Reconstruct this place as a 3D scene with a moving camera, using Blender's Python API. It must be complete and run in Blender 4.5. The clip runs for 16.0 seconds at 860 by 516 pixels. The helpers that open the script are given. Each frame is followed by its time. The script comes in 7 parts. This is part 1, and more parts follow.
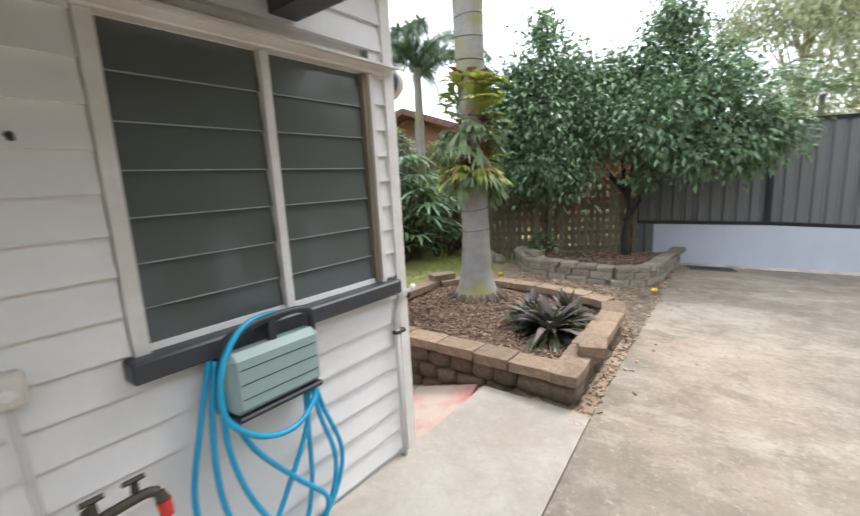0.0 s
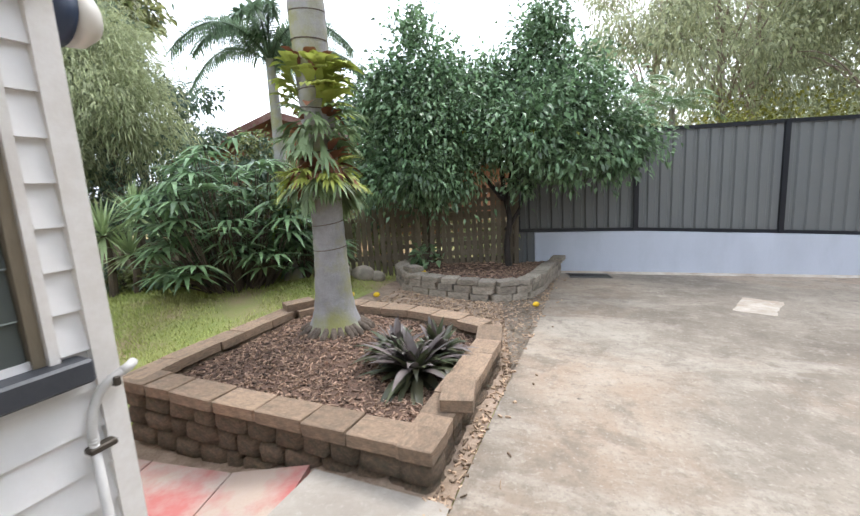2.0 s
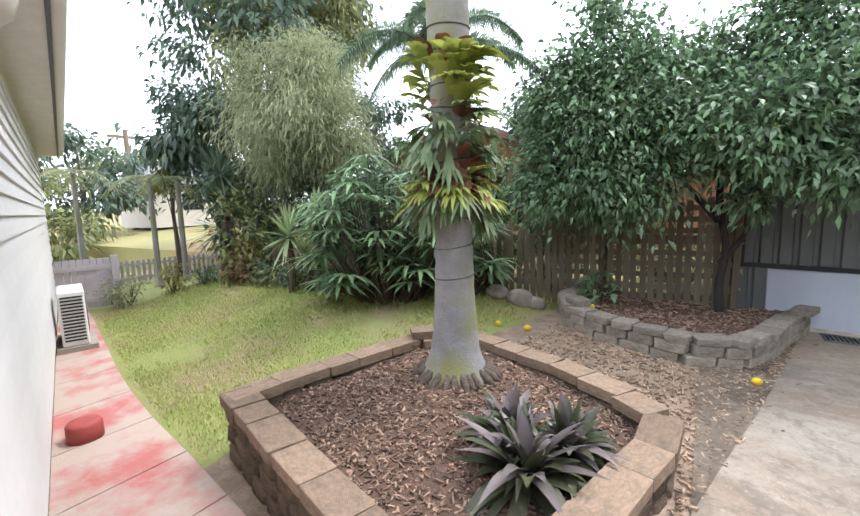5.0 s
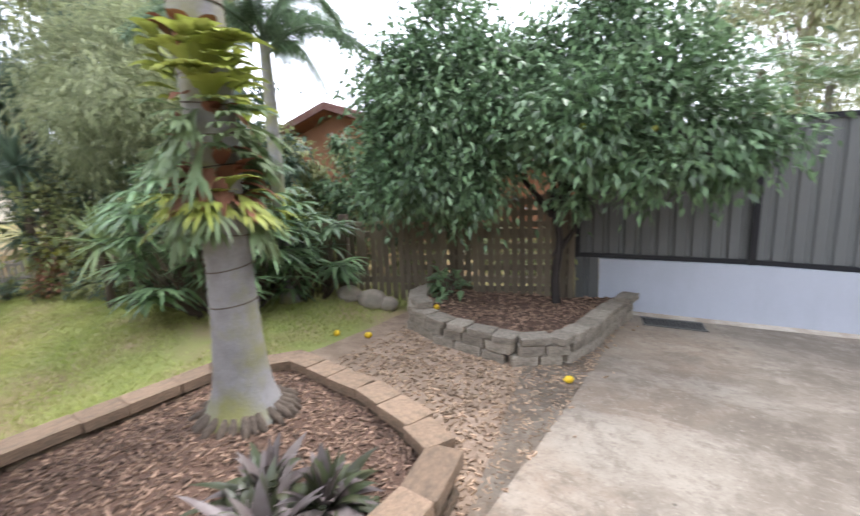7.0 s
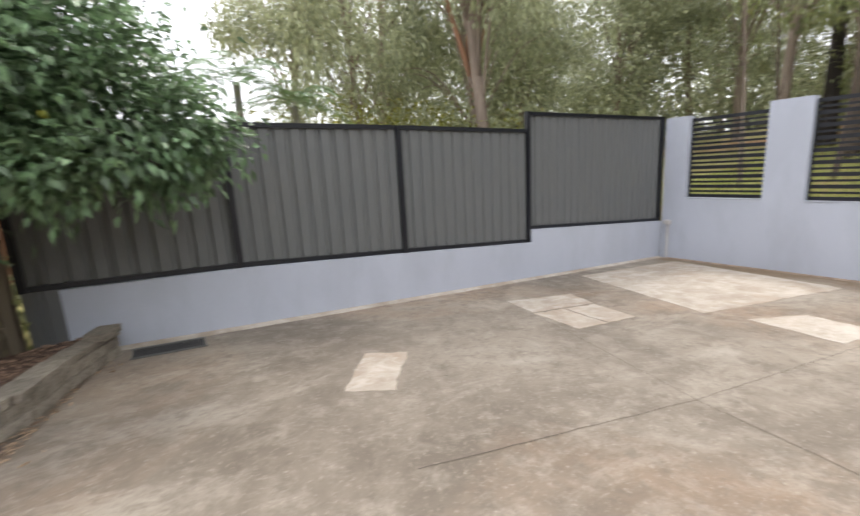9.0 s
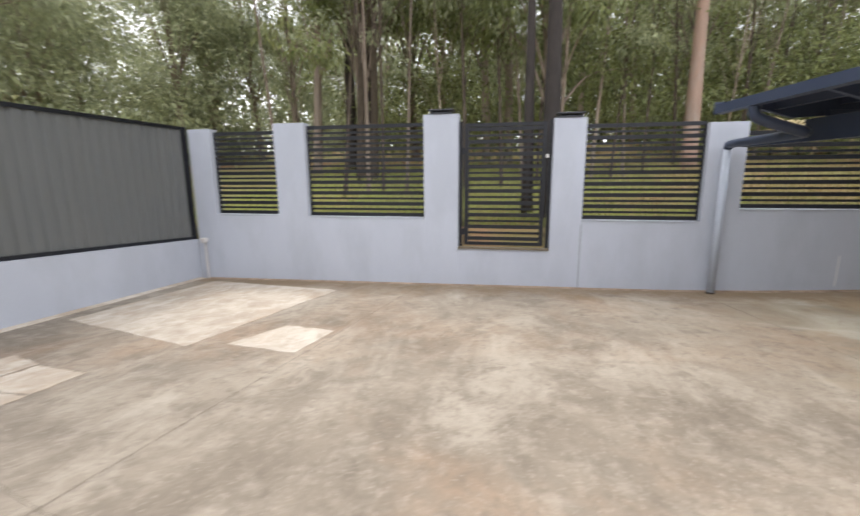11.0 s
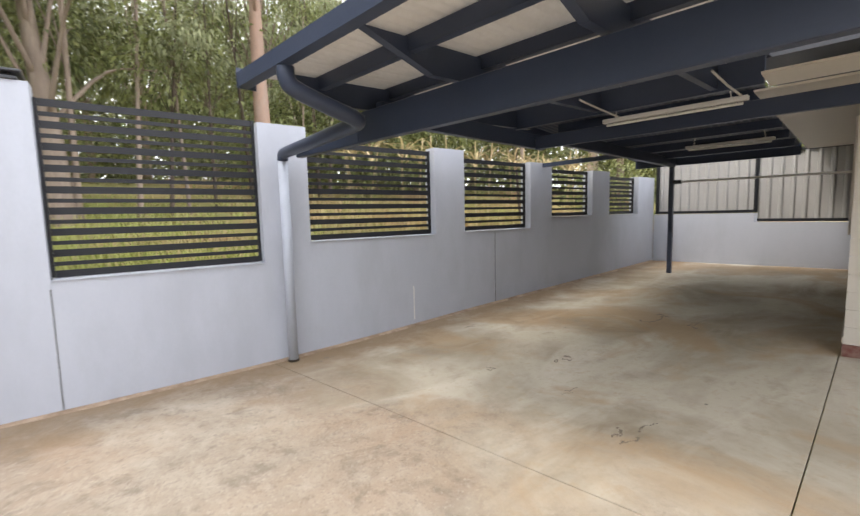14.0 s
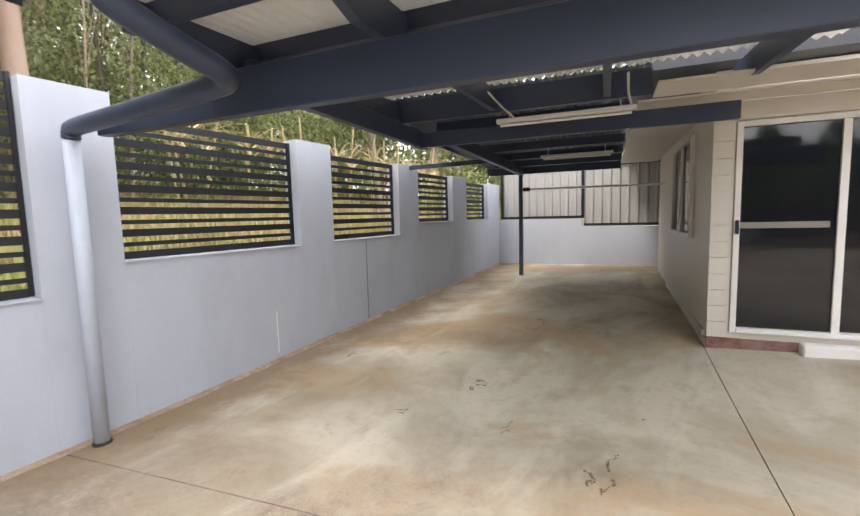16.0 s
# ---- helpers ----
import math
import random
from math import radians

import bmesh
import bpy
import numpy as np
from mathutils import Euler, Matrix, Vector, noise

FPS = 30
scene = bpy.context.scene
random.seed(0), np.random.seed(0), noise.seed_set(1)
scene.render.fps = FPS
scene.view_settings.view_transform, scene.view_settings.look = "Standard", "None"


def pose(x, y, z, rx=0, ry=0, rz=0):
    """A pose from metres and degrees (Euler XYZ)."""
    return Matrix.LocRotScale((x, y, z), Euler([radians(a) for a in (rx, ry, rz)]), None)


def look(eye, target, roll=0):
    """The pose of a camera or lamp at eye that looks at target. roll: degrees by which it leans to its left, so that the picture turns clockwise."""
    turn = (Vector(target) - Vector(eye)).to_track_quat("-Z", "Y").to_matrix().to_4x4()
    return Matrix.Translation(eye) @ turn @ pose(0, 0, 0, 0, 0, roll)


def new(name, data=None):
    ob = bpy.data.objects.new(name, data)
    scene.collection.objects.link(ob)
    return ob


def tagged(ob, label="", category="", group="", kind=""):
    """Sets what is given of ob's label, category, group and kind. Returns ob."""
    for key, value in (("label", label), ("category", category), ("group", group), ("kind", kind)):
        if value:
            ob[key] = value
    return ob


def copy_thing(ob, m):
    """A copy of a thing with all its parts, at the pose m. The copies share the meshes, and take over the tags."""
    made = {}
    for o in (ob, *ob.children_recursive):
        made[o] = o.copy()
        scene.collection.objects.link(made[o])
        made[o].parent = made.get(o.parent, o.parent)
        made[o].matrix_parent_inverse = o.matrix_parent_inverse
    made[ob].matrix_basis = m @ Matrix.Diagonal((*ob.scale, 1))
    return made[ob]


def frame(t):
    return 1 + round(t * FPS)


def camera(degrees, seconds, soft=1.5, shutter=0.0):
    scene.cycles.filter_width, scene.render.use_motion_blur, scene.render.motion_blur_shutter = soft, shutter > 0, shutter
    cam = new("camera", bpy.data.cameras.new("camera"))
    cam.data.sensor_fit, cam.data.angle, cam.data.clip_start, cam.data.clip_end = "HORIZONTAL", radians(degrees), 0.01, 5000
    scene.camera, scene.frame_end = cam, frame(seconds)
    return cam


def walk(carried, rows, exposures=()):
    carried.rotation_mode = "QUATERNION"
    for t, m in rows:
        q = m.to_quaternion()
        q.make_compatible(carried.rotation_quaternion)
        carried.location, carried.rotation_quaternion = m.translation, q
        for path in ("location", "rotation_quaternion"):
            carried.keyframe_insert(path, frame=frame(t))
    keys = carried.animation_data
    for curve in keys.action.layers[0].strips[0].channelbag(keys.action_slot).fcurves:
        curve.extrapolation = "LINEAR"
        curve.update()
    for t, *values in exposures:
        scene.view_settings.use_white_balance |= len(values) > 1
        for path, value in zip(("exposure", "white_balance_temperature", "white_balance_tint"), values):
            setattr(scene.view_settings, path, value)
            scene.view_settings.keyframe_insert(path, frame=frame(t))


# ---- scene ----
cam = camera(90.2, 16.0, soft=1.4, shutter=0.4)
PATH = [
    (0, (-0.969, -0.496, 1.714), (-1.675, 1.343, 1.366), -3.0),
    (0.5, (-0.966, -0.274, 1.694), (-1.411, 1.644, 1.342), -3.2),
    (1, (-0.877, -0.021, 1.672), (-1.204, 1.921, 1.322), -3.3),
    (1.5, (-0.786, 0.19, 1.65), (-1.061, 2.141, 1.307), -3.4),
    (2, (-0.747, 0.404, 1.658), (-1.02, 2.358, 1.334), -3.4),
    (2.5, (-0.683, 0.586, 1.655), (-1.039, 2.532, 1.361), -3.2),
    (3, (-0.644, 0.729, 1.658), (-1.175, 2.639, 1.398), -3.0),
    (3.5, (-0.652, 0.891, 1.655), (-1.402, 2.73, 1.421), -2.7),
    (4, (-0.646, 1.032, 1.677), (-1.604, 2.774, 1.456), -2.2),
    (4.2, (-0.634, 1.09, 1.679), (-1.662, 2.791, 1.461), -1.9),
    (6.3, (-0.309, 1.82, 1.872), (-1.404, 3.464, 1.557), -2.3),
    (6.5, (-0.22, 1.893, 1.887), (-1.233, 3.586, 1.557), -2.4),
    (7, (-0.023, 2.086, 1.883), (-0.732, 3.921, 1.526), -2.6),
    (7.5, (0.191, 2.282, 1.837), (-0.108, 4.226, 1.47), -3.2),
    (8, (0.456, 2.398, 1.797), (0.604, 4.357, 1.423), -3.3),
    (8.5, (0.732, 2.504, 1.732), (1.341, 4.371, 1.353), -3.3),
    (9, (1.061, 2.576, 1.726), (2.08, 4.252, 1.335), -3.1),
    (9.5, (1.407, 2.641, 1.739), (2.777, 4.041, 1.336), -2.4),
    (10, (1.757, 2.62, 1.743), (3.409, 3.669, 1.332), -1.8),
    (10.2, (1.893, 2.573, 1.76), (3.637, 3.459, 1.345), -1.3),
    (12.3, (4.242, 0.027, 1.409), (6.199, -0.283, 1.138), -1.3),
    (12.5, (4.406, 0.032, 1.378), (6.339, -0.417, 1.123), -1.4),
    (13, (4.792, 0.124, 1.368), (6.626, -0.641, 1.139), -1.4),
    (13.5, (5.136, 0.092, 1.365), (6.852, -0.914, 1.153), -1.3),
    (14, (5.433, 0.007, 1.376), (7.022, -1.192, 1.179), -1.4),
    (14.5, (5.729, -0.045, 1.401), (7.187, -1.4, 1.208), -1.4),
    (15, (6.013, -0.097, 1.383), (7.327, -1.593, 1.193), -1.4),
    (15.5, (6.27, -0.19, 1.394), (7.428, -1.81, 1.205), -1.5),
    (16, (6.505, -0.197, 1.405), (7.507, -1.917, 1.212), -1.5),
]
walk(cam, [(t, look(eye, target, roll)) for t, eye, target, roll in PATH],
     exposures=[(0, 1.12, 6250, 10), (2, 1.14, 6100, 11), (4, 1.2, 6050, 12), (7, 1.27, 6150, 15), (8.3, 1.08, 6600, 15), (9.5, 0.82, 6700, 12), (12.5, 1.18, 6750, 13), (14, 1.42, 6800, 13), (16, 1.68, 6800, 13)])

# ---------------------------------------------------------------- light
world = bpy.data.worlds.new("sky")
scene.world = world
world.use_nodes = True
_n, _l = world.node_tree.nodes, world.node_tree.links
_n.clear()
SUN_UP, SUN_TURN = 58.0, 35.0
sky = _n.new("ShaderNodeTexSky")
sky.sky_type, sky.sun_disc = "NISHITA", False
sky.sun_elevation, sky.sun_rotation = radians(SUN_UP), radians(SUN_TURN)
sky.air_density, sky.dust_density, sky.ozone_density = 1.0, 5.0, 1.0
veil = _n.new("ShaderNodeMix")
veil.data_type = "RGBA"
veil.inputs[0].default_value = 0.86
veil.inputs[7].default_value = (9.5, 9.9, 10.7, 1)     # even overcast cloud
back = _n.new("ShaderNodeBackground")
back.inputs[1].default_value = 0.15
outw = _n.new("ShaderNodeOutputWorld")
_l.new(sky.outputs[0], veil.inputs[6])
_l.new(veil.outputs[2], back.inputs[0])
_l.new(back.outputs[0], outw.inputs[0])
sun = new("sun", bpy.data.lights.new("sun", "SUN"))
sun.data.energy, sun.data.angle, sun.data.color = 1.3, radians(18), (1.0, 0.96, 0.9)
_su, _st = radians(SUN_UP), radians(SUN_TURN)
sun.matrix_world = look((0, 0, 0), (-math.sin(_st) * math.cos(_su), -math.cos(_st) * math.cos(_su), -math.sin(_su)))

# ---------------------------------------------------------------- materials
MATS = {}


def mat(name, base, rough=0.8, metal=0.0, vary=None, amount=0.5, scale=6.0, fine=60.0, bump=0.15, spec=0.4,
        stain=None, stain_scale=0.7, stain_amount=0.6, rnd=0.0, island=False, trans=0.0, thin=0.0, stretch=(1, 1, 1)):
    """A surface with a base colour, a second colour mixed in by two noises, large stains and fine relief."""
    m = bpy.data.materials.new(name)
    m.use_nodes = True
    nt = m.node_tree
    n, l = nt.nodes, nt.links
    bs = n["Principled BSDF"]
    bs.inputs["Roughness"].default_value = rough
    bs.inputs["Metallic"].default_value = metal
    bs.inputs["Specular IOR Level"].default_value = spec
    geo = n.new("ShaderNodeTexCoord")
    mp = n.new("ShaderNodeMapping")
    mp.inputs["Scale"].default_value = stretch
    l.new(geo.outputs["Object"], mp.inputs[0])

    def noise_of(sc, detail=4.0):
        t = n.new("ShaderNodeTexNoise")
        t.inputs["Scale"].default_value, t.inputs["Detail"].default_value = sc, detail
        t.inputs["Roughness"].default_value = 0.62
        l.new(mp.outputs[0], t.inputs["Vector"])
        return t

    def mixed(fac, a, b):
        x = n.new("ShaderNodeMix")
        x.data_type = "RGBA"
        l.new(fac, x.inputs[0])
        for s, v in ((6, a), (7, b)):
            if isinstance(v, tuple):
                x.inputs[s].default_value = (*v, 1)
            else:
                l.new(v, x.inputs[s])
        return x.outputs[2]

    def ramp(src, lo, hi, top):
        r = n.new("ShaderNodeMapRange")
        r.inputs[1].default_value, r.inputs[2].default_value, r.inputs[3].default_value, r.inputs[4].default_value = lo, hi, 0.0, top
        l.new(src, r.inputs[0])
        return r.outputs[0]

    nf = noise_of(fine, 3.0)
    nm = noise_of(scale, 5.0)
    vary = vary or tuple(c * 0.7 for c in base)
    col = mixed(ramp(nm.outputs[0], 0.35, 0.65, amount), base, vary)
    col = mixed(ramp(nf.outputs[0], 0.4, 0.7, amount * 0.6), col, vary)
    if stain:
        ns = noise_of(stain_scale, 6.0)
        col = mixed(ramp(ns.outputs[0], 0.46, 0.62, stain_amount), col, stain)
    if rnd:
        info = n.new("ShaderNodeNewGeometry" if island else "ShaderNodeObjectInfo")
        hs = n.new("ShaderNodeHueSaturation")
        l.new(ramp(info.outputs["Random Per Island" if island else "Random"], 0, 1, 2 * rnd), hs.inputs["Value"])
        add = n.new("ShaderNodeMath")
        add.operation, add.inputs[1].default_value = "ADD", 1 - rnd
        l.new(hs.inputs["Value"].links[0].from_socket, add.inputs[0])
        l.new(add.outputs[0], hs.inputs["Value"])
        l.new(col, hs.inputs["Color"])
        col = hs.outputs[0]
    l.new(col, bs.inputs["Base Color"])
    if bump:
        bp = n.new("ShaderNodeBump")
        bp.inputs["Strength"].default_value, bp.inputs["Distance"].default_value = bump, 0.02
        l.new(nf.outputs[0], bp.inputs["Height"])
        l.new(bp.outputs[0], bs.inputs["Normal"])
    if thin:
        tr = n.new("ShaderNodeBsdfTranslucent")
        ms = n.new("ShaderNodeMixShader")
        ms.inputs[0].default_value = thin
        l.new(col, tr.inputs[0])
        l.new(bs.outputs[0], ms.inputs[1])
        l.new(tr.outputs[0], ms.inputs[2])
        l.new(ms.outputs[0], n["Material Output"].inputs[0])
    MATS[name] = m
    return m


def concrete(name, dark, mid, light, big=0.45, warm=(0.36, 0.24, 0.14), warm_amount=0.55, rough=0.85, contrast=1.0, slab=None):
    """Weathered concrete: broad stains, blotches and mottling, each of its own size. slab: the colours of the
    smoother, younger pour south of the house line, whose worn edge wanders across the joint."""
    m = bpy.data.materials.new(name)
    m.use_nodes = True
    n, l = m.node_tree.nodes, m.node_tree.links
    bs = n["Principled BSDF"]
    bs.inputs["Roughness"].default_value = rough
    bs.inputs["Specular IOR Level"].default_value = 0.35
    tc = n.new("ShaderNodeTexCoord")

    def noi(sc, detail, rg=0.65, warp=0.0, off=0.0, stretch=(1, 1, 1), turn=0.0):
        mp = n.new("ShaderNodeMapping")
        mp.inputs["Location"].default_value = (off, off * 0.7, 0)
        mp.inputs["Scale"].default_value = stretch
        mp.inputs["Rotation"].default_value = (0, 0, turn)
        l.new(tc.outputs["Object"], mp.inputs[0])
        t = n.new("ShaderNodeTexNoise")
        t.inputs["Scale"].default_value, t.inputs["Detail"].default_value, t.inputs["Roughness"].default_value = sc, detail, rg
        t.inputs["Distortion"].default_value = warp
        l.new(mp.outputs[0], t.inputs["Vector"])
        return t.outputs[0]

    def rng_(src, lo, hi, a=0.0, b=1.0):
        r = n.new("ShaderNodeMapRange")
        for k, v in zip((1, 2, 3, 4), (lo, hi, a, b)):
            r.inputs[k].default_value = v
        l.new(src, r.inputs[0])
        return r.outputs[0]

    def calc(op, a, b):
        x = n.new("ShaderNodeMath")
        x.operation = op
        for k, v in ((0, a), (1, b)):
            if isinstance(v, float):
                x.inputs[k].default_value = v
            else:
                l.new(v, x.inputs[k])
        return x.outputs[0]

    def mix(f, a, b):
        x = n.new("ShaderNodeMix")
        x.data_type = "RGBA"
        l.new(f, x.inputs[0])
        for k, v in ((6, a), (7, b)):
            if isinstance(v, tuple):
                x.inputs[k].default_value = (*v, 1)
            else:
                l.new(v, x.inputs[k])
        return x.outputs[2]

    c = mix(rng_(noi(big, 7, 0.68, 0.5), 0.38, 0.60), dark, mid)
    c = mix(rng_(noi(big * 0.8, 6, 0.65, 0.5, 19.0), 0.48, 0.66, 0, warm_amount), c, warm)
    c = mix(rng_(noi(big * 2.0, 8, 0.7, 0.6, 7.0, (0.6, 1.3, 1), 0.5), 0.50, 0.64, 0, 0.55 * contrast), c, light)
    c = mix(rng_(noi(2.6, 9, 0.74, 0.3, 31.0), 0.52, 0.62, 0, 0.6 * contrast), c, dark)
    c = mix(rng_(noi(4.5, 8, 0.74, 0.2, 3.0), 0.50, 0.72, 0, 0.5 * contrast), c, light)
    c = mix(rng_(noi(11, 6, 0.72, 0.2, 37.0), 0.54, 0.66, 0, 0.5 * contrast), c, dark)
    c = mix(rng_(noi(30, 4, 0.7, 0, 9.0), 0.56, 0.70, 0, 0.5 * contrast), c, light)
    c = mix(rng_(noi(48, 3, 0.6, 0, 13.0), 0.54, 0.72, 0, 0.45 * contrast), c, dark)
    if slab:
        d2, m2, l2, w2 = slab
        k = mix(rng_(noi(0.5, 6, 0.6, 0.6, 51.0), 0.38, 0.58), d2, m2)
        k = mix(rng_(noi(0.75, 5, 0.6, 0.9, 71.0, (1.5, 0.5, 1), 0.14), 0.50, 0.66, 0, 0.6), k, l2)
        k = mix(rng_(noi(0.6, 7, 0.62, 0.8, 61.0), 0.50, 0.62, 0, 0.7), k, w2)
        k = mix(rng_(noi(3.5, 7, 0.7, 0.4, 81.0), 0.56, 0.70, 0, 0.45), k, d2)
        k = mix(rng_(noi(9, 7, 0.72, 0.3, 83.0), 0.55, 0.68, 0, 0.35), k, w2)
        k = mix(rng_(noi(22, 4, 0.6, 0, 85.0), 0.55, 0.75, 0, 0.3), k, d2)
        sep = n.new("ShaderNodeSeparateXYZ")
        l.new(tc.outputs["Object"], sep.inputs[0])
        south = calc("SUBTRACT", calc("MULTIPLY_ADD", sep.outputs[0], 0.142), sep.outputs[1])
        south.node.inputs[0].links[0].from_node.inputs[2].default_value = -2.94
        wander = rng_(noi(0.9, 5, 0.62, 0.4, 95.0), 0.3, 0.7, -0.75, 0.75)
        c = mix(rng_(calc("ADD", south, wander), -0.35, 0.55), c, k)
        # rust-brown damp along the foot of the east wall
        damp = calc("ADD", sep.outputs[0], rng_(noi(1.4, 7, 0.7, 0.5, 99.0), 0.3, 0.7, -0.6, 0.6))
        c = mix(rng_(damp, 9.45, 10.45, 0.0, 0.85), c, (0.20, 0.135, 0.075))
    spot = n.new("ShaderNodeTexVoronoi")
    spot.inputs["Scale"].default_value = 1.7
    l.new(tc.outputs["Object"], spot.inputs["Vector"])
    c = mix(rng_(spot.outputs["Distance"], 0.012, 0.028, 0.7, 0.0), c, tuple(v * 0.35 for v in dark))
    l.new(c, bs.inputs["Base Color"])
    bp = n.new("ShaderNodeBump")
    bp.inputs["Strength"].default_value, bp.inputs["Distance"].default_value = 0.3 * contrast, 0.01
    l.new(noi(38, 5, 0.7), bp.inputs["Height"])
    l.new(bp.outputs[0], bs.inputs["Normal"])
    return m


CONCRETE = concrete("old concrete", (0.145, 0.12, 0.092), (0.27, 0.23, 0.18), (0.40, 0.355, 0.29), 0.38, (0.34, 0.23, 0.15), 0.5, 0.85, 1.0,
                    ((0.225, 0.185, 0.13), (0.40, 0.36, 0.285), (0.50, 0.46, 0.385), (0.31, 0.21, 0.115)))
CONCRETE_PALE = concrete("pale concrete", (0.27, 0.235, 0.195), (0.37, 0.335, 0.285), (0.44, 0.405, 0.35), 0.8, (0.33, 0.265, 0.21), 0.3, 0.85, 0.7)
PATCHING = concrete("cement patch", (0.32, 0.265, 0.205), (0.46, 0.41, 0.34), (0.58, 0.53, 0.46), 1.6, (0.36, 0.27, 0.19), 0.6, 0.85, 0.9)
PATH_PAINT = mat("worn red path paint", (0.45, 0.36, 0.31), 0.8, vary=(0.43, 0.33, 0.24), scale=3, fine=50, bump=0.2,
                 stain=(0.44, 0.135, 0.12), stain_scale=1.7, stain_amount=0.95)
REDPAINT = mat("worn red paint", (0.38, 0.07, 0.055), 0.7, vary=(0.28, 0.07, 0.06), bump=0.2)
BOARD = mat("white weatherboard paint", (0.72, 0.70, 0.68), 0.45, vary=(0.64, 0.62, 0.59), scale=3, fine=25, amount=0.5, bump=0.04, rnd=0.03)
TRIMW = mat("white trim paint", (0.70, 0.67, 0.63), 0.45, vary=(0.55, 0.50, 0.44), scale=7, fine=40, amount=0.5, bump=0.06)
CREAM = mat("cream cladding paint", (0.62, 0.58, 0.51), 0.4, vary=(0.55, 0.51, 0.44), scale=2, fine=30, amount=0.4, bump=0.04)
# Cream darkened by hand for the dimming of door glass.
CREAM_DIMMED = mat("cream dimmed as by glass", (0.26, 0.24, 0.205), 0.6, vary=(0.22, 0.20, 0.17), bump=0.03)
CHARCOAL = mat("charcoal paint", (0.035, 0.038, 0.045), 0.45, vary=(0.055, 0.058, 0.065), scale=9, fine=60, amount=0.5, bump=0.05)
RENDER = mat("blue-grey rendered wall", (0.465, 0.495, 0.55), 0.75, vary=(0.415, 0.44, 0.495), scale=1.2, fine=55, amount=0.55, bump=0.06,
             stain=(0.37, 0.39, 0.43), stain_scale=1.3, stain_amount=0.45, stretch=(1, 1, 0.4))
SHEET = mat("grey steel sheet", (0.135, 0.138, 0.13), 0.5, vary=(0.115, 0.125, 0.125), scale=1.5, fine=20, amount=0.4, bump=0.02)
FRAME = mat("dark steel frame", (0.009, 0.010, 0.013), 0.4, vary=(0.014, 0.015, 0.019), scale=6, fine=50, amount=0.4, bump=0.02)
SLAT = mat("charcoal slats", (0.010, 0.011, 0.014), 0.5, vary=(0.016, 0.017, 0.021), scale=8, fine=60, amount=0.4, bump=0.02)
BEAM = mat("navy carport steel", (0.034, 0.047, 0.080), 0.38, vary=(0.045, 0.058, 0.094), scale=3, fine=30, amount=0.5, bump=0.03)
STRAW = mat("dry straw", (0.52, 0.43, 0.25), 0.85, vary=(0.42, 0.33, 0.17), bump=0, rnd=0.25, island=True, thin=0.2)
DRYGRASS = mat("dry grass blades", (0.28, 0.34, 0.11), 0.9, vary=(0.44, 0.27, 0.18), scale=0.5, fine=9, amount=0.8, bump=0, rnd=0.3, island=True, thin=0.2)
# The grey fence sheet again, with skylight put into a paler colour.
SHEET_SKYLIT = mat("grey steel sheet with skylight", (0.36, 0.355, 0.335), 0.5, vary=(0.32, 0.315, 0.30), scale=1.5, fine=20, amount=0.4, bump=0.02)
ROOFW = mat("pale roof sheet", (0.62, 0.605, 0.57), 0.5, vary=(0.5, 0.47, 0.43), scale=2, fine=20, amount=0.5, bump=0.03, thin=0.05)
BLOCK = mat("weathered garden block", (0.30, 0.205, 0.13), 0.9, vary=(0.13, 0.10, 0.075), scale=9, fine=55, amount=0.85, bump=0.9,
            stain=(0.10, 0.105, 0.07), stain_scale=3, stain_amount=0.5, rnd=0.18)
CAP = mat("weathered capping block", (0.36, 0.25, 0.165), 0.9, vary=(0.22, 0.155, 0.105), scale=11, fine=70, amount=0.9, bump=0.5,
          stain=(0.13, 0.105, 0.075), stain_scale=3.0, stain_amount=0.5, rnd=0.22)
BLOCK_GREY = mat("grey garden block", (0.46, 0.40, 0.32), 0.9, vary=(0.27, 0.23, 0.18), scale=9, fine=55, amount=0.8, bump=0.7,
                 stain=(0.14, 0.13, 0.10), stain_scale=3, stain_amount=0.5, rnd=0.18)
MULCH = mat("bark mulch", (0.19, 0.115, 0.078), 0.95, vary=(0.085, 0.052, 0.037), scale=18, fine=80, amount=0.9, bump=1.0)
CHIP = mat("mulch chips", (0.27, 0.18, 0.125), 0.9, vary=(0.15, 0.095, 0.065), scale=20, fine=90, bump=0.3, rnd=0.75, island=True)
LITTER = mat("dry leaf litter", (0.43, 0.31, 0.205), 0.9, vary=(0.22, 0.145, 0.10), scale=20, fine=90, bump=0.3, rnd=0.6, island=True)
DIRT = mat("sandy dirt", (0.44, 0.335, 0.25), 0.95, vary=(0.20, 0.14, 0.095), scale=5, fine=45, amount=0.95, bump=0.6,
           stain=(0.27, 0.20, 0.135), stain_scale=1.2, stain_amount=0.5)
DARKDIRT = mat("dark joint dirt", (0.085, 0.07, 0.052), 0.95, vary=(0.14, 0.115, 0.085), scale=5, fine=40, bump=0.2)
LAWN = mat("lawn soil and grass", (0.31, 0.325, 0.105), 0.95, vary=(0.23, 0.27, 0.08), scale=3, fine=60, amount=0.8, bump=0.8,
           stain=(0.34, 0.25, 0.15), stain_scale=0.9, stain_amount=0.8)
BLADE = mat("grass blades", (0.33, 0.40, 0.105), 0.8, vary=(0.43, 0.42, 0.16), scale=1.2, fine=9, amount=0.8, bump=0, rnd=0.25, island=True, thin=0.3)
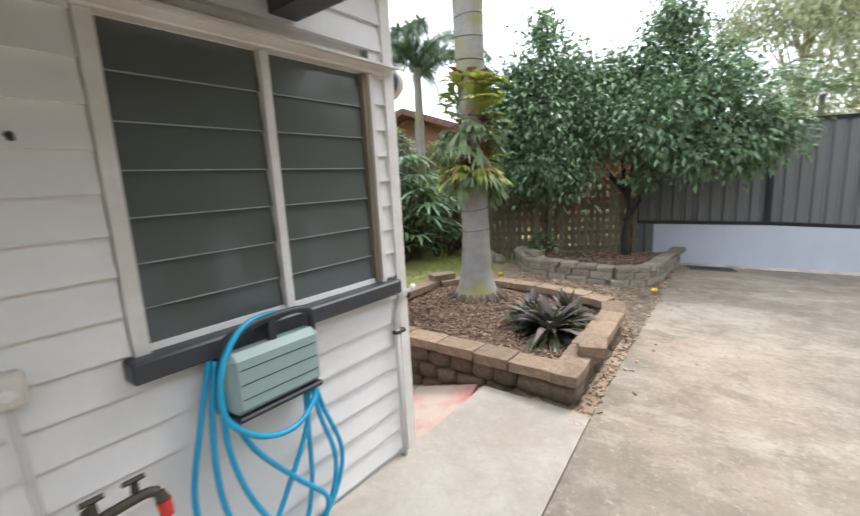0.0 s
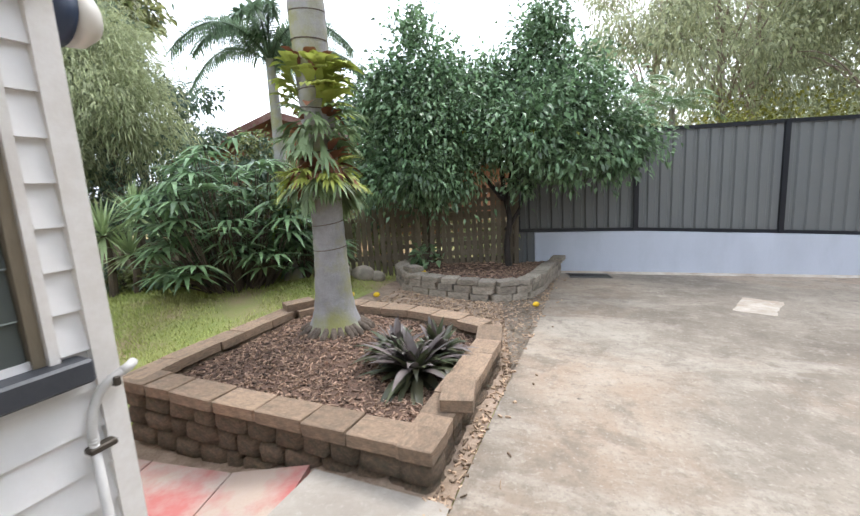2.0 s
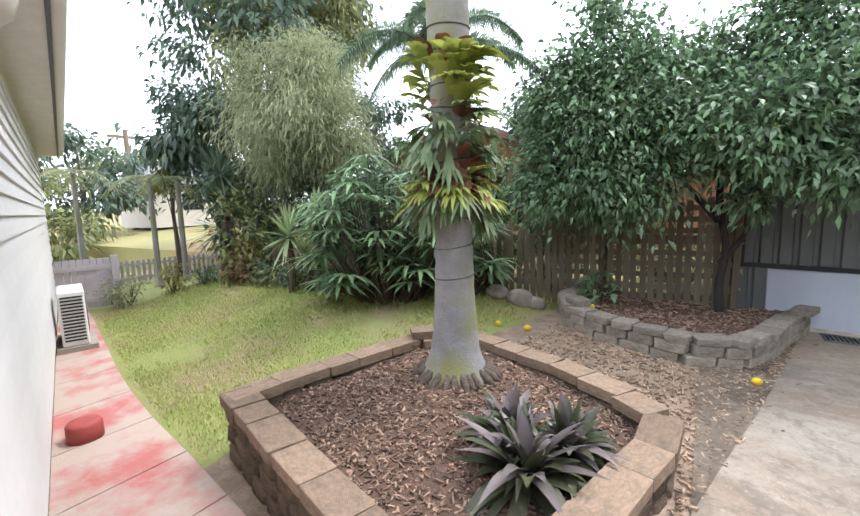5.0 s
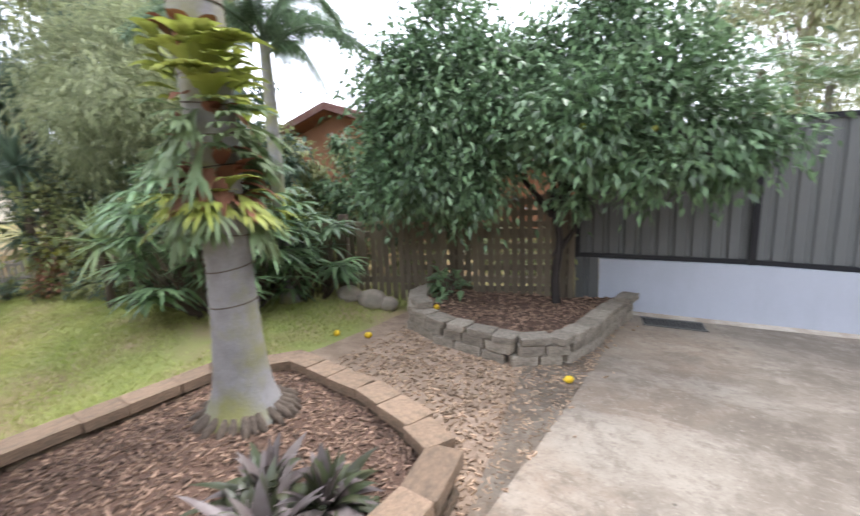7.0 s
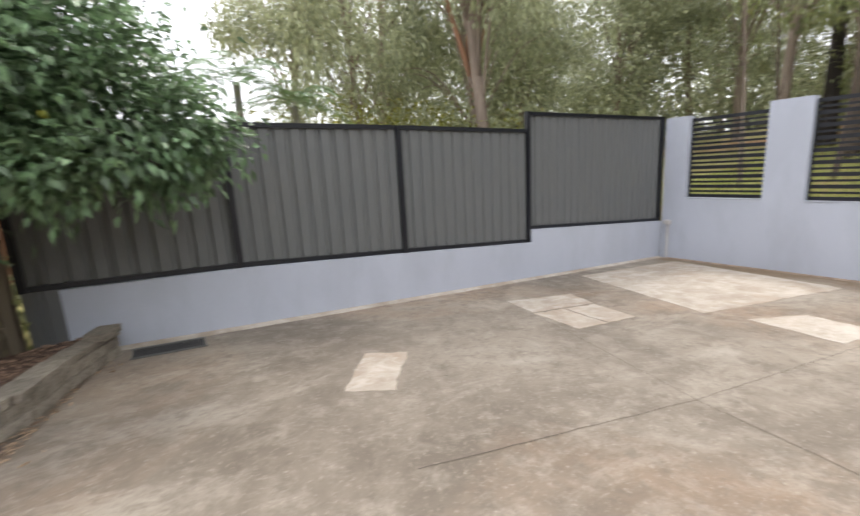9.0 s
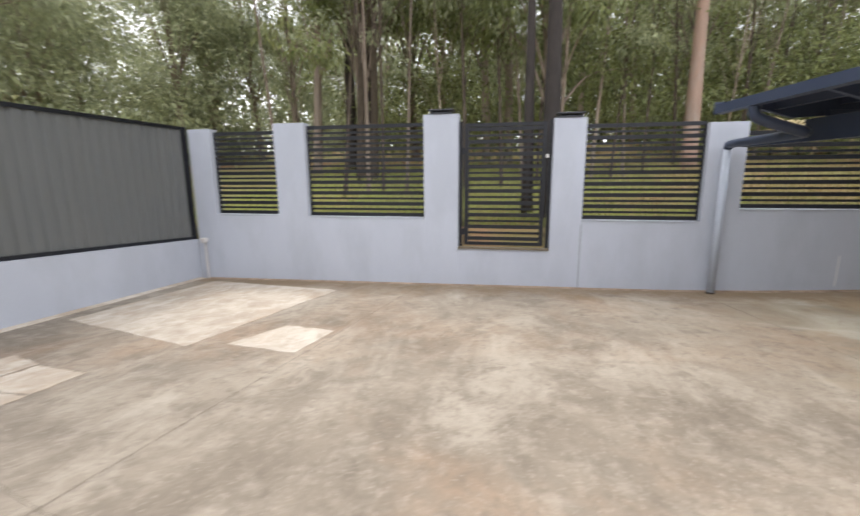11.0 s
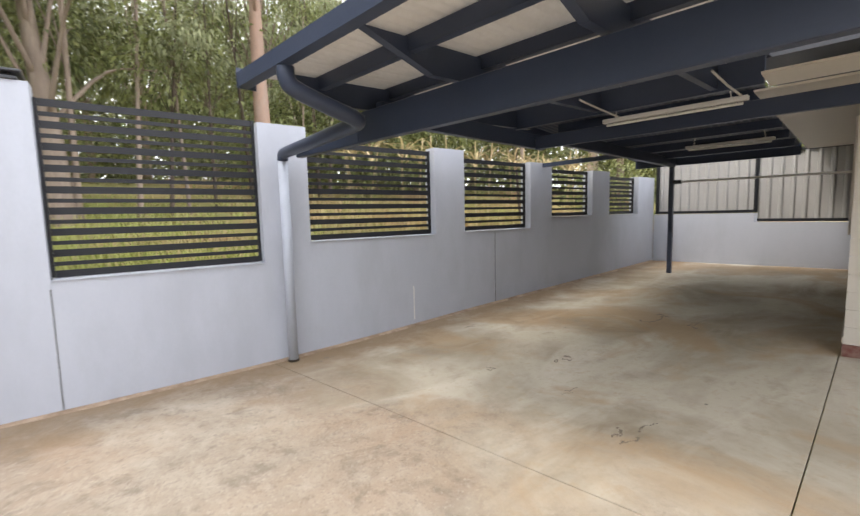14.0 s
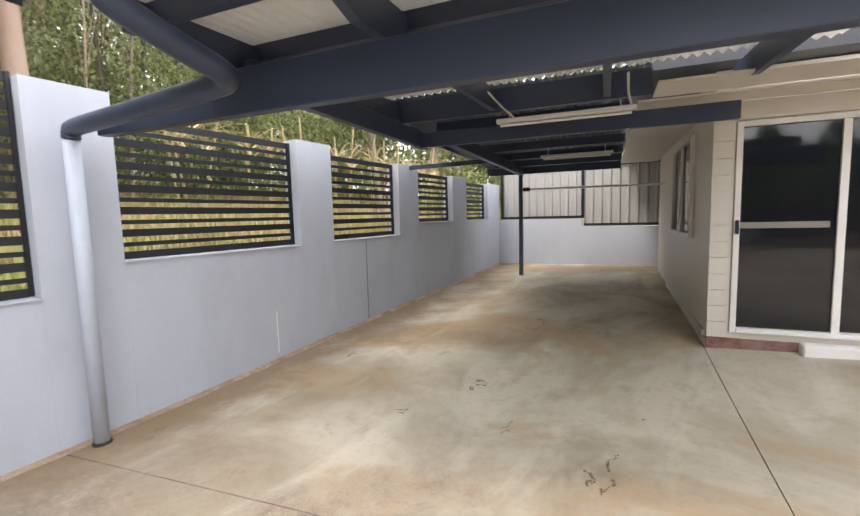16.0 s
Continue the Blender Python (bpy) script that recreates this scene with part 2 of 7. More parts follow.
FOREST = mat("forest floor", (0.31, 0.27, 0.11), 0.95, vary=(0.22, 0.23, 0.08), scale=0.6, fine=8, amount=0.8, bump=0.5,
             stain=(0.44, 0.225, 0.14), stain_scale=0.3, stain_amount=0.7)
TRUNK_PALM = mat("grey palm bark", (0.30, 0.29, 0.285), 0.85, vary=(0.20, 0.19, 0.185), scale=7, fine=50, amount=0.7, bump=0.3,
                 stain=(0.23, 0.225, 0.075), stain_scale=1.5, stain_amount=0.9)
BARK = mat("brown bark", (0.15, 0.115, 0.085), 0.95, vary=(0.07, 0.055, 0.043), scale=12, fine=50, amount=0.8, bump=0.8, stretch=(1, 1, 0.3))
BARK_PALE = mat("gum bark", (0.33, 0.265, 0.21), 0.9, vary=(0.20, 0.155, 0.12), scale=3, fine=25, amount=0.8, bump=0.4, stretch=(1, 1, 0.25), rnd=0.3)
BARK_DARK = mat("dark ironbark", (0.055, 0.045, 0.04), 0.95, vary=(0.03, 0.026, 0.023), scale=8, fine=40, amount=0.8, bump=0.9, stretch=(1, 1, 0.25))
BARK_PINK = mat("pink gum bark", (0.42, 0.27, 0.205), 0.85, vary=(0.30, 0.225, 0.18), scale=2, fine=25, amount=0.8, bump=0.3, stretch=(1, 1, 0.3), stain=(0.35, 0.31, 0.27), stain_scale=1.2, stain_amount=0.7)
BARK_RUST = mat("rusty gum bark", (0.36, 0.19, 0.11), 0.9, vary=(0.24, 0.15, 0.10), scale=3, fine=25, amount=0.8, bump=0.4, stretch=(1, 1, 0.3))
PALING = mat("weathered paling", (0.20, 0.165, 0.115), 0.9, vary=(0.135, 0.11, 0.075), scale=8, fine=60, amount=0.7, bump=0.4, stretch=(1, 1, 0.15), rnd=0.25)


def leafmat(name, base, vary, rough=0.45, thin=0.28, rnd=0.35, spec=0.4):
    return mat(name, base, rough, vary=vary, scale=1.5, fine=12, amount=0.7, bump=0, rnd=rnd, island=True, thin=thin, spec=spec)


LEAF_CITRUS = leafmat("citrus leaves", (0.12, 0.205, 0.10), (0.20, 0.29, 0.155), 0.38, 0.36, 0.65, 0.5)
LEAF_DARK = leafmat("dark leaves", (0.075, 0.12, 0.078), (0.125, 0.178, 0.115))
LEAF_WISPY = leafmat("olive wispy leaves", (0.27, 0.305, 0.16), (0.36, 0.385, 0.215), 0.7, 0.42)
# Brightened for the haze over the northern trees; all gum leaves share it.
LEAF_GUM = leafmat("gum leaves", (0.29, 0.32, 0.185), (0.40, 0.42, 0.25), 0.55, 0.45)
LEAF_BUSH = leafmat("forest leaves", (0.155, 0.195, 0.08), (0.27, 0.275, 0.115), 0.5, 0.42, 0.55)
LEAF_YELLOW = leafmat("yellow-green leaves", (0.20, 0.22, 0.04), (0.28, 0.25, 0.05), 0.5, 0.35)
LEAF_PALM = leafmat("palm leaflets", (0.13, 0.20, 0.12), (0.20, 0.27, 0.16), 0.45, 0.35)
LEAF_RHAPIS = leafmat("fan palm leaves", (0.14, 0.235, 0.11), (0.25, 0.355, 0.185), 0.36, 0.28, 0.45)
LEAF_YUCCA = leafmat("sword leaves", (0.232, 0.310, 0.139), (0.326, 0.403, 0.202), 0.5, 0.2)
LEAF_STAG = leafmat("staghorn fronds", (0.27, 0.33, 0.06), (0.36, 0.38, 0.09), 0.55, 0.3)
LEAF_STAG_DULL = leafmat("dull staghorn fronds", (0.14, 0.21, 0.095), (0.21, 0.265, 0.13), 0.55, 0.3)
LEAF_BROWN = leafmat("brown fern shields", (0.25, 0.095, 0.055), (0.17, 0.085, 0.045), 0.8, 0.1)
LEAF_BROM = leafmat("dark bromeliad leaves", (0.05, 0.068, 0.03), (0.095, 0.085, 0.05), 0.35, 0.1, 0.5)
LEAF_PURPLE = leafmat("purple-grey bromeliad leaves", (0.12, 0.09, 0.085), (0.19, 0.17, 0.155), 0.4, 0.1, 0.4)


def glassy(name, tint, rough, alpha):
    m = bpy.data.materials.new(name)
    m.use_nodes = True
    b = m.node_tree.nodes["Principled BSDF"]
    b.inputs["Base Color"].default_value = (*tint, 1)
    b.inputs["Roughness"].default_value = rough
    b.inputs["Alpha"].default_value = alpha
    b.inputs["Specular IOR Level"].default_value = 0.6
    return m


LOUVRE = glassy("grey louvre glass", (0.098, 0.108, 0.10), 0.09, 0.93)
DOORGLASS = glassy("dark door glass", (0.012, 0.013, 0.016), 0.04, 0.9)
# Pale greenish glass edge; the bright line along it is in the colour.
GLASSEDGE_GLINT = mat("glass edge with highlight", (0.30, 0.34, 0.32), 0.25, bump=0)
HOSE = mat("blue hose plastic", (0.01, 0.27, 0.47), 0.35, vary=(0.015, 0.33, 0.55), scale=12, amount=0.4, bump=0.02)
OIL = mat("dark oil stain", (0.10, 0.075, 0.05), 0.6, vary=(0.16, 0.125, 0.09), scale=30, fine=90, bump=0.05)
REEL = mat("grey-green plastic", (0.27, 0.36, 0.335), 0.5, vary=(0.235, 0.32, 0.30), scale=9, amount=0.4, bump=0.05)
REELDARK = mat("dark grey plastic", (0.03, 0.033, 0.037), 0.5, bump=0.05)
BRASS = mat("weathered brass", (0.10, 0.085, 0.07), 0.6, metal=0.8, bump=0.2)
REDPL = mat("red plastic", (0.55, 0.04, 0.025), 0.4, bump=0.02)
PIPEW = mat("white plastic pipe", (0.56, 0.54, 0.51), 0.45, vary=(0.46, 0.44, 0.41), bump=0.03)
PIPEBLUE = mat("grey painted pipe", (0.44, 0.48, 0.55), 0.5, vary=(0.38, 0.42, 0.48), bump=0.03)
LEMON = mat("lemon skin", (0.75, 0.50, 0.02), 0.45, vary=(0.65, 0.42, 0.02), bump=0.15)
GRATE = mat("galvanised grate", (0.16, 0.155, 0.145), 0.6, metal=0.5, bump=0.1)
DARK = mat("flat near-black", (0.012, 0.012, 0.013), 0.9, bump=0)
BRICK = mat("orange brick", (0.40, 0.20, 0.11), 0.9, vary=(0.30, 0.15, 0.09), scale=5, bump=0.3, rnd=0.12)
TILE = mat("terracotta roof tile", (0.30, 0.125, 0.075), 0.8, vary=(0.22, 0.10, 0.07), scale=6, bump=0.3, rnd=0.15)
REDBASE = mat("oxide red base paint", (0.16, 0.05, 0.04), 0.8, vary=(0.25, 0.17, 0.14), scale=6, fine=25, amount=0.8, bump=0.2)
LILAC = mat("lilac-grey painted timber", (0.50, 0.46, 0.48), 0.7, vary=(0.42, 0.38, 0.39), bump=0.1, stretch=(1, 1, 0.2))
WHITE = mat("white enamel", (0.74, 0.73, 0.70), 0.4, vary=(0.68, 0.66, 0.62), bump=0.02)
TUBE = mat("fluorescent tube", (0.82, 0.81, 0.76), 0.3, bump=0)

# ---------------------------------------------------------------- mesh helpers


def obj(name, bm, material, parent=None, label="", smooth=False):
    me = bpy.data.meshes.new(name)
    if isinstance(bm, bmesh.types.BMesh):
        bmesh.ops.recalc_face_normals(bm, faces=bm.faces)
        bm.to_mesh(me)
        bm.free()
    else:
        me.from_pydata(*bm)
    if smooth:
        me.polygons.foreach_set("use_smooth", [True] * len(me.polygons))
    me.materials.append(material)
    ob = new(name, me)
    if parent is not None:
        ob.parent = parent
    if label:
        ob["label"] = label
    return ob


def part(name, bm, material, parent, label="", smooth=False):
    return obj(name, bm, material, parent, label, smooth)


def empty(name, label, category, m=None, group="", kind=""):
    e = new(name)
    e.empty_display_size = 0.1
    if m is not None:
        e.matrix_world = m
    return tagged(e, label, category, group, kind)


def box(x0, x1, y0, y1, z0, z1, bm=None, bevel=0.0):
    bm = bm or bmesh.new()
    v = [bm.verts.new((x, y, z)) for z in (z0, z1) for y in (y0, y1) for x in (x0, x1)]
    fs = [bm.faces.new([v[i] for i in q]) for q in ((0, 2, 3, 1), (4, 5, 7, 6), (0, 1, 5, 4), (2, 6, 7, 3), (0, 4, 6, 2), (1, 3, 7, 5))]
    if bevel:
        bmesh.ops.bevel(bm, geom=list({e for f in fs for e in f.edges}), offset=bevel, segments=1, affect="EDGES", profile=0.5)
    return bm


def hexa(pts, bm=None):
    """A solid from 8 corners: 4 below, 4 above, in the same order round."""
    bm = bm or bmesh.new()
    v = [bm.verts.new(p) for p in pts]
    for q in ((3, 2, 1, 0), (4, 5, 6, 7), (0, 1, 5, 4), (1, 2, 6, 5), (2, 3, 7, 6), (3, 0, 4, 7)):
        bm.faces.new([v[i] for i in q])
    return bm


def tube(pts, r, seg=8, bm=None, cap=True):
    """A round pipe along points; r is one radius or one for each point."""
    bm = bm or bmesh.new()
    pts = [Vector(p) for p in pts]
    rs = r if isinstance(r, (list, tuple)) else [r] * len(pts)
    rings, side = [], None
    for i, p in enumerate(pts):
        d = (pts[min(i + 1, len(pts) - 1)] - pts[max(i - 1, 0)]).normalized()
        if side is None:
            side = d.cross(Vector((0, 0, 1)) if abs(d.z) < 0.9 else Vector((1, 0, 0))).normalized()
        else:
            side = (side - d * side.dot(d)).normalized()
        up = d.cross(side)
        rings.append([bm.verts.new(p + (side * math.cos(a) + up * math.sin(a)) * rs[i]) for a in [2 * math.pi * k / seg for k in range(seg)]])
    for a, b in zip(rings, rings[1:]):
        for k in range(seg):
            bm.faces.new((a[k], a[(k + 1) % seg], b[(k + 1) % seg], b[k]))
    if cap:
        bm.faces.new(rings[0][::-1])
        bm.faces.new(rings[-1])
    return bm


def bend(pts, n=8):
    """A smooth line through a few points."""
    pts = [Vector(p) for p in pts]
    ext = [2 * pts[0] - pts[1], *pts, 2 * pts[-1] - pts[-2]]
    out = []
    for a, b, c, d in zip(ext, ext[1:], ext[2:], ext[3:]):
        for k in range(n):
            t = k / n
            out.append(0.5 * ((2 * b) + (c - a) * t + (2 * a - 5 * b + 4 * c - d) * t * t + (3 * b - a - 3 * c + d) * t ** 3))
    return out + [pts[-1]]


def leaves(pos, way, length, width, fold=0.25, droop=0.3, rng=None):
    """Folded leaf blades, six points each, at pos, pointing along way. Returns lists for from_pydata."""
    rng = rng or np.random.default_rng(1)
    n = len(pos)
    way = way / np.maximum(np.linalg.norm(way, axis=1, keepdims=True), 1e-6)
    side = np.cross(way, rng.normal(size=(n, 3)) * 0.55 + np.array([0, 0, 1.0]))
    side /= np.maximum(np.linalg.norm(side, axis=1, keepdims=True), 1e-6)
    up = np.cross(side, way)
    ln = (length * (0.7 + 0.6 * rng.random(n)))[:, None]
    wd = (width * (0.7 + 0.6 * rng.random(n)))[:, None]
    down = np.array([0, 0, -1.0])
    base = pos
    mid = pos + way * ln * 0.5 + up * 0.0
    tip = pos + way * ln + down * ln * droop
    l = mid + side * wd * 0.5 + up * wd * fold
    r = mid - side * wd * 0.5 + up * wd * fold
    v = np.stack([base, l, tip, r, mid], 1).reshape(-1, 3)
    k = np.arange(n)[:, None] * 5
    f = np.concatenate([k + [0, 4, 1], k + [4, 2, 1], k + [0, 3, 4], k + [4, 3, 2]]).tolist()
    return v.tolist(), [], f


def scatter(rng, blobs, n, hollow=0.45, lumps=7):
    """Points and outward ways in a heap of uneven clumps: blobs are (centre, radii)."""
    pos, way = [], []
    vol = np.array([r[0] * r[1] * r[2] for _, r in blobs]) ** 0.7
    for (c, r), share in zip(blobs, vol / vol.sum()):
        c, r = np.array(c, float), np.array(r, float)
        seeds = rng.normal(size=(lumps, 3))
        seeds /= np.linalg.norm(seeds, axis=1, keepdims=True)
        m = int(n * share)
        which = rng.integers(0, lumps, m)
        d = seeds[which] * (0.35 + 0.5 * rng.random((m, 1)) ** 0.5) + rng.normal(size=(m, 3)) * 0.27
        keep = (np.linalg.norm(d, axis=1) > hollow * rng.random(m))
        d = d[keep]
        pos.append(c + d * r)
        way.append(d / np.linalg.norm(d, axis=1, keepdims=True) + rng.normal(size=d.shape) * 0.6)
    return np.concatenate(pos), np.concatenate(way)


def S(v):
    v = min(1.0, max(0.0, v))
    return v * v * (3 - 2 * v)


def ground(x, y):
    """Height of the paved yard: two gentle falls that run into each other."""
    p = 0.188 - 0.0498 * x - 0.0134 * y
    q = -0.39 - 0.048 * (y - 0.44) + 0.02 * (10.5 - x)
    return p + (q - p) * S((x - 3) / 4) * S((1 - y) / 6)


def course(pts, x):
    """A broken line: the value at x."""
    for (xa, za), (xb, zb) in zip(pts, pts[1:]):
        if x <= xb:
            return za + (zb - za) * max(0.0, (x - xa) / (xb - xa))
    return pts[-1][1]


def path_z(x):
    return course([(-11.0, -0.06), (-3.34, 0.0), (-2.3, 0.07), (-1.75, 0.205), (-1.0, 0.215)], x)


def path_y(x):
    """The outer edge of the path beside the weatherboard house."""
    return course([(-10.7, 4.55), (-9.85, 4.32), (-6.68, 3.46), (-5.83, 3.21), (-4.1, 2.85), (-3.36, 2.76), (-2.61, 2.56), (-1.76, 2.42), (-1.0, 2.2)], x)


def lawn_z(x, y):
    """Height of lawn and dirt: level, with a bank that falls to the path."""
    g = ground(max(x, -3.0), y)
    top = g + (0.40 - g) * S((-2.2 - x) / 1.3) - 0.09 * max(0.0, -8.6 - x)
    low = path_z(x) - 0.03
    bank = low + (top - low) * S((y - path_y(x)) / 3.0 + 0.03)
    return top + (bank - top) * S((-1.15 - x) / 0.7)


def terrain(x, y):
    """Height of the land all round."""
    if -12.9 < x < -2.2 and 2.2 < y < 8.1:
        return lawn_z(x, y)
    xx, yy = min(max(x, -8.6), 10.5), min(max(y, -10.7), 8.0)
    z = ground(xx, yy) - 0.03 - 0.09 * min(max(0.0, -8.6 - x), 22)
    if x > 10.6:
        d = x - 10.6
        z = 0.62 + 0.15 * min(d, 16) + 0.05 * max(0, d - 16) + (0.25 if y < -2 else 0)
    elif y > 8.1:
        z = max(0.05, ground(xx, 8.0)) + 0.05 * min(y - 8.1, 40)
    elif y < -10.8:
        z = 0.9 + 0.03 * min(-10.8 - y, 40)
    return z


def sheet(name, rows, material, thick=0.0):
    """A surface from rows of points, with an edge of its own thickness."""
    nv = len(rows[0])
    v = [p for r in rows for p in r]
    f = [(i * nv + j, i * nv + j + 1, (i + 1) * nv + j + 1, (i + 1) * nv + j) for i in range(len(rows) - 1) for j in range(nv - 1)]
    if thick:
        k = len(v)
        v += [(x, y, z - thick) for x, y, z in v]
        rim = [j for j in range(nv)] + [i * nv + nv - 1 for i in range(1, len(rows))]
        rim += [(len(rows) - 1) * nv + j for j in range(nv - 2, -1, -1)] + [i * nv for i in range(len(rows) - 2, 0, -1)]
        f += [(a, a + k, b + k, b) for a, b in zip(rim, rim[1:] + rim[:1])]
    return obj(name, (v, [], f), material)


# ---------------------------------------------------------------- ground
def spread(a, b, step, far):
    """Grid lines, close between a and b and wider and wider out to far."""
    out, d = list(np.arange(a, b + 1e-6, step)), step
    lo, hi = [a], [b]
    while hi[-1] - b < far:
        d *= 1.35
        hi.append(hi[-1] + d)
        lo.append(lo[-1] - d)
    return sorted(lo[1:] + out + hi[1:])


gx = sorted(spread(-12, 16, 0.5, 350) + [10.57, 10.64])
gy = sorted(spread(-13, 14, 0.5, 350) + [8.07, 8.14, -10.77, -10.83])
tagged(sheet("ground", [[(x, y, terrain(x, y) - (0.5 if -13 < x < -1 and 0 < y < 8.05 else 0)) for x in gx] for y in gy], FOREST), "grassy brown forest ground rising behind the walls", "ground", kind="structure")

EDGE = [(-13.0, -4.6), (1.2, -1.16), (2.1, -0.97), (3.45, -0.645), (5.2, -0.2), (7.1, 0.24), (8.02, 0.5)]


def edge(y):
    for (a, xa), (b, xb) in zip(EDGE, EDGE[1:]):
        if y <= b:
            return xa + (xb - xa) * (y - a) / (b - a)
    return EDGE[-1][1]


def paved(name, y0, y1, xl, xr, up, material, thick, step=0.25):
    rows = []
    for y in np.linspace(y0, y1, max(2, int(abs(y1 - y0) / step) + 1)):
        a, b = xl(y), xr(y)
        rows.append([(x, y, ground(x, y) + up) for x in np.linspace(a, b, 40)])
    return sheet(name, rows, material, thick)


JX = lambda x: -1.52 + 0.142 * (x - 10.0)


def floor_sheet(name, x0, x1, ylo, yhi, material, step=0.25):
    """Paving between two lines across x."""
    rows = []
    for k in range(int((x1 - x0) / step) + 2):
        x = min(x1, x0 + k * step)
        a, b = ylo(x), yhi(x)
        rows.append([(x, y, ground(x, y)) for y in np.linspace(a, b, 44)])
    return sheet(name, rows, material, 0.12)


drive = paved("driveway", -10.7, 8.02, edge, lambda y: -0.6, 0.0, CONCRETE, 0.12)
tagged(floor_sheet("driveway", -0.5995, 10.51, lambda x: JX(x) + 0.005, lambda x: 8.02, CONCRETE), "stained brown-grey old concrete driveway slab", "driveway", kind="structure")
tagged(drive, "stained brown-grey old concrete driveway slab", "driveway", kind="structure")
XL = lambda y: 5.97 + (-2.63 - y) * 0.104


def south_floor(name, left, right, label):
    """A slab south of the joint, between two lines along y."""
    rows = []
    for u in np.linspace(0, 1, 40):
        y0 = -10.7 + 8.7 * u
        row = []
        for x in np.linspace(left(y0), right(y0), 44):
            y = -10.7 + (JX(x) - 0.004 + 10.7) * u
            row.append((x, y, ground(x, y)))
        rows.append(row)
    tagged(sheet(name, rows, CONCRETE, 0.12), label, "floor", kind="structure")


south_floor("carport_floor", XL, lambda y: 10.51, "smooth pale concrete carport floor with brown stains")
south_floor("patio", lambda y: -0.6, lambda y: XL(y) - 0.008, "smooth pale concrete patio slab")

# house A stands turned; its own axes: x out of the east wall, y along it, from the north-east corner
HA = Matrix.Translation((-1.927, 1.489, 0)) @ Matrix.Rotation(radians(-16.6), 4, "Z")


def ha(s, o=0.0):
    p = HA @ Vector((o, s, 0))
    return p.x, p.y


# slab beside house A and the painted path on its north side
def poly_slab(name, pts, up, material, thick, zf=ground):
    bm = bmesh.new()
    top = [bm.verts.new((x, y, zf(x, y) + up)) for x, y in pts]
    low = [bm.verts.new((x, y, zf(x, y) + up - thick)) for x, y in pts]
    bm.faces.new(top)
    bm.faces.new(low[::-1])
    for i in range(len(pts)):
        j = (i + 1) % len(pts)
        bm.faces.new((low[i], low[j], top[j], top[i]))
    return obj(name, bm, material)


tagged(poly_slab("side_slab", [ha(-8.0, 0.03), ha(0.0, 0.03), (-1.69, 2.33), (-0.965, 2.15), (-1.168, 1.2), (-2.91, -6.0)], 0.004, CONCRETE_PALE, 0.12),
       "pale concrete slab beside the weatherboard house", "slab", kind="structure")
path = tagged(empty("garden_path", "concrete path with worn red paint beside house", "path", kind="structure"), kind="structure")
cuts = [-1.76, -2.3, -2.95, -3.7, -4.5, -5.3, -6.2, -7.1, -8.0, -9.2, -10.6]
for xa, xb in zip(cuts, cuts[1:]):
    xb += 0.012
    wall_y = lambda x: 1.494 - 0.298 * (x + 1.927)
    o = poly_slab("path_slab", [(xa, path_y(xa)), (xa, wall_y(xa)), (xb, wall_y(xb)), (xb, path_y(xb))], 0.0, PATH_PAINT, 0.1, lambda x, y: path_z(x))
    o.parent = path

# pale patches set into the driveway
for pts in ([(2.1, 5.73), (2.44, 5.52), (2.93, 6.18), (2.56, 6.40)], [(5.06, 7.09), (6.12, 6.85), (5.98, 6.33), (4.95, 6.46)],
            [(4.93, 6.43), (5.40, 6.37), (5.36, 5.66), (4.92, 5.70)], [(5.43, 6.36), (5.95, 6.29), (5.87, 5.61), (5.39, 5.65)],
            [(7.37, 7.65), (10.19, 7.51), (9.75, 4.68), (6.69, 5.2)], [(6.83, 4.79), (7.6, 4.47), (7.49, 3.76), (6.69, 3.87)]):
    ragged = []
    for (xa, ya), (xb, yb) in zip(pts, pts[1:] + pts[:1]):
        m = max(3, int(math.hypot(xb - xa, yb - ya) / 0.07))
        for k in range(m):
            x, y = xa + (xb - xa) * k / m, ya + (yb - ya) * k / m
            w = 0.012 + 0.02 * (len(ragged) % 3)
            ragged.append((x + w * noise.noise((x * 5, y * 5, 1)), y + w * noise.noise((x * 5, y * 5, 9))))
    pts = ragged
    tagged(poly_slab("concrete_patch", pts, 0.005, PATCHING, 0.03), "pale cement patch set into the driveway", "patch", group="driveway patches", kind="structure")

# saw-cut joints across the driveway
for (xa, ya), (xb, yb) in (((4.9, 6.3), (4.29, 4.1)), ((4.29, 4.1), (3.95, 1.9)), ((2.1, 4.55), (4.29, 4.09)), ((4.29, 4.09), (10.3, 3.3))):
    m = 24
    half = 0.003
    rows = []
    for sgn in (-1, 1):
        dx, dy = xb - xa, yb - ya
        ln = math.hypot(dx, dy)
        rows.append([(xa + dx * k / m - sgn * half * dy / ln + 0.01 * noise.noise((k * 0.7, xa, 0)), ya + dy * k / m + sgn * half * dx / ln + 0.01 * noise.noise((k * 0.7, ya, 4)), 0) for k in range(m + 1)])
    rows = [[(x, y, ground(x, y) + 0.002) for x, y, _ in r] for r in rows]
    tagged(sheet("saw_cut", rows, DARKDIRT), "thin dirt-filled saw cut in the driveway", "joint", kind="structure")

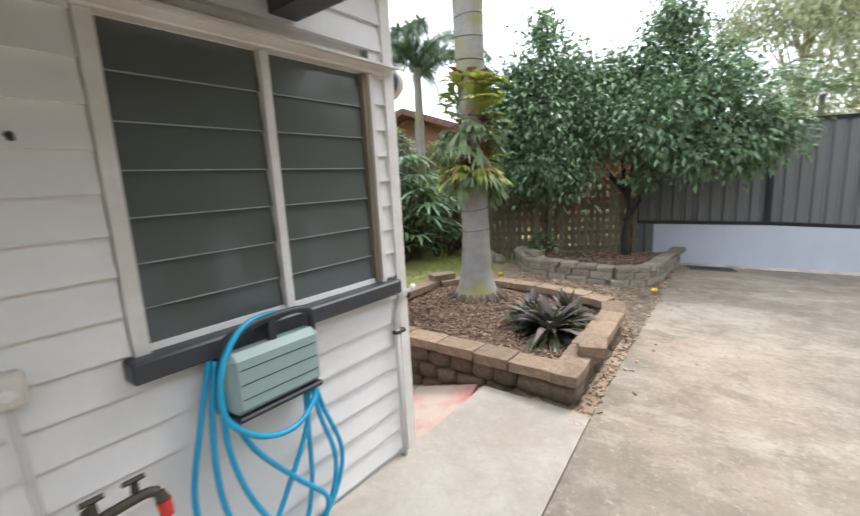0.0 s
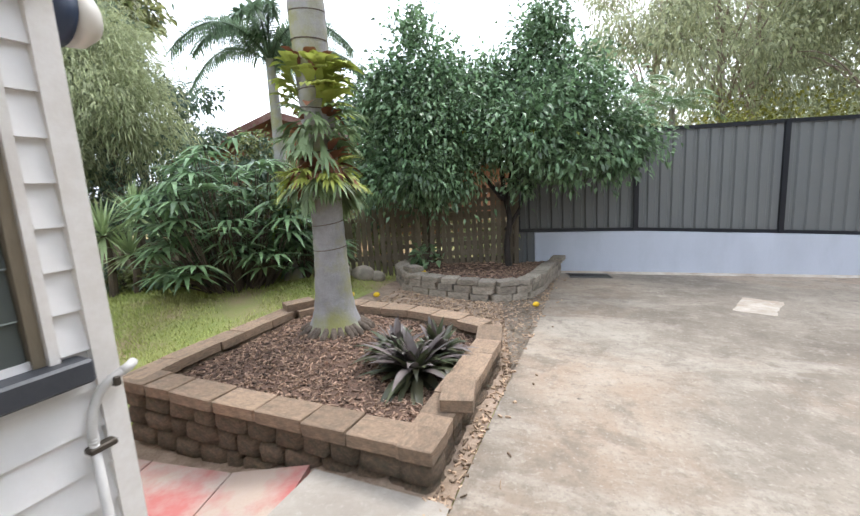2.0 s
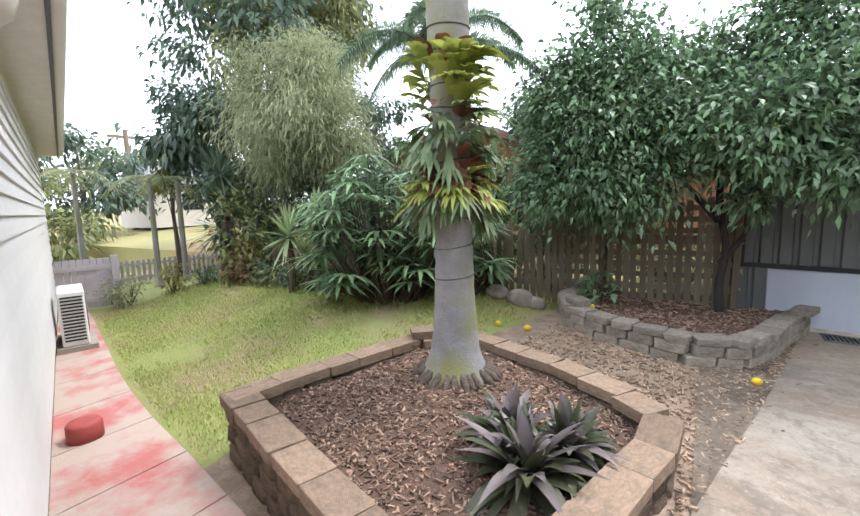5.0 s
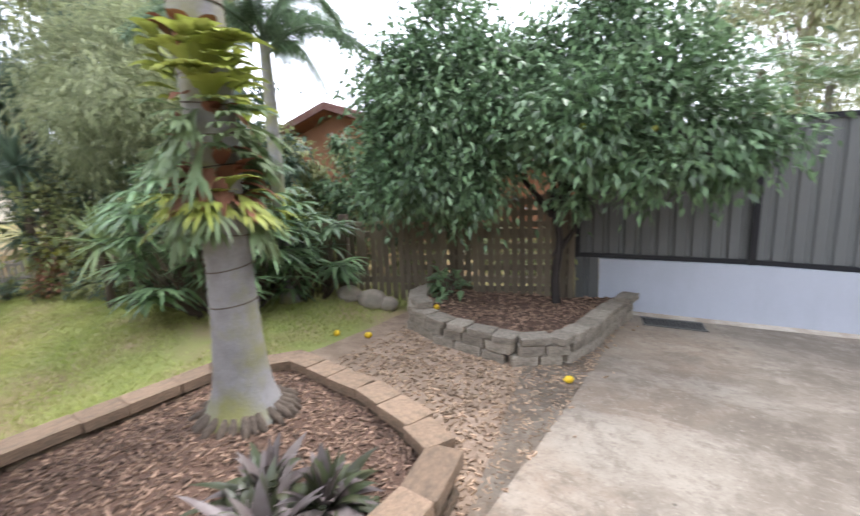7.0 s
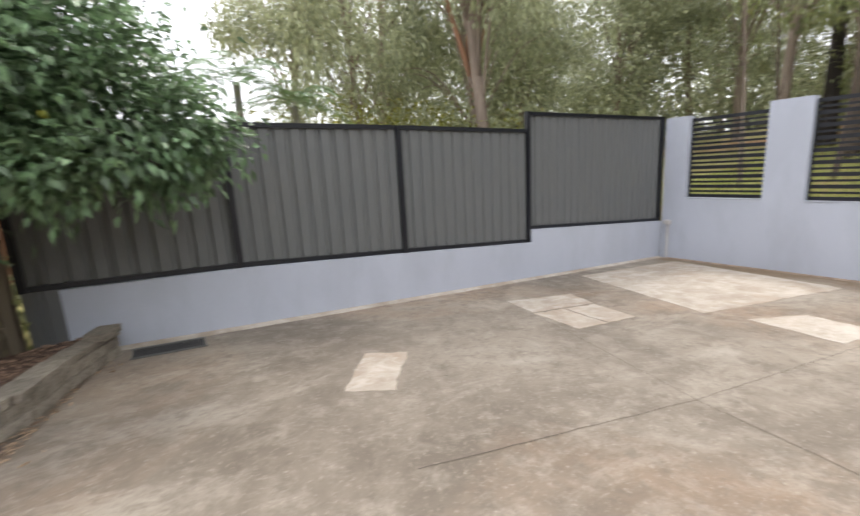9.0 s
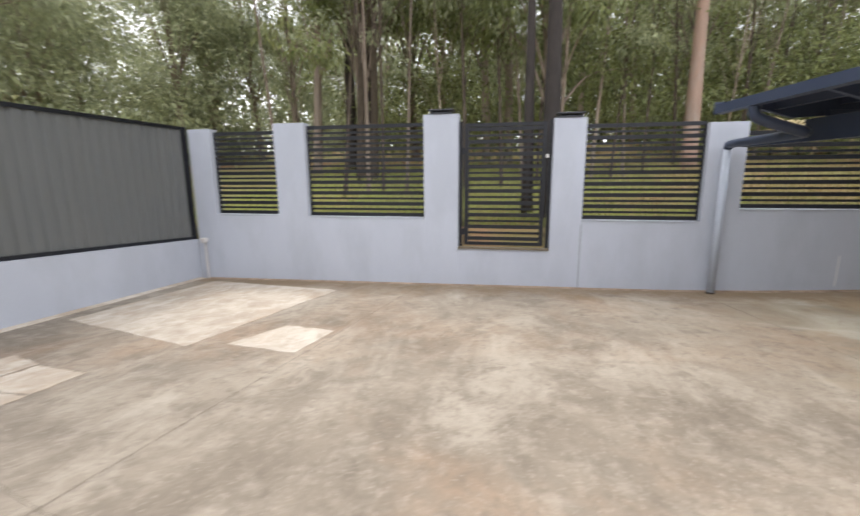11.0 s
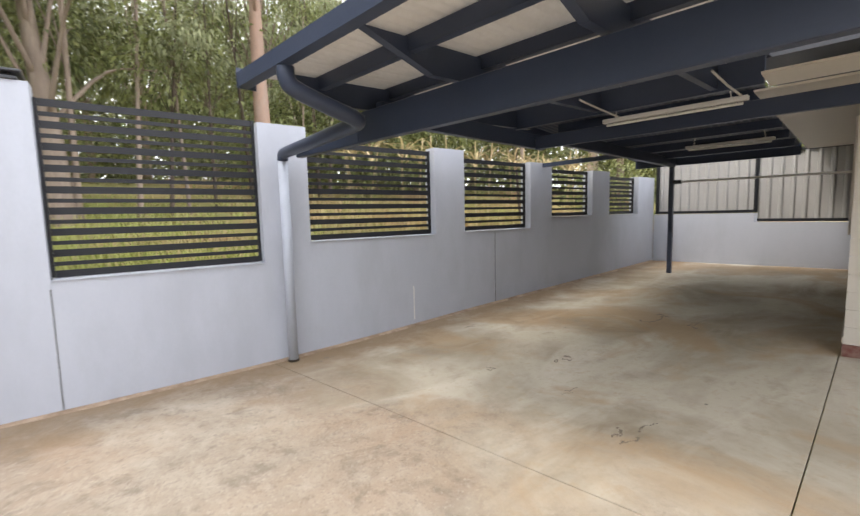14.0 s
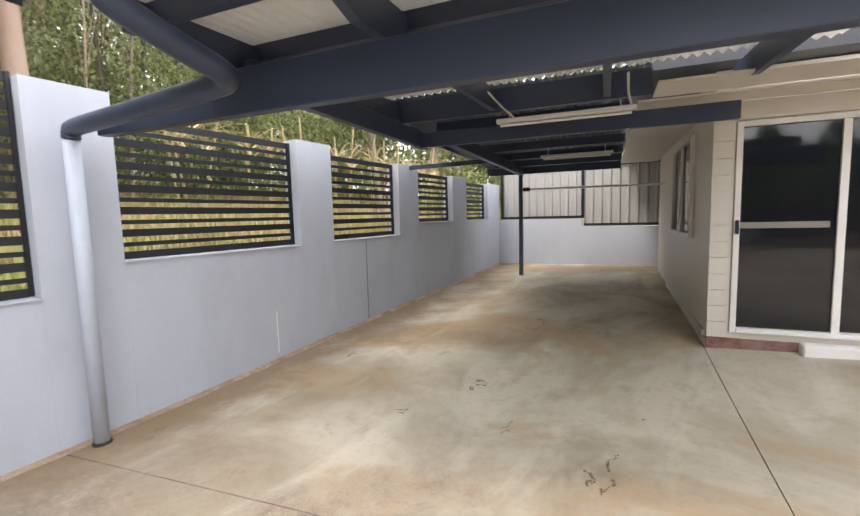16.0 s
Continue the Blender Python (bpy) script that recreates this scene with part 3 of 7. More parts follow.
# ---------------------------------------------------------------- east wall with pillars, screens and gate
XB, TB = 10.51, 0.22
PILLARS = [(8.02, 7.545, 2.585), (6.16, 5.53, 2.65), (3.22, 2.59, 2.72), (0.96, 0.43, 2.60), (-1.44, -2.0, 2.465), (-3.95, -4.53, 2.37),
           (-6.11, -6.72, 2.28), (-8.06, -8.70, 2.215), (-9.94, -10.68, 2.15)]
BAYS = [(7.545, 6.16, 0.90, 2.53), (5.53, 3.22, 0.88, 2.60), (0.43, -1.44, 0.87, 2.50), (-2.0, -3.95, 1.085, 2.33), (-4.53, -6.11, 1.10, 2.27),
        (-6.72, -8.06, 1.29, 2.20), (-8.70, -9.94, 1.29, 2.13)]
GATE = (2.59, 0.96, 0.33, 2.60)
bm = bmesh.new()
for a, b, top in PILLARS:
    box(XB, XB + TB, b, a, -0.9, top, bm)
for a, b, sill, _ in BAYS + [GATE]:
    box(XB, XB + TB, b + 0.0005, a - 0.0005, -0.9, sill, bm)
tagged(obj("wall_east", bm, RENDER), "blue-grey rendered block wall with pillars", "wall", kind="structure")
for y, zt in ((0.436, 0.80), (-5.2, 1.07)):
    tagged(obj("wall_joint", box(XB - 0.0025, XB + 0.002, y - 0.005, y + 0.005, ground(10.5, y) + 0.01, zt), SHEET), "narrow sealed joint in the rendered wall", "joint", kind="structure")
tagged(obj("wall_mark", box(XB - 0.0022, XB + 0.002, -3.522, -3.506, -0.13, 0.36), WHITE), "pale mineral streak on the rendered wall", "stain", kind="structure")
for a, b, sill, _ in BAYS:
    tagged(obj("wall_sill", box(XB - 0.012, XB + TB + 0.01, b + 0.004, a - 0.004, sill + 0.0005, sill + 0.012), RENDER), "thin rendered ledge under a slatted screen", "sill", kind="structure")


def screen(a, b, z0, z1, x):
    e = empty("slat_screen", "charcoal metal screen of horizontal slats between pillars", "screen", pose(x, (a + b) / 2, z0), "wall screens")
    w = a - b
    n = 2 * int(round((z1 - z0 - 0.07) / 0.2))
    broad = narrow = None
    for i in range(n + 1):
        z = 0.006 + i * (z1 - z0 - 0.074) / n
        if i == 0:
            sl = broad = part("slat", box(-0.008, 0.008, -w / 2 + 0.032, w / 2 - 0.032, 0, 0.066), SLAT, e)
        elif i == 1:
            sl = narrow = part("slat", box(-0.008, 0.008, -w / 2 + 0.032, w / 2 - 0.032, 0.012, 0.05), SLAT, e)
        else:
            sl = new("slat", (narrow if i % 2 else broad).data)
            sl.parent = e
        sl.location = (0, 0, z)
    for s in (-1, 1):
        part("stile", box(-0.02, 0.02, min(s * (w / 2 - 0.03), s * (w / 2 - 0.002)), max(s * (w / 2 - 0.03), s * (w / 2 - 0.002)), 0.012, z1 - z0), SLAT, e)
    return e


for a, b, z0, z1 in BAYS:
    screen(a, b, z0 + 0.012, z1, XB + TB * 0.62)

g = empty("metal_gate", "charcoal slatted metal gate on a raised timber sill", "gate", pose(XB + 0.12, (GATE[0] + GATE[1]) / 2, GATE[2]))
gw = GATE[0] - GATE[1]
gh = GATE[3] - GATE[2] - 0.04
for s in (-1, 1):
    part("gate_post", box(-0.03, 0.03, min(s * (gw / 2 - 0.07), s * (gw / 2 - 0.004)), max(s * (gw / 2 - 0.07), s * (gw / 2 - 0.004)), 0.03, gh + 0.03), SLAT, g)
    part("gate_stile", box(-0.02, 0.02, min(s * (gw / 2 - 0.18), s * (gw / 2 - 0.10)), max(s * (gw / 2 - 0.18), s * (gw / 2 - 0.10)), 0.06, gh), SLAT, g)
part("gate_rail", box(-0.019, 0.019, -gw / 2 + 0.182, gw / 2 - 0.182, gh - 0.06, gh), SLAT, g)
part("gate_rail", box(-0.019, 0.019, -gw / 2 + 0.182, gw / 2 - 0.182, 0.06, 0.12), SLAT, g)
sl = part("slat", box(-0.008, 0.008, -gw / 2 + 0.182, gw / 2 - 0.182, 0, 0.066), SLAT, g)
sl.location.z = 0.15
thin = part("slat", box(-0.008, 0.008, -gw / 2 + 0.182, gw / 2 - 0.182, 0.012, 0.05), SLAT, g)
thin.location.z = 0.15 + (gh - 0.24) / 18.4
for i in range(2, 19):
    o = new("slat", (thin if i % 2 else sl).data)
    o.parent = g
    o.location.z = 0.15 + i * (gh - 0.24) / 18.4
part("hinge", box(-0.03, 0.005, gw / 2 - 0.1, gw / 2 - 0.07, 0.25, 0.36), SLAT, g)
part("hinge", box(-0.03, 0.005, gw / 2 - 0.1, gw / 2 - 0.07, 1.7, 1.81), SLAT, g)
part("latch", box(-0.05, 0.0, -gw / 2 + 0.06, -gw / 2 + 0.11, 1.62, 1.68), WHITE, g, "small pale latch")
tagged(obj("gate_sill", box(XB - 0.03, XB + TB, GATE[1] + 0.004, GATE[0] - 0.004, GATE[2] + 0.0005, GATE[2] + 0.03), PALING), "weathered timber sill under the metal gate", "sill", kind="structure")
for (a, b, top), k in ((PILLARS[2], 0), (PILLARS[3], 1)):
    c = (a + b) / 2
    e = empty("pillar_lamp", "dark flat lantern on a gate pillar", "lamp", pose(XB + 0.11, c, top), "gate lamps")
    part("base", box(-0.13, 0.13, -0.2, 0.2, 0, 0.03, bevel=0.006), CHARCOAL, e)
    part("lid", box(-0.15, 0.15, -0.23, 0.23, 0.06, 0.085, bevel=0.008), CHARCOAL, e)
    part("lens", box(-0.10, 0.10, -0.16, 0.16, 0.03, 0.06), DARK, e)

# corner tap pipe and the tall downpipe
p = empty("garden_tap_pipe", "white plastic pipe with elbow in the wall corner", "pipe", pose(XB - 0.05, 7.85, ground(10.4, 7.85)))
part("pipe", tube(bend([(0, 0, 0), (0, 0, 0.55), (0, 0.0, 0.72), (-0.02, -0.02, 0.78)]), 0.022), PIPEW, p)
part("cap", box(-0.08, 0.03, -0.06, 0.06, 0.76, 0.86, bevel=0.015), PIPEW, p)
d = empty("downpipe", "grey painted round downpipe against the wall", "downpipe", pose(XB - 0.14, -1.66, ground(10.37, -1.66)))
part("pipe", tube([(0, 0, 0.01), (0, 0, 2.39)], 0.055, 14), PIPEBLUE, d, smooth=True)
part("collar", tube([(0, 0, 0), (0, 0, 0.025)], 0.066, 14), BRASS, d)

# ---------------------------------------------------------------- steel fence on a rendered plinth, north side
YA = 8.02


def line(pts, x):
    for (xa, za), (xb, zb) in zip(pts, pts[1:]):
        if x <= xb:
            return za + (zb - za) * (x - xa) / (xb - xa)
    return pts[-1][1]


LOW = [(-0.25, 0.785), (1.73, 0.725), (3.98, 0.585), (6.49, 0.412)]
LOW2 = [(6.49, 0.645), (10.51, 0.385)]
TOP = [(-0.25, 2.40), (4.0, 2.375), (6.47, 2.335)]
TOP2 = [(6.47, 2.617), (10.51, 2.61)]
bm = bmesh.new()
for xa, xb, low in ((0.06, 1.73, LOW), (1.73, 3.98, LOW), (3.98, 6.5, LOW), (6.5, 10.505, LOW2)):
    za, zb = line(low, xa + 1e-4), line(low, xb - 1e-4)
    hexa([(xa, YA, -0.9), (xb, YA, -0.9), (xb, YA + 0.2, -0.9), (xa, YA + 0.2, -0.9), (xa, YA, za), (xb, YA, zb), (xb, YA + 0.2, zb), (xa, YA + 0.2, za)], bm)
tagged(obj("wall_north", bm, RENDER), "blue-grey rendered plinth wall under a steel fence", "wall", kind="structure")


rows = [[(x, y, ground(x, y) + z) for x in np.linspace(0.3, 10.45, 120)] for y, z in ((7.93, 0.001), (7.955, 0.012), (8.018, 0.03))]
rows = [[(x, y - (0.02 * noise.noise((x * 3, 0, 0)) if y < 8 else 0), z) for x, y, z in r] for r in rows]
tagged(sheet("wall_fillet", rows, PATCHING), "rough cement fillet where the wall meets the driveway", "fillet", kind="structure")
rows = [[(x, y, ground(x, y) + z) for y in np.linspace(-10.6, 7.9, 180)] for x, z in ((10.44, 0.001), (10.46, 0.008), (10.508, 0.02))]
rows = [[(x - (0.018 * noise.noise((y * 3, 5, 0)) if x < 10.5 else 0), y, z) for x, y, z in r] for r in rows]
tagged(sheet("wall_fillet", rows, DIRT), "thin line of dirt along the rendered wall", "fillet", kind="structure")


def ribbed(x0, x1, low, top, y, pitch=0.19):
    """A folded steel sheet with upright ribs between two sloping lines."""
    v, f = [], []
    xs = []
    x = x0
    while x < x1:
        for dx, dy in ((0, 0), (0.095, 0), (0.115, 0.03), (0.155, 0.03), (0.175, 0)):
            if x + dx < x1:
                xs.append((x + dx, dy))
        x += pitch
    xs.append((x1, 0))
    for x, dy in xs:
        v += [(x, y + dy, line(low, x)), (x, y + dy, line(top, x))]
    for i in range(len(xs) - 1):
        f.append((2 * i, 2 * i + 2, 2 * i + 3, 2 * i + 1))
    return v, [], f


def bar(x0, z0, x1, z1, y0, y1, h):
    return hexa([(x0, y0, z0), (x1, y0, z1), (x1, y1, z1), (x0, y1, z0), (x0, y0, z0 + h), (x1, y0, z1 + h), (x1, y1, z1 + h), (x0, y1, z0 + h)])


def steel_fence(name, cells, y, label, skin=SHEET):
    """cells: (x0, x1, low line, top line)."""
    e = empty(name, label, "fence", pose(0, 0, 0), kind="structure")
    for x0, x1, low, top in cells:
        part("panel", ribbed(x0 + 0.03, x1 - 0.03, low, top, y + 0.03), skin, e)
        part("bottom_rail", bar(x0 + 0.03, line(low, x0 + 0.03) + 0.003, x1 - 0.03, line(low, x1 - 0.03) + 0.003, y + 0.005, y + 0.065, 0.058), FRAME, e)
        part("top_rail", bar(x0 + 0.03, line(top, x0 + 0.03) - 0.035, x1 - 0.03, line(top, x1 - 0.03) - 0.035, y + 0.005, y + 0.065, 0.058), FRAME, e)
    return e


nf = steel_fence("steel_fence", [(-0.22, 1.74, LOW, TOP), (1.74, 3.99, LOW, TOP), (3.99, 6.48, LOW, TOP), (6.48, 10.5, LOW2, TOP2)], YA + 0.05,
                 "grey steel sheet fence with dark posts")
for x, zt in ((-0.22, 2.44), (1.74, 2.40), (3.99, 2.39), (6.48, 2.64), (10.47, 2.63)):
    zl = line(LOW, x) if x < 6.3 else (0.415 if x < 7 else 0.39)
    part("post", box(x - 0.038, x + 0.038, YA + 0.03, YA + 0.11, zl + 0.002, zt), FRAME, nf)
part("panel", ribbed(-0.24, 0.055, [(-1, 0.02), (1, 0.0)], [(-1, 0.8), (1, 0.77)], YA + 0.06), SHEET, nf)

# ---------------------------------------------------------------- far wall at the end of the carport
YF = -10.7
bm = bmesh.new()
box(8.475, 10.51, YF - 0.2, YF, -0.3, 1.265, bm)
box(4.0, 8.475, YF - 0.2, YF, -0.3, 1.08, bm)
tagged(obj("wall_south", bm, RENDER), "blue-grey rendered low wall under a steel fence", "wall", kind="structure")
sf = steel_fence("steel_fence", [(8.48, 10.5, [(8, 1.275), (11, 1.275)], [(8, 2.52), (11, 2.54)]), (6.2, 8.47, [(6, 1.09), (9, 1.09)], [(6, 2.46), (9, 2.52)]),
                                 (4.0, 6.19, [(3, 1.09), (7, 1.09)], [(3, 2.44), (7, 2.46)])], YF - 0.12, "grey steel fence behind the carport, skylight in its paler colour", SHEET_SKYLIT)
for x in (10.46, 8.475, 6.195):
    part("post", box(x - 0.032, x + 0.032, YF - 0.135, YF - 0.045, 1.28, 2.56), FRAME, sf)

# ---------------------------------------------------------------- house A (weatherboard)
houseA = empty("weatherboard_house", "white weatherboard house with louvre windows", "house", HA)
LA = 8.0
Z0A, Z1A = 0.176, 2.88


def boards(nm, length, face, material, parent, holes=(), pitch=0.1195, z0=Z0A, z1=Z1A):
    """Lapped boards along a wall. face(s, o, z) gives the place s along, o out; holes: (s0, s1, z0, z1)."""
    z = z0
    while z < z1:
        zt = min(z + pitch, z1)
        spans = [(0.0, length)]
        for a, b, ha0, hb0 in holes:
            if z + 0.02 < hb0 and zt - 0.02 > ha0:
                spans = [q for s0, s1 in spans for q in ((s0, min(s1, a)), (max(s0, b), s1)) if q[1] - q[0] > 0.01]
        for s0, s1 in spans:
            o = part(nm, hexa([face(s0, 0.026, z), face(s1, 0.026, z), face(s1, -0.008, z), face(s0, -0.008, z),
                               face(s0, 0.006, zt + 0.012), face(s1, 0.006, zt + 0.012), face(s1, -0.008, zt + 0.012), face(s0, -0.008, zt + 0.012)]), material, parent)
        z += pitch


fe = lambda s, o, z: (o, -s, z)          # east wall: s runs back from the corner
fn = lambda s, o, z: (-s, o, z)          # north wall: s runs west from the corner
WIN = (0.13, 1.165, 1.242, 2.216)
boards("board", LA, fe, BOARD, houseA, [(WIN[0] - 0.03, WIN[1] + 0.05, 1.25, 2.25)])
boards("board", 9.6, fn, BOARD, houseA, [])
bm = box(-9.6, -0.02, -0.14, -0.0085, -0.3, Z1A)
box(-0.14, -0.0085, -WIN[0] + 0.0, -0.141, 0.1, Z1A, bm)
box(-0.14, -0.0085, -LA, -WIN[1], 0.1, Z1A, bm)
box(-0.14, -0.0085, -WIN[1], -WIN[0], 0.1, WIN[2] - 0.01, bm)
box(-0.14, -0.0085, -WIN[1], -WIN[0], WIN[3], Z1A, bm)
box(-7.0, -6.85, -LA, -0.141, 0.1, Z1A, bm)
box(-6.85, -0.141, -LA, -LA + 0.12, 0.1, Z1A, bm)
part("wall", bm, TRIMW, houseA)
part("room_floor", box(-6.84, -0.145, -LA + 0.13, -0.145, 0.6, 0.65), PALING, houseA)
part("ceiling", box(-6.84, -0.145, -LA + 0.13, -0.145, 2.9, 2.95), TRIMW, houseA)
part("corner_stop", box(-0.03, 0.036, -0.03, 0.036, 0.26, Z1A), TRIMW, houseA)
win = part("window", box(0.0, 0.03, -WIN[1] - 0.045, -WIN[1], WIN[2] - 0.015, WIN[3] + 0.002), TRIMW, houseA)
part("frame", box(-0.03, 0.035, -WIN[0], -WIN[0] + 0.025, WIN[2] - 0.012, WIN[3]), TRIMW, win)
part("frame", box(-0.06, 0.02, -WIN[0] - 0.03, -WIN[0] - 0.001, WIN[2], WIN[3]), PALING, win)
part("mullion", box(-0.06, 0.024, -0.671, -0.637, WIN[2], WIN[3]), TRIMW, win)
part("head", box(-0.05, 0.05, -WIN[1] - 0.06, 0.0, WIN[3] + 0.003, WIN[3] + 0.055, bevel=0.006), TRIMW, win)
part("hood", hexa([(0.0, -WIN[1] - 0.07, 2.262), (0.09, -WIN[1] - 0.07, 2.247), (0.09, 0.035, 2.247), (0.0, 0.035, 2.262),
                   (0.0, -WIN[1] - 0.07, 2.287), (0.09, -WIN[1] - 0.07, 2.257), (0.09, 0.035, 2.257), (0.0, 0.035, 2.287)]), TRIMW, win)
part("window_sill", box(-0.06, 0.085, -WIN[1] - 0.075, -0.05, 1.172, 1.241, bevel=0.008), CHARCOAL, win)
for s0, s1 in ((WIN[0] + 0.03, 0.635), (0.673, WIN[1])):
    for i in range(7):
        zc = WIN[2] + 0.072 + i * 0.139
        bmg = hexa([(0.004, -s1 + 0.004, zc - 0.0735), (0.004, -s0 - 0.004, zc - 0.0735), (-0.002, -s0 - 0.004, zc - 0.0735), (-0.002, -s1 + 0.004, zc - 0.0735),
                    (-0.010, -s1 + 0.004, zc + 0.0735), (-0.010, -s0 - 0.004, zc + 0.0735), (-0.016, -s0 - 0.004, zc + 0.0735), (-0.016, -s1 + 0.004, zc + 0.0735)])
        pn = part("louvre_pane", bmg, LOUVRE, win)
        part("edge", box(-0.001, 0.0055, -s1 + 0.006, -s0 - 0.006, zc - 0.0785, zc - 0.0740), GLASSEDGE_GLINT, pn, "pale glass edge with its highlight in the colour")
# eaves and roof of house A
part("soffit", box(-10.2, 0.30, -LA, 0.30, 2.882, 2.90), TRIMW, houseA)
part("fascia", box(0.30, 0.325, -LA, 0.325, 2.86, 3.02), CHARCOAL, houseA)
part("fascia", box(-10.2, 0.299, 0.30, 0.325, 2.86, 3.02), CHARCOAL, houseA)
part("roof", hexa([(-10.3, -LA, 3.03), (0.4, -LA, 3.03), (0.4, 0.4, 3.03), (-10.3, 0.4, 3.03), (-4.5, -LA, 4.6), (-3.0, -LA, 4.6), (-3.0, -3.0, 4.6), (-4.5, -3.0, 4.6)]), CHARCOAL, houseA)
part("gutter", box(0.327, 0.40, -LA, 0.32, 2.90, 3.02), WHITE, houseA)
part("gutter", box(-10.2, 0.40, 0.327, 0.40, 2.90, 3.02), WHITE, houseA)
part("wall_hook", tube([(0.02, -1.385, 1.88), (0.05, -1.385, 1.88), (0.055, -1.385, 1.865)], 0.008, 6), BRASS, houseA, "small rusty hook")

# ---------------------------------------------------------------- house B with sliding door, and the carport: both turned alike
HB = Matrix.Translation((6.22, -5.42, 0)) @ Matrix.Rotation(radians(7.8), 4, "Z")
houseB = empty("clad_house", "cream clad house with sliding glass door", "house", HB)
DR = (-0.185, -2.35, 0.155, 2.245)
part("wall", box(-0.12, 0.0, -4.75, -0.121, 0.05, 2.75), CREAM, houseB)
part("wall", box(-0.18, 0.0, -0.12, 0.0, 0.05, 2.75), CREAM, houseB)
part("wall", box(-7.0, -2.36, -0.12, 0.0, 0.05, 2.75), CREAM, houseB)
part("wall", box(-2.36, -0.1805, -0.12, 0.0, 2.25, 2.75), CREAM, houseB)
part("wall", box(-2.36, -0.1805, -0.12, 0.0, 0.05, 0.15), CREAM, houseB)
part("wall", box(-7.0, -6.9, -4.75, -0.121, 0.05, 2.75), CREAM, houseB)
part("wall", box(-6.899, -0.121, -4.75, -4.65, 0.05, 2.75), CREAM, houseB)
for i in range(14):
    zb = 0.09 + i * 0.165
    part("corner_board", box(-0.16, 0.014, 0.001, 0.014, zb, zb + 0.158), CREAM, houseB)
part("base_wall", box(-7.0, 0.02, 0.002, 0.03, -0.25, 0.085), REDBASE, houseB, "flaking dark red painted base")
part("base_wall", box(-0.02, 0.022, -4.75, -0.001, -0.25, 0.06), CREAM, houseB)
part("cover_strip", box(-0.005, 0.03, -4.75, -0.15, 0.06, 0.12), CREAM, houseB)
part("door_step", box(-2.2, -0.75, 0.031, 0.16, -0.25, 0.10, bevel=0.012), WHITE, houseB, "white painted concrete doorstep")
dr = part("door", box(DR[1], DR[1] + 0.05, -0.09, 0.025, DR[2], DR[3]), WHITE, houseB)
part("frame", box(DR[0] - 0.05, DR[0], -0.09, 0.025, DR[2], DR[3]), WHITE, dr)
part("frame", box(DR[1] + 0.051, DR[0] - 0.051, -0.09, 0.025, DR[3] - 0.05, DR[3]), WHITE, dr)
part("frame", box(DR[1] + 0.051, DR[0] - 0.051, -0.09, 0.04, DR[2], DR[2] + 0.045), WHITE, dr)
part("stile", box(-1.06, -1.0, -0.045, 0.005, DR[2] + 0.046, DR[3] - 0.051), WHITE, dr)
part("pane", box(-0.999, DR[0] - 0.052, -0.03, -0.022, DR[2] + 0.046, DR[3] - 0.051), DOORGLASS, dr)
part("pane", box(DR[1] + 0.052, -1.061, -0.055, -0.047, DR[2] + 0.046, DR[3] - 0.051), DOORGLASS, dr)
# Rail seen in the pane, set outside it; glass dimming is in its colour.
part("safety_bar", box(-0.95, DR[0] - 0.06, -0.0215, -0.014, 1.205, 1.265), CREAM_DIMMED, dr, "cream rail seen in the glass, dimmed in its colour")
part("handle", box(-0.225, -0.195, 0.026, 0.05, 1.15, 1.29, bevel=0.004), FRAME, dr)
part("head_board", box(-7.0, 0.02, 0.001, 0.03, 2.26, 2.42), CREAM, houseB)
wb = part("window", box(0.001, 0.05, -2.55, -1.0, 1.06, 1.11), TRIMW, houseB)
part("frame", box(0.001, 0.05, -2.55, -1.0, 2.26, 2.31), TRIMW, wb)
part("frame", box(0.001, 0.05, -1.05, -1.0, 1.111, 2.259), TRIMW, wb)
part("frame", box(0.001, 0.05, -2.55, -2.5, 1.111, 2.259), TRIMW, wb)
part("frame", box(0.001, 0.045, -1.80, -1.75, 1.111, 2.259), TRIMW, wb)
part("pane", box(0.006, 0.014, -2.499, -1.801, 1.112, 2.258), DOORGLASS, wb)
part("pane", box(0.006, 0.014, -1.749, -1.051, 1.112, 2.258), DOORGLASS, wb)
part("soffit", box(0.001, 0.72, -5.2, 0.44, 2.44, 2.46), CREAM, houseB)
part("soffit", box(-7.0, 0.6, 0.441, 0.95, 2.47, 2.49), CREAM, houseB)
part("soffit", box(-7.0, 0.0, 0.031, 0.44, 2.44, 2.46), CREAM, houseB)
part("roof", box(-7.2, 0.72, -5.3, 0.30, 2.76, 2.95), CHARCOAL, houseB)

carport = empty("carport", "navy steel carport with pale corrugated roof sheets", "carport", HB)


def corrugated(x0, x1, y0, y1, zf, pitch=0.09, amp=0.02):
    n = int((x1 - x0) / pitch * 4)
    v, f = [], []
    for i in range(n + 1):
        x = x0 + (x1 - x0) * i / n
        for y in (y0, y1):
            v.append((x, y, zf(y) + amp * math.sin(2 * math.pi * i / 4)))
    f = [(2 * i, 2 * i + 2, 2 * i + 3, 2 * i + 1) for i in range(n)]
    return v, [], f


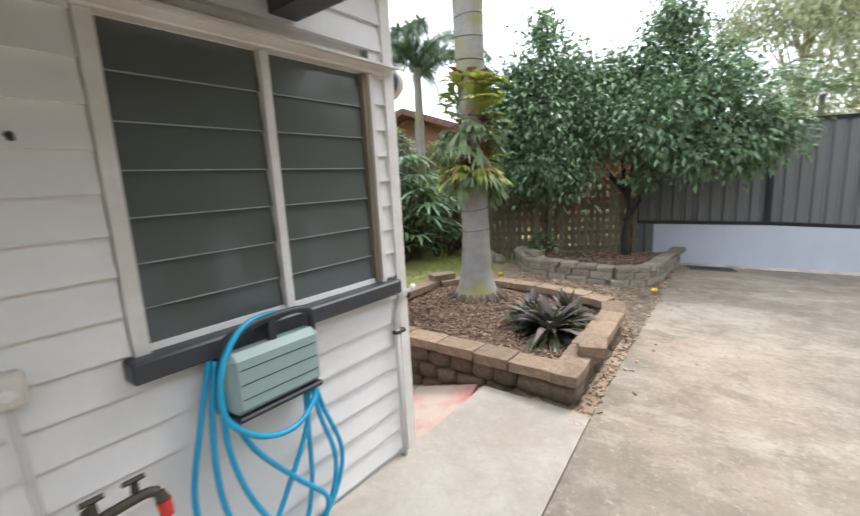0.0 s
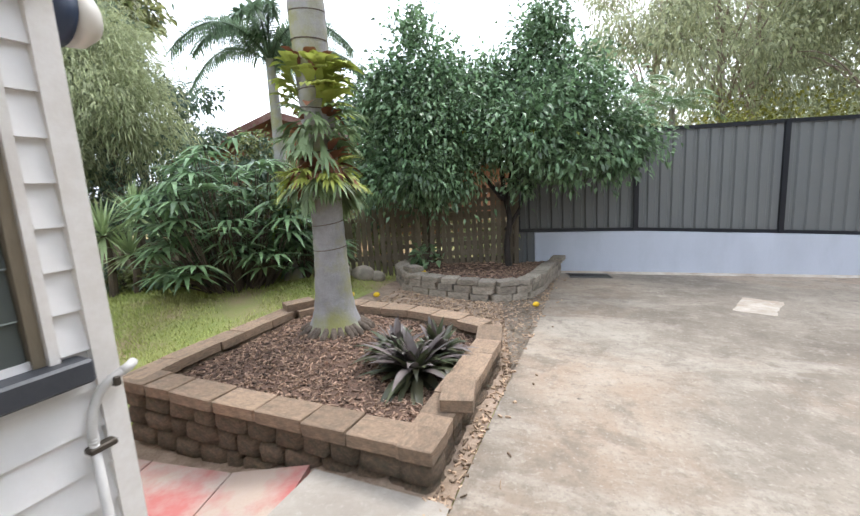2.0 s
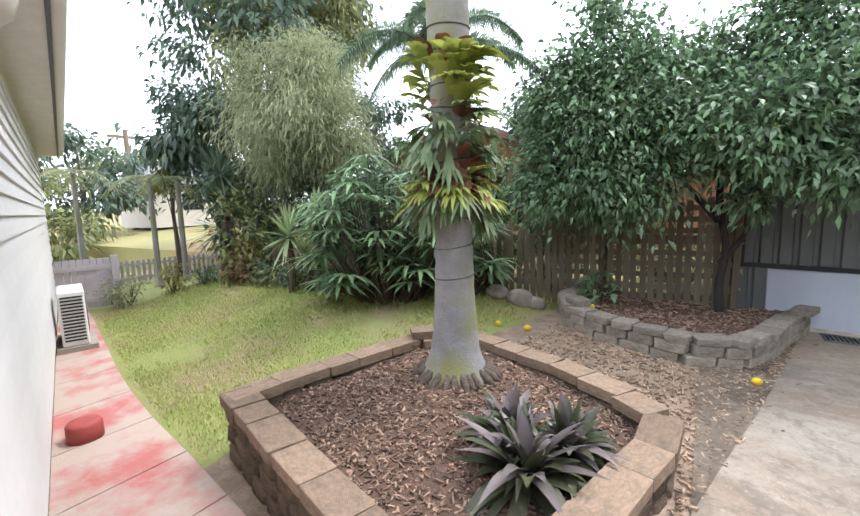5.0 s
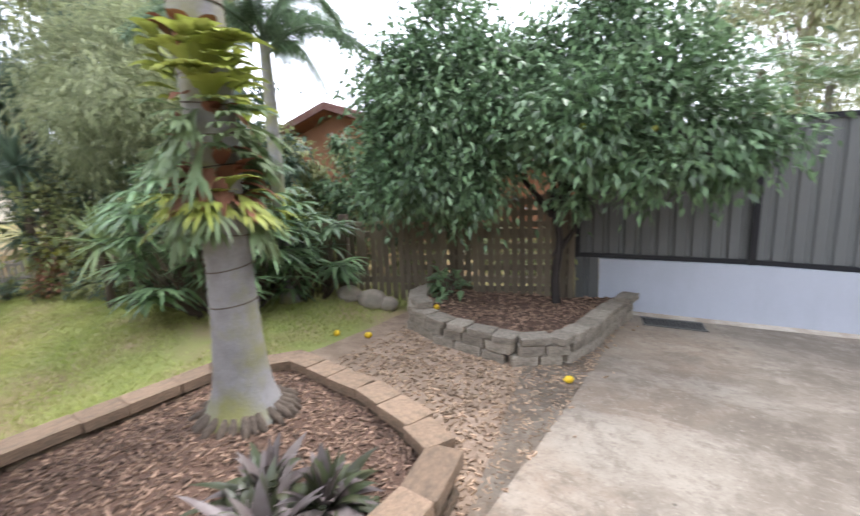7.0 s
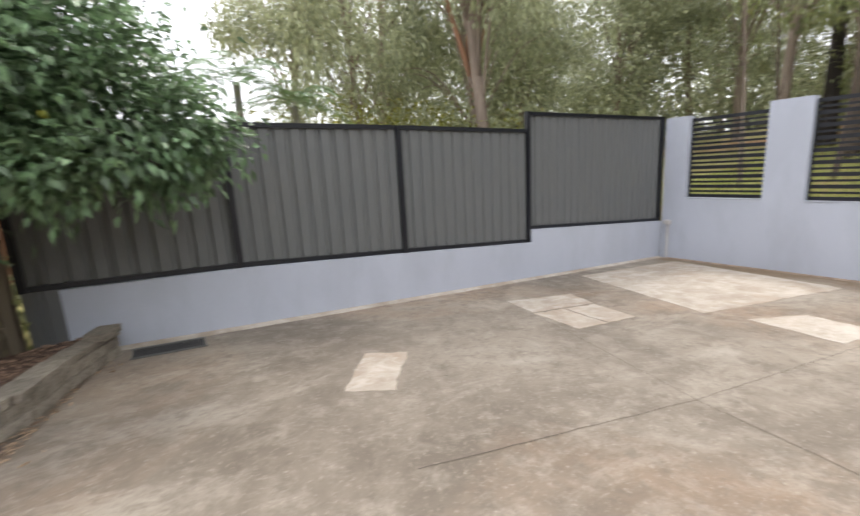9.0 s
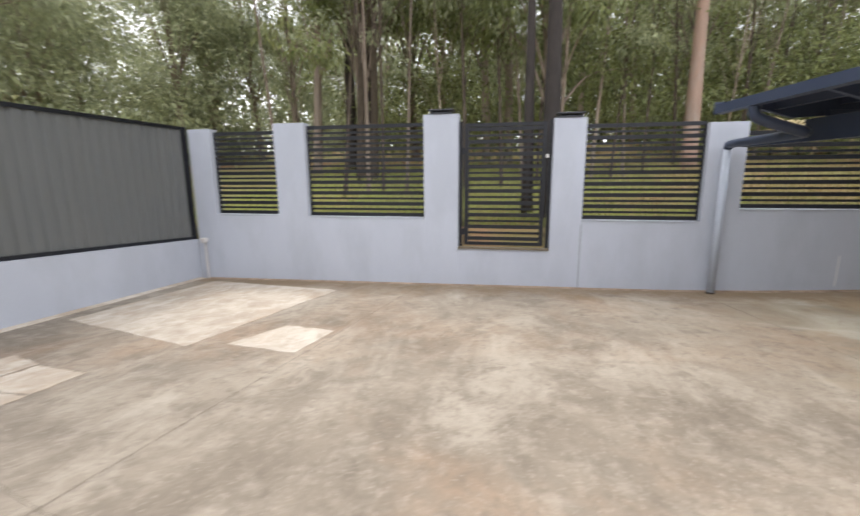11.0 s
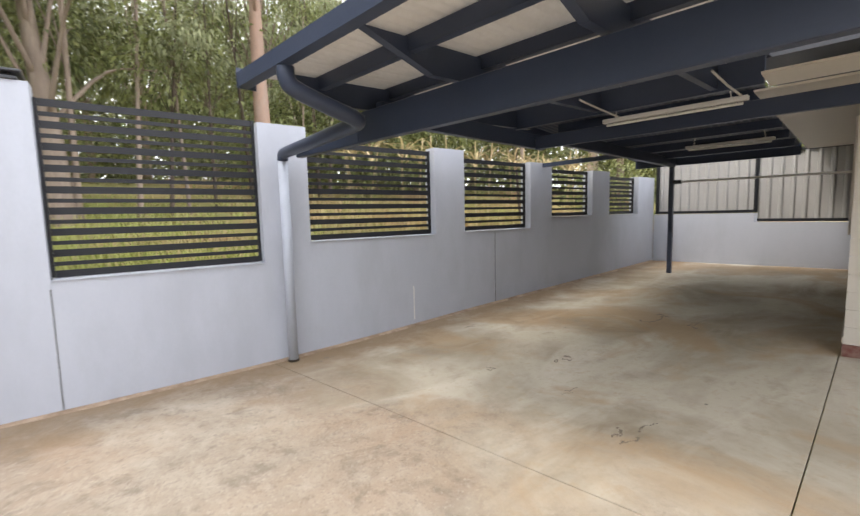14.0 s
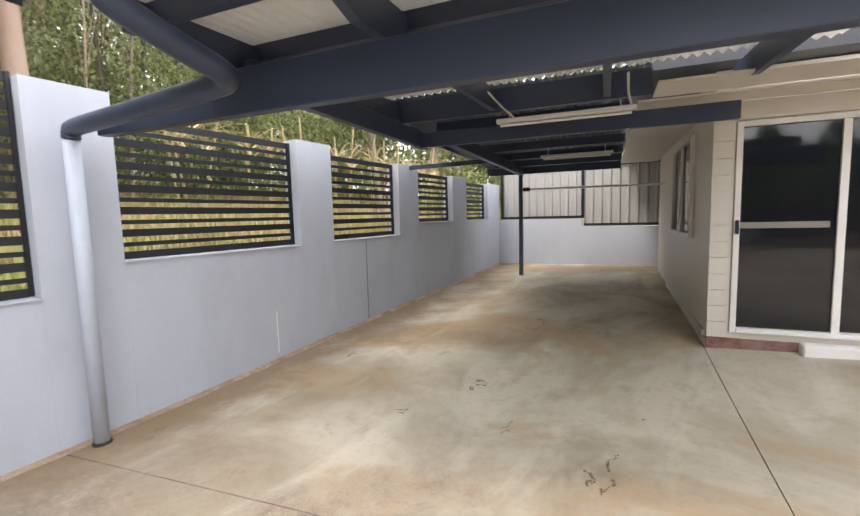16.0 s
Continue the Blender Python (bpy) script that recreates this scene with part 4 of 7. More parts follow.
zr = lambda y: 2.53 + (3.95 - y) * 0.065
zb_ = lambda y: 2.68 + (y - 0.28) * 0.055
part("roof_sheet", corrugated(-0.7, 3.45, 0.64, 3.93, zr), ROOFW, carport, "pale corrugated roof sheet", True)
# From here back the sheets take the beam material instead of the pale one.
part("roof_sheet", corrugated(0.62, 3.45, 0.28, 0.639, zr), BEAM, carport, "rear roof sheet in the colour of the beams", True)
part("roof_sheet", corrugated(0.74, 3.45, -4.3, 0.279, zb_), BEAM, carport, "rear roof sheet in the colour of the beams", True)
for x in (1.95, 0.85):
    part("conduit", tube([(x, 1.4, 2.46), (x - 0.02, 0.95, 2.43), (x - 0.06, 0.6, 2.40)], 0.010, 6), PIPEW, carport, "thin pale conduit")
part("beam", box(-2.0, 3.25, 3.02, 3.10, 2.05, 2.32, bevel=0.006), BEAM, carport)
part("beam", box(3.251, 4.42, 3.02, 3.10, 2.05, 2.165, bevel=0.006), BEAM, carport)
part("beam", box(-0.1, 3.0, 0.42, 0.48, 2.20, 2.36, bevel=0.005), BEAM, carport)
part("beam", box(2.64, 2.72, -4.2, 0.41, 2.22, 2.38, bevel=0.005), BEAM, carport)
part("beam", box(3.02, 3.10, 0.2, 3.0, 2.22, 2.40, bevel=0.005), BEAM, carport)
part("purlin", box(0.62, 3.4, 0.58, 0.64, 2.46, 2.70), BEAM, carport)
for y in (3.5, 2.75, 2.0):
    part("purlin", box(-0.7, 3.4, y - 0.03, y + 0.03, zr(y) - 0.13, zr(y) - 0.022), BEAM, carport)
for y in (-0.3, -1.1, -1.9, -2.7, -3.5):
    part("purlin", box(0.75, 3.08, y - 0.03, y + 0.03, zb_(y) - 0.14, zb_(y) - 0.022), BEAM, carport)
part("fascia", box(0.74, 3.45, -4.34, -4.305, 2.26, 2.47), BEAM, carport)
# Pale strips stand in for sky reflected on the purlins' lower flanges.
for y in (-0.75, -1.5, -2.3):
    part("batten", box(0.95, 2.5, y - 0.012, y + 0.012, zb_(y) - 0.05, zb_(y) - 0.03), ROOFW, carport, "thin pale strip for sky reflection on a purlin")
for x in (3.2, 2.1, 1.0, -0.1):
    part("rafter", hexa([(x - 0.03, 0.3, 2.50), (x + 0.03, 0.3, 2.50), (x + 0.03, 3.3, 2.33), (x - 0.03, 3.3, 2.33),
                         (x - 0.03, 0.3, 2.70), (x + 0.03, 0.3, 2.70), (x + 0.03, 3.9, 2.50), (x - 0.03, 3.9, 2.50)]), BEAM, carport)
part("barge", box(3.455, 3.49, -3.95, 0.28, 2.50, 2.80), BEAM, carport)
part("post", box(2.64, 2.72, -4.16, -4.08, 0.08, 2.219), BEAM, carport)
part("strut", bar(2.73, 2.22, 4.2, 2.20, -1.65, -1.6, 0.07), BEAM, carport)
prof = [(0.0, 0.10), (-0.02, 0.10), (-0.02, 0.0), (0.05, -0.055), (0.125, -0.045), (0.135, 0.06), (0.12, 0.06), (0.112, -0.03), (0.05, -0.04), (0.0, 0.01)]
bm = bmesh.new()
ends = [[bm.verts.new((x, 3.93 + a, 2.475 + dz + b)) for a, b in prof] for x, dz in ((-2.0, 0.015), (3.5, 0.0))]
for k in range(len(prof)):
    q = (k + 1) % len(prof)
    bm.faces.new((ends[0][k], ends[0][q], ends[1][q], ends[1][k]))
bm.faces.new(ends[1])
bm.faces.new(ends[0][::-1])
bmesh.ops.recalc_face_normals(bm, faces=bm.faces)
gut = part("gutter", bm, BEAM, carport)
part("stop_end", box(3.5005, 3.506, 3.91, 4.065, 2.42, 2.575), BEAM, gut)
part("outlet", tube(bend([(2.84, 3.99, 2.43), (2.84, 3.985, 2.36), (2.83, 3.93, 2.29), (2.77, 3.68, 2.19), (2.74, 3.52, 2.14), (2.80, 3.42, 2.125), (3.0, 3.38, 2.12), (3.8, 3.27, 2.115), (4.5, 3.18, 2.11), (4.6, 3.165, 2.085), (4.62, 3.16, 2.04)], 5), 0.062, 12), BEAM, gut, smooth=True)
# fluorescent fittings hung from the frame
for x0, x1, y in ((0.74, 2.08, 0.54), (0.9, 2.06, -2.62)):
    lt = empty("ceiling_light", "cream fluorescent batten under the carport roof", "light", HB @ pose((x0 + x1) / 2, y, 2.36), "carport lights")
    w = (x1 - x0) / 2
    part("body", box(-w, w, -0.035, 0.035, 0, 0.045, bevel=0.006), WHITE, lt)
    part("tube", tube([(-w + 0.04, 0, -0.022), (w - 0.04, 0, -0.022)], 0.014, 8), TUBE, lt)
    for s in (-0.8, 0.8):
        part("hanger", tube([(s * w, 0, 0.045), (s * w * 0.9, 0, 0.38)], 0.006, 6), WHITE, lt)
sl = empty("sensor_light", "white rod with dark lamp head by the carport post", "lamp", HB @ pose(2.62, -3.95, 1.93))
part("head", box(-0.16, -0.02, -0.05, 0.05, -0.06, 0.02, bevel=0.012), CHARCOAL, sl)
part("rod", tube([(-0.16, 0, -0.02), (-2.6, 0.1, -0.04)], 0.019, 8), WHITE, sl)

# oil drips and stains on the carport floor
rs = random.Random(8)
for x, y, s in ((6.85, -2.65, 0.11), (8.0, -5.6, 0.14), (8.03, -3.72, 0.09), (7.53, -3.05, 0.05), (8.43, -3.05, 0.06), (7.6, -5.7, 0.09), (9.8, -3.9, 0.07), (10.1, -1.9, 0.08)):
    bm = bmesh.new()
    hx, hy, turn = x, y, rs.uniform(0, 6.28)
    for k in range(34):
        turn += rs.gauss(0, 0.8)
        if k % 12 == 11:
            hx, hy = x + rs.gauss(0, 0.4) * s, y + rs.gauss(0, 0.6) * s
        hx, hy = hx + math.cos(turn) * 0.16 * s, hy + math.sin(turn) * 0.2 * s
        cx, cy, q = hx, hy, s * rs.uniform(0.04, 0.11)
        ring = []
        for i in range(16):
            a = i / 16 * 6.283
            e = q * (1 + 0.9 * noise.noise((cx + 3 * math.cos(a), cy + 3 * math.sin(a), k)))
            ring.append((cx + e * math.cos(a), cy + e * math.sin(a) * 1.2))
        bm.faces.new([bm.verts.new((px, py, ground(px, py) + 0.002 + 0.0002 * k)) for px, py in ring])
    tagged(obj("oil_stain", bm, OIL), "dark irregular oil stain on the concrete floor", "stain", group="floor stains", kind="structure")

tagged(carport, kind="")
pb = empty("eave_beam", "dark painted patio beam with an assumed unseen roof that shades the boards", "beam", HA)
part("beam", box(0.03, 2.6, -0.62, -0.5, 2.345, 2.52), CHARCOAL, pb)
# Outer beam and roof are unseen: assumed, and sized to shade the boards.
part("beam", box(2.5, 2.6, -7.9, -0.621, 2.36, 2.52), CHARCOAL, pb)
part("patio_roof", box(0.03, 1.2, -7.9, -0.48, 2.522, 2.56), CHARCOAL, pb)

# ---------------------------------------------------------------- lawn and dirt
GE = [(1.9, -3.3), (3.0, -3.45), (4.6, -3.0), (5.4, -2.6), (7.2, -2.25), (8.4, -2.2)]


def lawn_edge(y):
    for (a, xa), (b, xb) in zip(GE, GE[1:]):
        if y <= b:
            return xa + (xb - xa) * (y - a) / (b - a)
    return GE[-1][1]


rows = [[(x, y, lawn_z(x, y) - 0.012 + 0.012 * noise.noise((x * 2, y * 2, 0))) for x in np.linspace(lawn_edge(y), edge(y) - 0.01, 36)] for y in np.linspace(1.85, 8.4, 60)]
tagged(sheet("dirt_strip", rows, DIRT), "sandy dirt strip with leaf litter beside the driveway", "dirt", kind="structure")
rows = [[(x, y, lawn_z(x, y) - 0.012 + 0.015 * noise.noise((x * 1.5, y * 1.5, 0))) for x in np.linspace(-12.95, lawn_edge(y) + 0.01, 90)] for y in np.linspace(1.85, 8.4, 60)]
tagged(sheet("lawn", rows, LAWN), "patchy short green lawn with bare soil", "lawn", kind="structure")
rng = np.random.default_rng(5)
n = 90000
px, py = -9.6 + 7.6 * rng.random(n), 2.0 + 5.6 * rng.random(n)
patch = np.array([noise.noise((a * 0.9, b * 0.9, 3)) for a, b in zip(px, py)])
lim = np.array([lawn_edge(b) for b in py]) - 0.25 * rng.random(n)
bank_y = np.array([path_y(a) for a in px])
keep = (px < lim) & (patch > -0.28 - 0.5 * rng.random(n)) & (py > bank_y + 0.05 + 0.08 * rng.random(n))
px, py = px[keep], py[keep]
m = len(px)
pz = np.array([lawn_z(a, b) for a, b in zip(px, py)]) - 0.014
ang, hh = rng.random(m) * 6.283, 0.022 + 0.03 * rng.random(m)
ca, sa = np.cos(ang), np.sin(ang)
w = 0.004 + 0.003 * rng.random(m)
v = np.stack([np.stack([px - ca * w, py - sa * w, pz], 1), np.stack([px + ca * w, py + sa * w, pz], 1),
              np.stack([px - sa * hh * 0.6, py + ca * hh * 0.6, pz + hh], 1)], 1).reshape(-1, 3)
tagged(obj("grass", (v.tolist(), [], (np.arange(m)[:, None] * 3 + [0, 1, 2]).tolist()), BLADE), "short green grass blades on the lawn", "grass", kind="stuff")


def chips(name, n, where, height, label, length=0.045, seed=3, material=None):
    """Flat scraps of bark and leaf lying about."""
    r = np.random.default_rng(seed)
    pts = []
    while len(pts) < n:
        p = where(r)
        if p is not None:
            pts.append((*p, height(*p)))
    pts = np.array(pts)
    a = r.random(n) * 6.283
    ln, wd = length * (0.4 + r.random(n)), length * 0.28 * (0.5 + r.random(n))
    d = np.stack([np.cos(a), np.sin(a), r.normal(size=n) * 0.22], 1) * ln[:, None] / 2
    s = np.stack([-np.sin(a), np.cos(a), r.normal(size=n) * 0.3], 1) * wd[:, None] / 2
    up = np.array([0, 0, 0.007]) * (1 + r.random((n, 1)))
    q = np.stack([pts - d - s, pts + d - s * 0.6, pts + d * 0.9 + s, pts - d + s * 0.8, pts - d - s + up, pts + d - s * 0.6 + up, pts + d * 0.9 + s + up, pts - d + s * 0.8 + up], 1).reshape(-1, 3)
    k = np.arange(n)[:, None] * 8
    f = np.concatenate([k + [4, 5, 6, 7], k + [0, 1, 5, 4], k + [1, 2, 6, 5], k + [2, 3, 7, 6], k + [3, 0, 4, 7]]).tolist()
    return tagged(obj(name, (q.tolist(), [], f), material or CHIP), label, "mulch", kind="stuff")


# ---------------------------------------------------------------- garden beds of blocks
def inside(poly, x, y):
    hit = False
    for (xa, ya), (xb, yb) in zip(poly, poly[1:] + poly[:1]):
        if (ya > y) != (yb > y) and x < (xb - xa) * (y - ya) / (yb - ya) + xa:
            hit = not hit
    return hit


def block_mesh(nm, material, seed, rough, bevel=0.07):
    """A unit block with chipped edges and an uneven face."""
    r = random.Random(seed)
    bm = box(-0.5, 0.5, -0.5, 0.5, 0, 1)
    bmesh.ops.bevel(bm, geom=list(bm.edges), offset=bevel, segments=1, affect="EDGES", profile=0.5)
    for vv in bm.verts:
        vv.co += Vector((r.uniform(-1, 1), r.uniform(-1, 1), r.uniform(-1, 0.6))) * rough
    bmesh.ops.triangulate(bm, faces=bm.faces)
    bmesh.ops.recalc_face_normals(bm, faces=bm.faces)
    me = bpy.data.meshes.new(nm)
    bm.to_mesh(me)
    bm.free()
    me.materials.append(material)
    return me


def along(pts):
    """A walker on a polyline: length, and place and direction at s."""
    pts = [Vector(p) for p in pts]
    seg = [(b - a).length for a, b in zip(pts, pts[1:])]

    def at(s):
        for a, b, l in zip(pts, pts[1:], seg):
            if s <= l or b is pts[-1]:
                return a + (b - a) * min(1, s / l), (b - a).normalized()
            s -= l
    return sum(seg), at


def offset_line(pts, d):
    """The line moved sideways by d to its left."""
    out = []
    for i, p in enumerate(pts):
        a = Vector(pts[max(i - 1, 0)])
        b = Vector(pts[min(i + 1, len(pts) - 1)])
        t = (b - a).normalized()
        out.append((p[0] - t.y * d, p[1] + t.x * d))
    return out


def block_course(parent, name, meshes, pts, z_of, h, depth, inset, lens, seed, sink=0.0, gap=0.014, tilt=0.01, skip=0.0, floor=None):
    r = random.Random(seed)
    total, at = along(offset_line(pts, inset))
    s = 0.0
    while s < total - 0.05:
        l = min(r.uniform(*lens), total - s)
        if total - s - l < 0.09:
            l = total - s
        p, d = at(s + l / 2)
        if r.random() >= skip and (floor is None or z_of(p.x, p.y) + h > floor(p.x, p.y) - 0.03):
            o = new(name, r.choice(meshes))
            o.parent = parent
            o.matrix_world = Matrix.Translation((p.x, p.y, z_of(p.x, p.y) - sink)) @ Matrix.Rotation(math.atan2(d.y, d.x) + r.uniform(-1, 1) * tilt * 2.5, 4, "Z") \
                @ Matrix.Rotation(r.uniform(-1, 1) * tilt, 4, "X") @ Matrix.Diagonal((l - gap, depth * r.uniform(0.94, 1.05), h * r.uniform(0.95, 1.02), 1))
        s += l


FR, RT = (-3.34, 2.89), (-1.045, 2.21)
FRONT = [FR, RT]
RIGHT = [RT, (-0.87, 2.93), (-0.68, 3.70)]
BACK = [(-0.68, 3.70), (-0.665, 4.0), (-0.80, 4.25), (-1.05, 4.46), (-1.40, 4.66), (-2.40, 5.02)]
LEFT = [(-2.40, 5.02), (-2.98, 4.52), (-3.28, 3.40), FR]
P1 = FRONT + RIGHT[1:] + BACK[1:] + LEFT[1:-1]
zcap = lambda x: 0.435 - 0.02 * (x + 1)
bed1 = empty("garden_bed", "raised square garden bed of brown weathered blocks", "garden bed", pose(0, 0, 0), "garden beds")
WALLM = [block_mesh("block", BLOCK, i, 0.045, 0.15) for i in range(7)]
for me in WALLM:
    for q in me.polygons:
        q.use_smooth = True
CAPM = [block_mesh("cap", CAP, 20 + i, 0.012, 0.035) for i in range(5)]
for k, (ln, courses) in enumerate(((FRONT, 3), (RIGHT, 2), (BACK, 2), (LEFT, 3))):
    lk = (0.13, 0.30)
    for c in range(courses):
        block_course(bed1, "block", WALLM, ln, lambda x, y: zcap(x) - 0.078 - 0.132 * (c + 1), 0.13, 0.17, 0.10, lk, 40 + k + 7 * c,
                     floor=lambda x, y: lawn_z(x, y) if k else path_z(x))
    block_course(bed1, "cap_block", CAPM, ln, lambda x, y: zcap(x) - 0.078, 0.078, 0.21, 0.10, (0.24, 0.42), 60 + k, tilt=0.016, gap=0.006)
# loose caps lying on the wall
for (x, y), a, z in (((-0.95, 2.72), 0.25 + 1.3, 0.001), ((-2.78, 4.62), 0.75, 0.001)):
    o = new("loose_block", CAPM[1])
    tagged(o, "loose brown capping block lying on the garden bed", "block", group="loose blocks")
    o.matrix_world = Matrix.Translation((x, y, zcap(x) + z)) @ Matrix.Rotation(a, 4, "Z") @ Matrix.Diagonal((0.30, 0.19, 0.075, 1))
h1 = lambda x, y: zcap(x) - 0.145 + 0.12 * math.exp(-((x + 2.19) ** 2 + (y - 4.12) ** 2) / 0.5) + 0.03 * noise.noise((x * 1.3, y * 1.3, 0)) + 0.012 * noise.noise((x * 9, y * 9, 2))


def soil(name, poly, hf, label):
    xs = [p[0] for p in poly]
    ys = [p[1] for p in poly]
    bm = bmesh.new()
    nx, ny = 46, 46
    idx = {}
    for i in range(nx + 1):
        for j in range(ny + 1):
            x, y = min(xs) + (max(xs) - min(xs)) * i / nx, min(ys) + (max(ys) - min(ys)) * j / ny
            if inside(poly, x, y):
                idx[i, j] = bm.verts.new((x, y, hf(x, y)))
    for i, j in idx:
        q = [(i, j), (i + 1, j), (i + 1, j + 1), (i, j + 1)]
        if all(k in idx for k in q):
            bm.faces.new([idx[k] for k in q])
    return tagged(obj(name, bm, MULCH, None, "", True), label, "soil", kind="structure")


def shrink(poly, d):
    cx, cy = sum(p[0] for p in poly) / len(poly), sum(p[1] for p in poly) / len(poly)
    return [(cx + (x - cx) * d, cy + (y - cy) * d) for x, y in poly]


soil("bed_soil", shrink(P1, 0.93), h1, "brown bark mulch inside the square garden bed")
in1 = shrink(P1, 0.86)
chips("mulch_chips", 5200, lambda r: (lambda p: p if inside(in1, *p) else None)((-3.4 + 2.8 * r.random(), 2.4 + 2.7 * r.random())), h1, "scattered brown bark chips in the garden bed", 0.034)

F2 = [(-2.20, 7.62), (-2.26, 7.1), (-2.0, 6.42), (-1.5, 6.08), (-0.70, 5.84), (-0.22, 6.05), (0.04, 6.55), (0.21, 7.14), (0.49, 7.86)]
P2 = F2 + [(-1.8, 7.66)]
bed2 = empty("garden_bed", "curved raised garden bed of grey weathered blocks", "garden bed", pose(0, 0, 0), "garden beds")
GREYM = [block_mesh("block", BLOCK_GREY, 70 + i, 0.03) for i in range(6)]
t0 = lambda x, y: ground(x, y) - 0.03
t1 = lambda x, y: ground(x, y) + 0.09
t2 = lambda x, y: ground(x, y) + 0.195
block_course(bed2, "block", GREYM, F2[::-1], t0, 0.118, 0.18, -0.10, (0.2, 0.34), 80)
block_course(bed2, "block", GREYM, F2[::-1], t1, 0.105, 0.18, -0.10, (0.2, 0.34), 81)
block_course(bed2, "cap_block", GREYM, F2[::-1], t2, 0.075, 0.21, -0.10, (0.22, 0.36), 82, tilt=0.03)
for (x, y), a in (((-1.86, 6.52), 2.2), ((0.38, 7.62), 1.2), ((-2.0, 7.75), 0.3)):
    o = new("loose_block", GREYM[2])
    tagged(o, "loose grey capping block on the curved bed", "block", group="loose blocks")
    o.matrix_world = Matrix.Translation((x, y, ground(x, y) + 0.27)) @ Matrix.Rotation(a, 4, "Z") @ Matrix.Diagonal((0.30, 0.2, 0.075, 1))
h2 = lambda x, y: ground(x, y) + 0.20 + 0.04 * noise.noise((x * 1.5, y * 1.5, 0)) + 0.012 * noise.noise((x * 9, y * 9, 2))
BIG2 = [(-2.08, 7.62), (-2.12, 7.1), (-1.88, 6.5), (-1.42, 6.2), (-0.72, 5.98), (-0.30, 6.15), (-0.07, 6.6), (0.1, 7.2), (0.35, 7.93)]
soil("bed_soil", BIG2, h2, "dark leaf mulch inside the curved bed")
chips("mulch_chips", 1700, lambda r: (lambda p: p if inside(BIG2, *p) else None)((-2.1 + 2.5 * r.random(), 6.0 + 1.9 * r.random())), h2, "brown dead leaves in the curved bed", 0.045, 8)


def litter_at(r):
    y = 2.0 + 5.7 * r.random()
    x = lawn_edge(y) + 0.3 + (edge(y) - lawn_edge(y) - 0.3) * r.random() ** 0.8
    return None if inside(P1, x, y) or inside(P2, x, y) or (y < 3.3 and x < -1.1) else (x, y)


chips("leaf_litter", 2800, litter_at, lambda x, y: lawn_z(x, y) - 0.008, "dry brown leaf litter on the dirt strip", 0.034, 11, LITTER)
# ragged crumbs where dirt meets concrete
chips("driveway_litter", 28, lambda r: (lambda y: (edge(y) + 0.22 * r.random() ** 3, y))(2.2 + 5.7 * r.random()), lambda x, y: ground(x, y) + 0.002, "few dry leaves on the driveway edge", 0.04, 12, LITTER)


def fallen_lemon(x, y, z, rx=0.0):
    bm = bmesh.new()
    bmesh.ops.create_uvsphere(bm, u_segments=14, v_segments=9, radius=0.034)
    for vv in bm.verts:
        vv.co.x *= 1.25
        if abs(vv.co.x) > 0.038:
            vv.co.x *= 1.12
    o = obj("lemon", bm, LEMON, None, "", True)
    o.matrix_world = pose(x, y, z + 0.033, 0, 0, rx)
    return tagged(o, "yellow fallen lemon lying on the ground", "lemon", group="fallen lemons")


fallen_lemon(-0.19, 5.68, ground(-0.19, 5.68), 30)
fallen_lemon(-1.72, 6.62, h2(-1.72, 6.62), 80)
fallen_lemon(-2.3, 6.0, lawn_z(-2.3, 6.0) - 0.01, 10)
fallen_lemon(-2.6, 5.85, lawn_z(-2.6, 5.85) - 0.01, 120)

# drain grate at the foot of the fence
gr = empty("drain_grate", "rusty steel drain grate set in the driveway", "grate", pose(0.9, 7.72, ground(0.9, 7.72), 0, 2.85, 0))
part("frame", box(-0.34, 0.34, -0.16, -0.13, 0.002, 0.016), GRATE, gr)
part("frame", box(-0.34, 0.34, 0.13, 0.16, 0.002, 0.016), GRATE, gr)
# Thin black plate stands in for the shade down in the pit.
part("pit", box(-0.33, 0.33, -0.129, 0.129, 0.002, 0.004), DARK, gr)
for i in range(17):
    part("bar", box(-0.33 + i * 0.0405, -0.316 + i * 0.0405, -0.129, 0.129, 0.0045, 0.015), GRATE, gr)

# ---------------------------------------------------------------- timber paling fence
def fence_line(x):
    return 7.34 + 0.14 * (x + 3.16)


pf = empty("paling_fence", "weathered brown timber paling fence with gaps", "fence", pose(0, 0, 0), kind="structure")
r = random.Random(4)
pal = []
for k in range(4):
    bm = box(-0.5, 0.5, -0.5, 0.5, 0, 1)
    for vv in bm.verts:
        vv.co.x += r.uniform(-0.05, 0.05)
        if vv.co.z > 0.5:
            vv.co.z += r.uniform(-0.012, 0.012)
    me = bpy.data.meshes.new("paling")
    bm.to_mesh(me)
    bm.free()
    me.materials.append(PALING)
    pal.append(me)
x = -5.2
while x < -0.27:
    high = 1.36 if x < -1.75 else 1.66
    o = new("paling", r.choice(pal))
    o.parent = pf
    y = fence_line(x)
    zb = lawn_z(x, y) - 0.03
    o.matrix_world = pose(x, y, zb, r.uniform(-1, 1), r.uniform(-1.3, 1.3), 8) @ Matrix.Diagonal((0.073, 0.015, high - zb + r.uniform(-0.04, 0.03), 1))
    x += 0.096 + r.uniform(-0.006, 0.012)
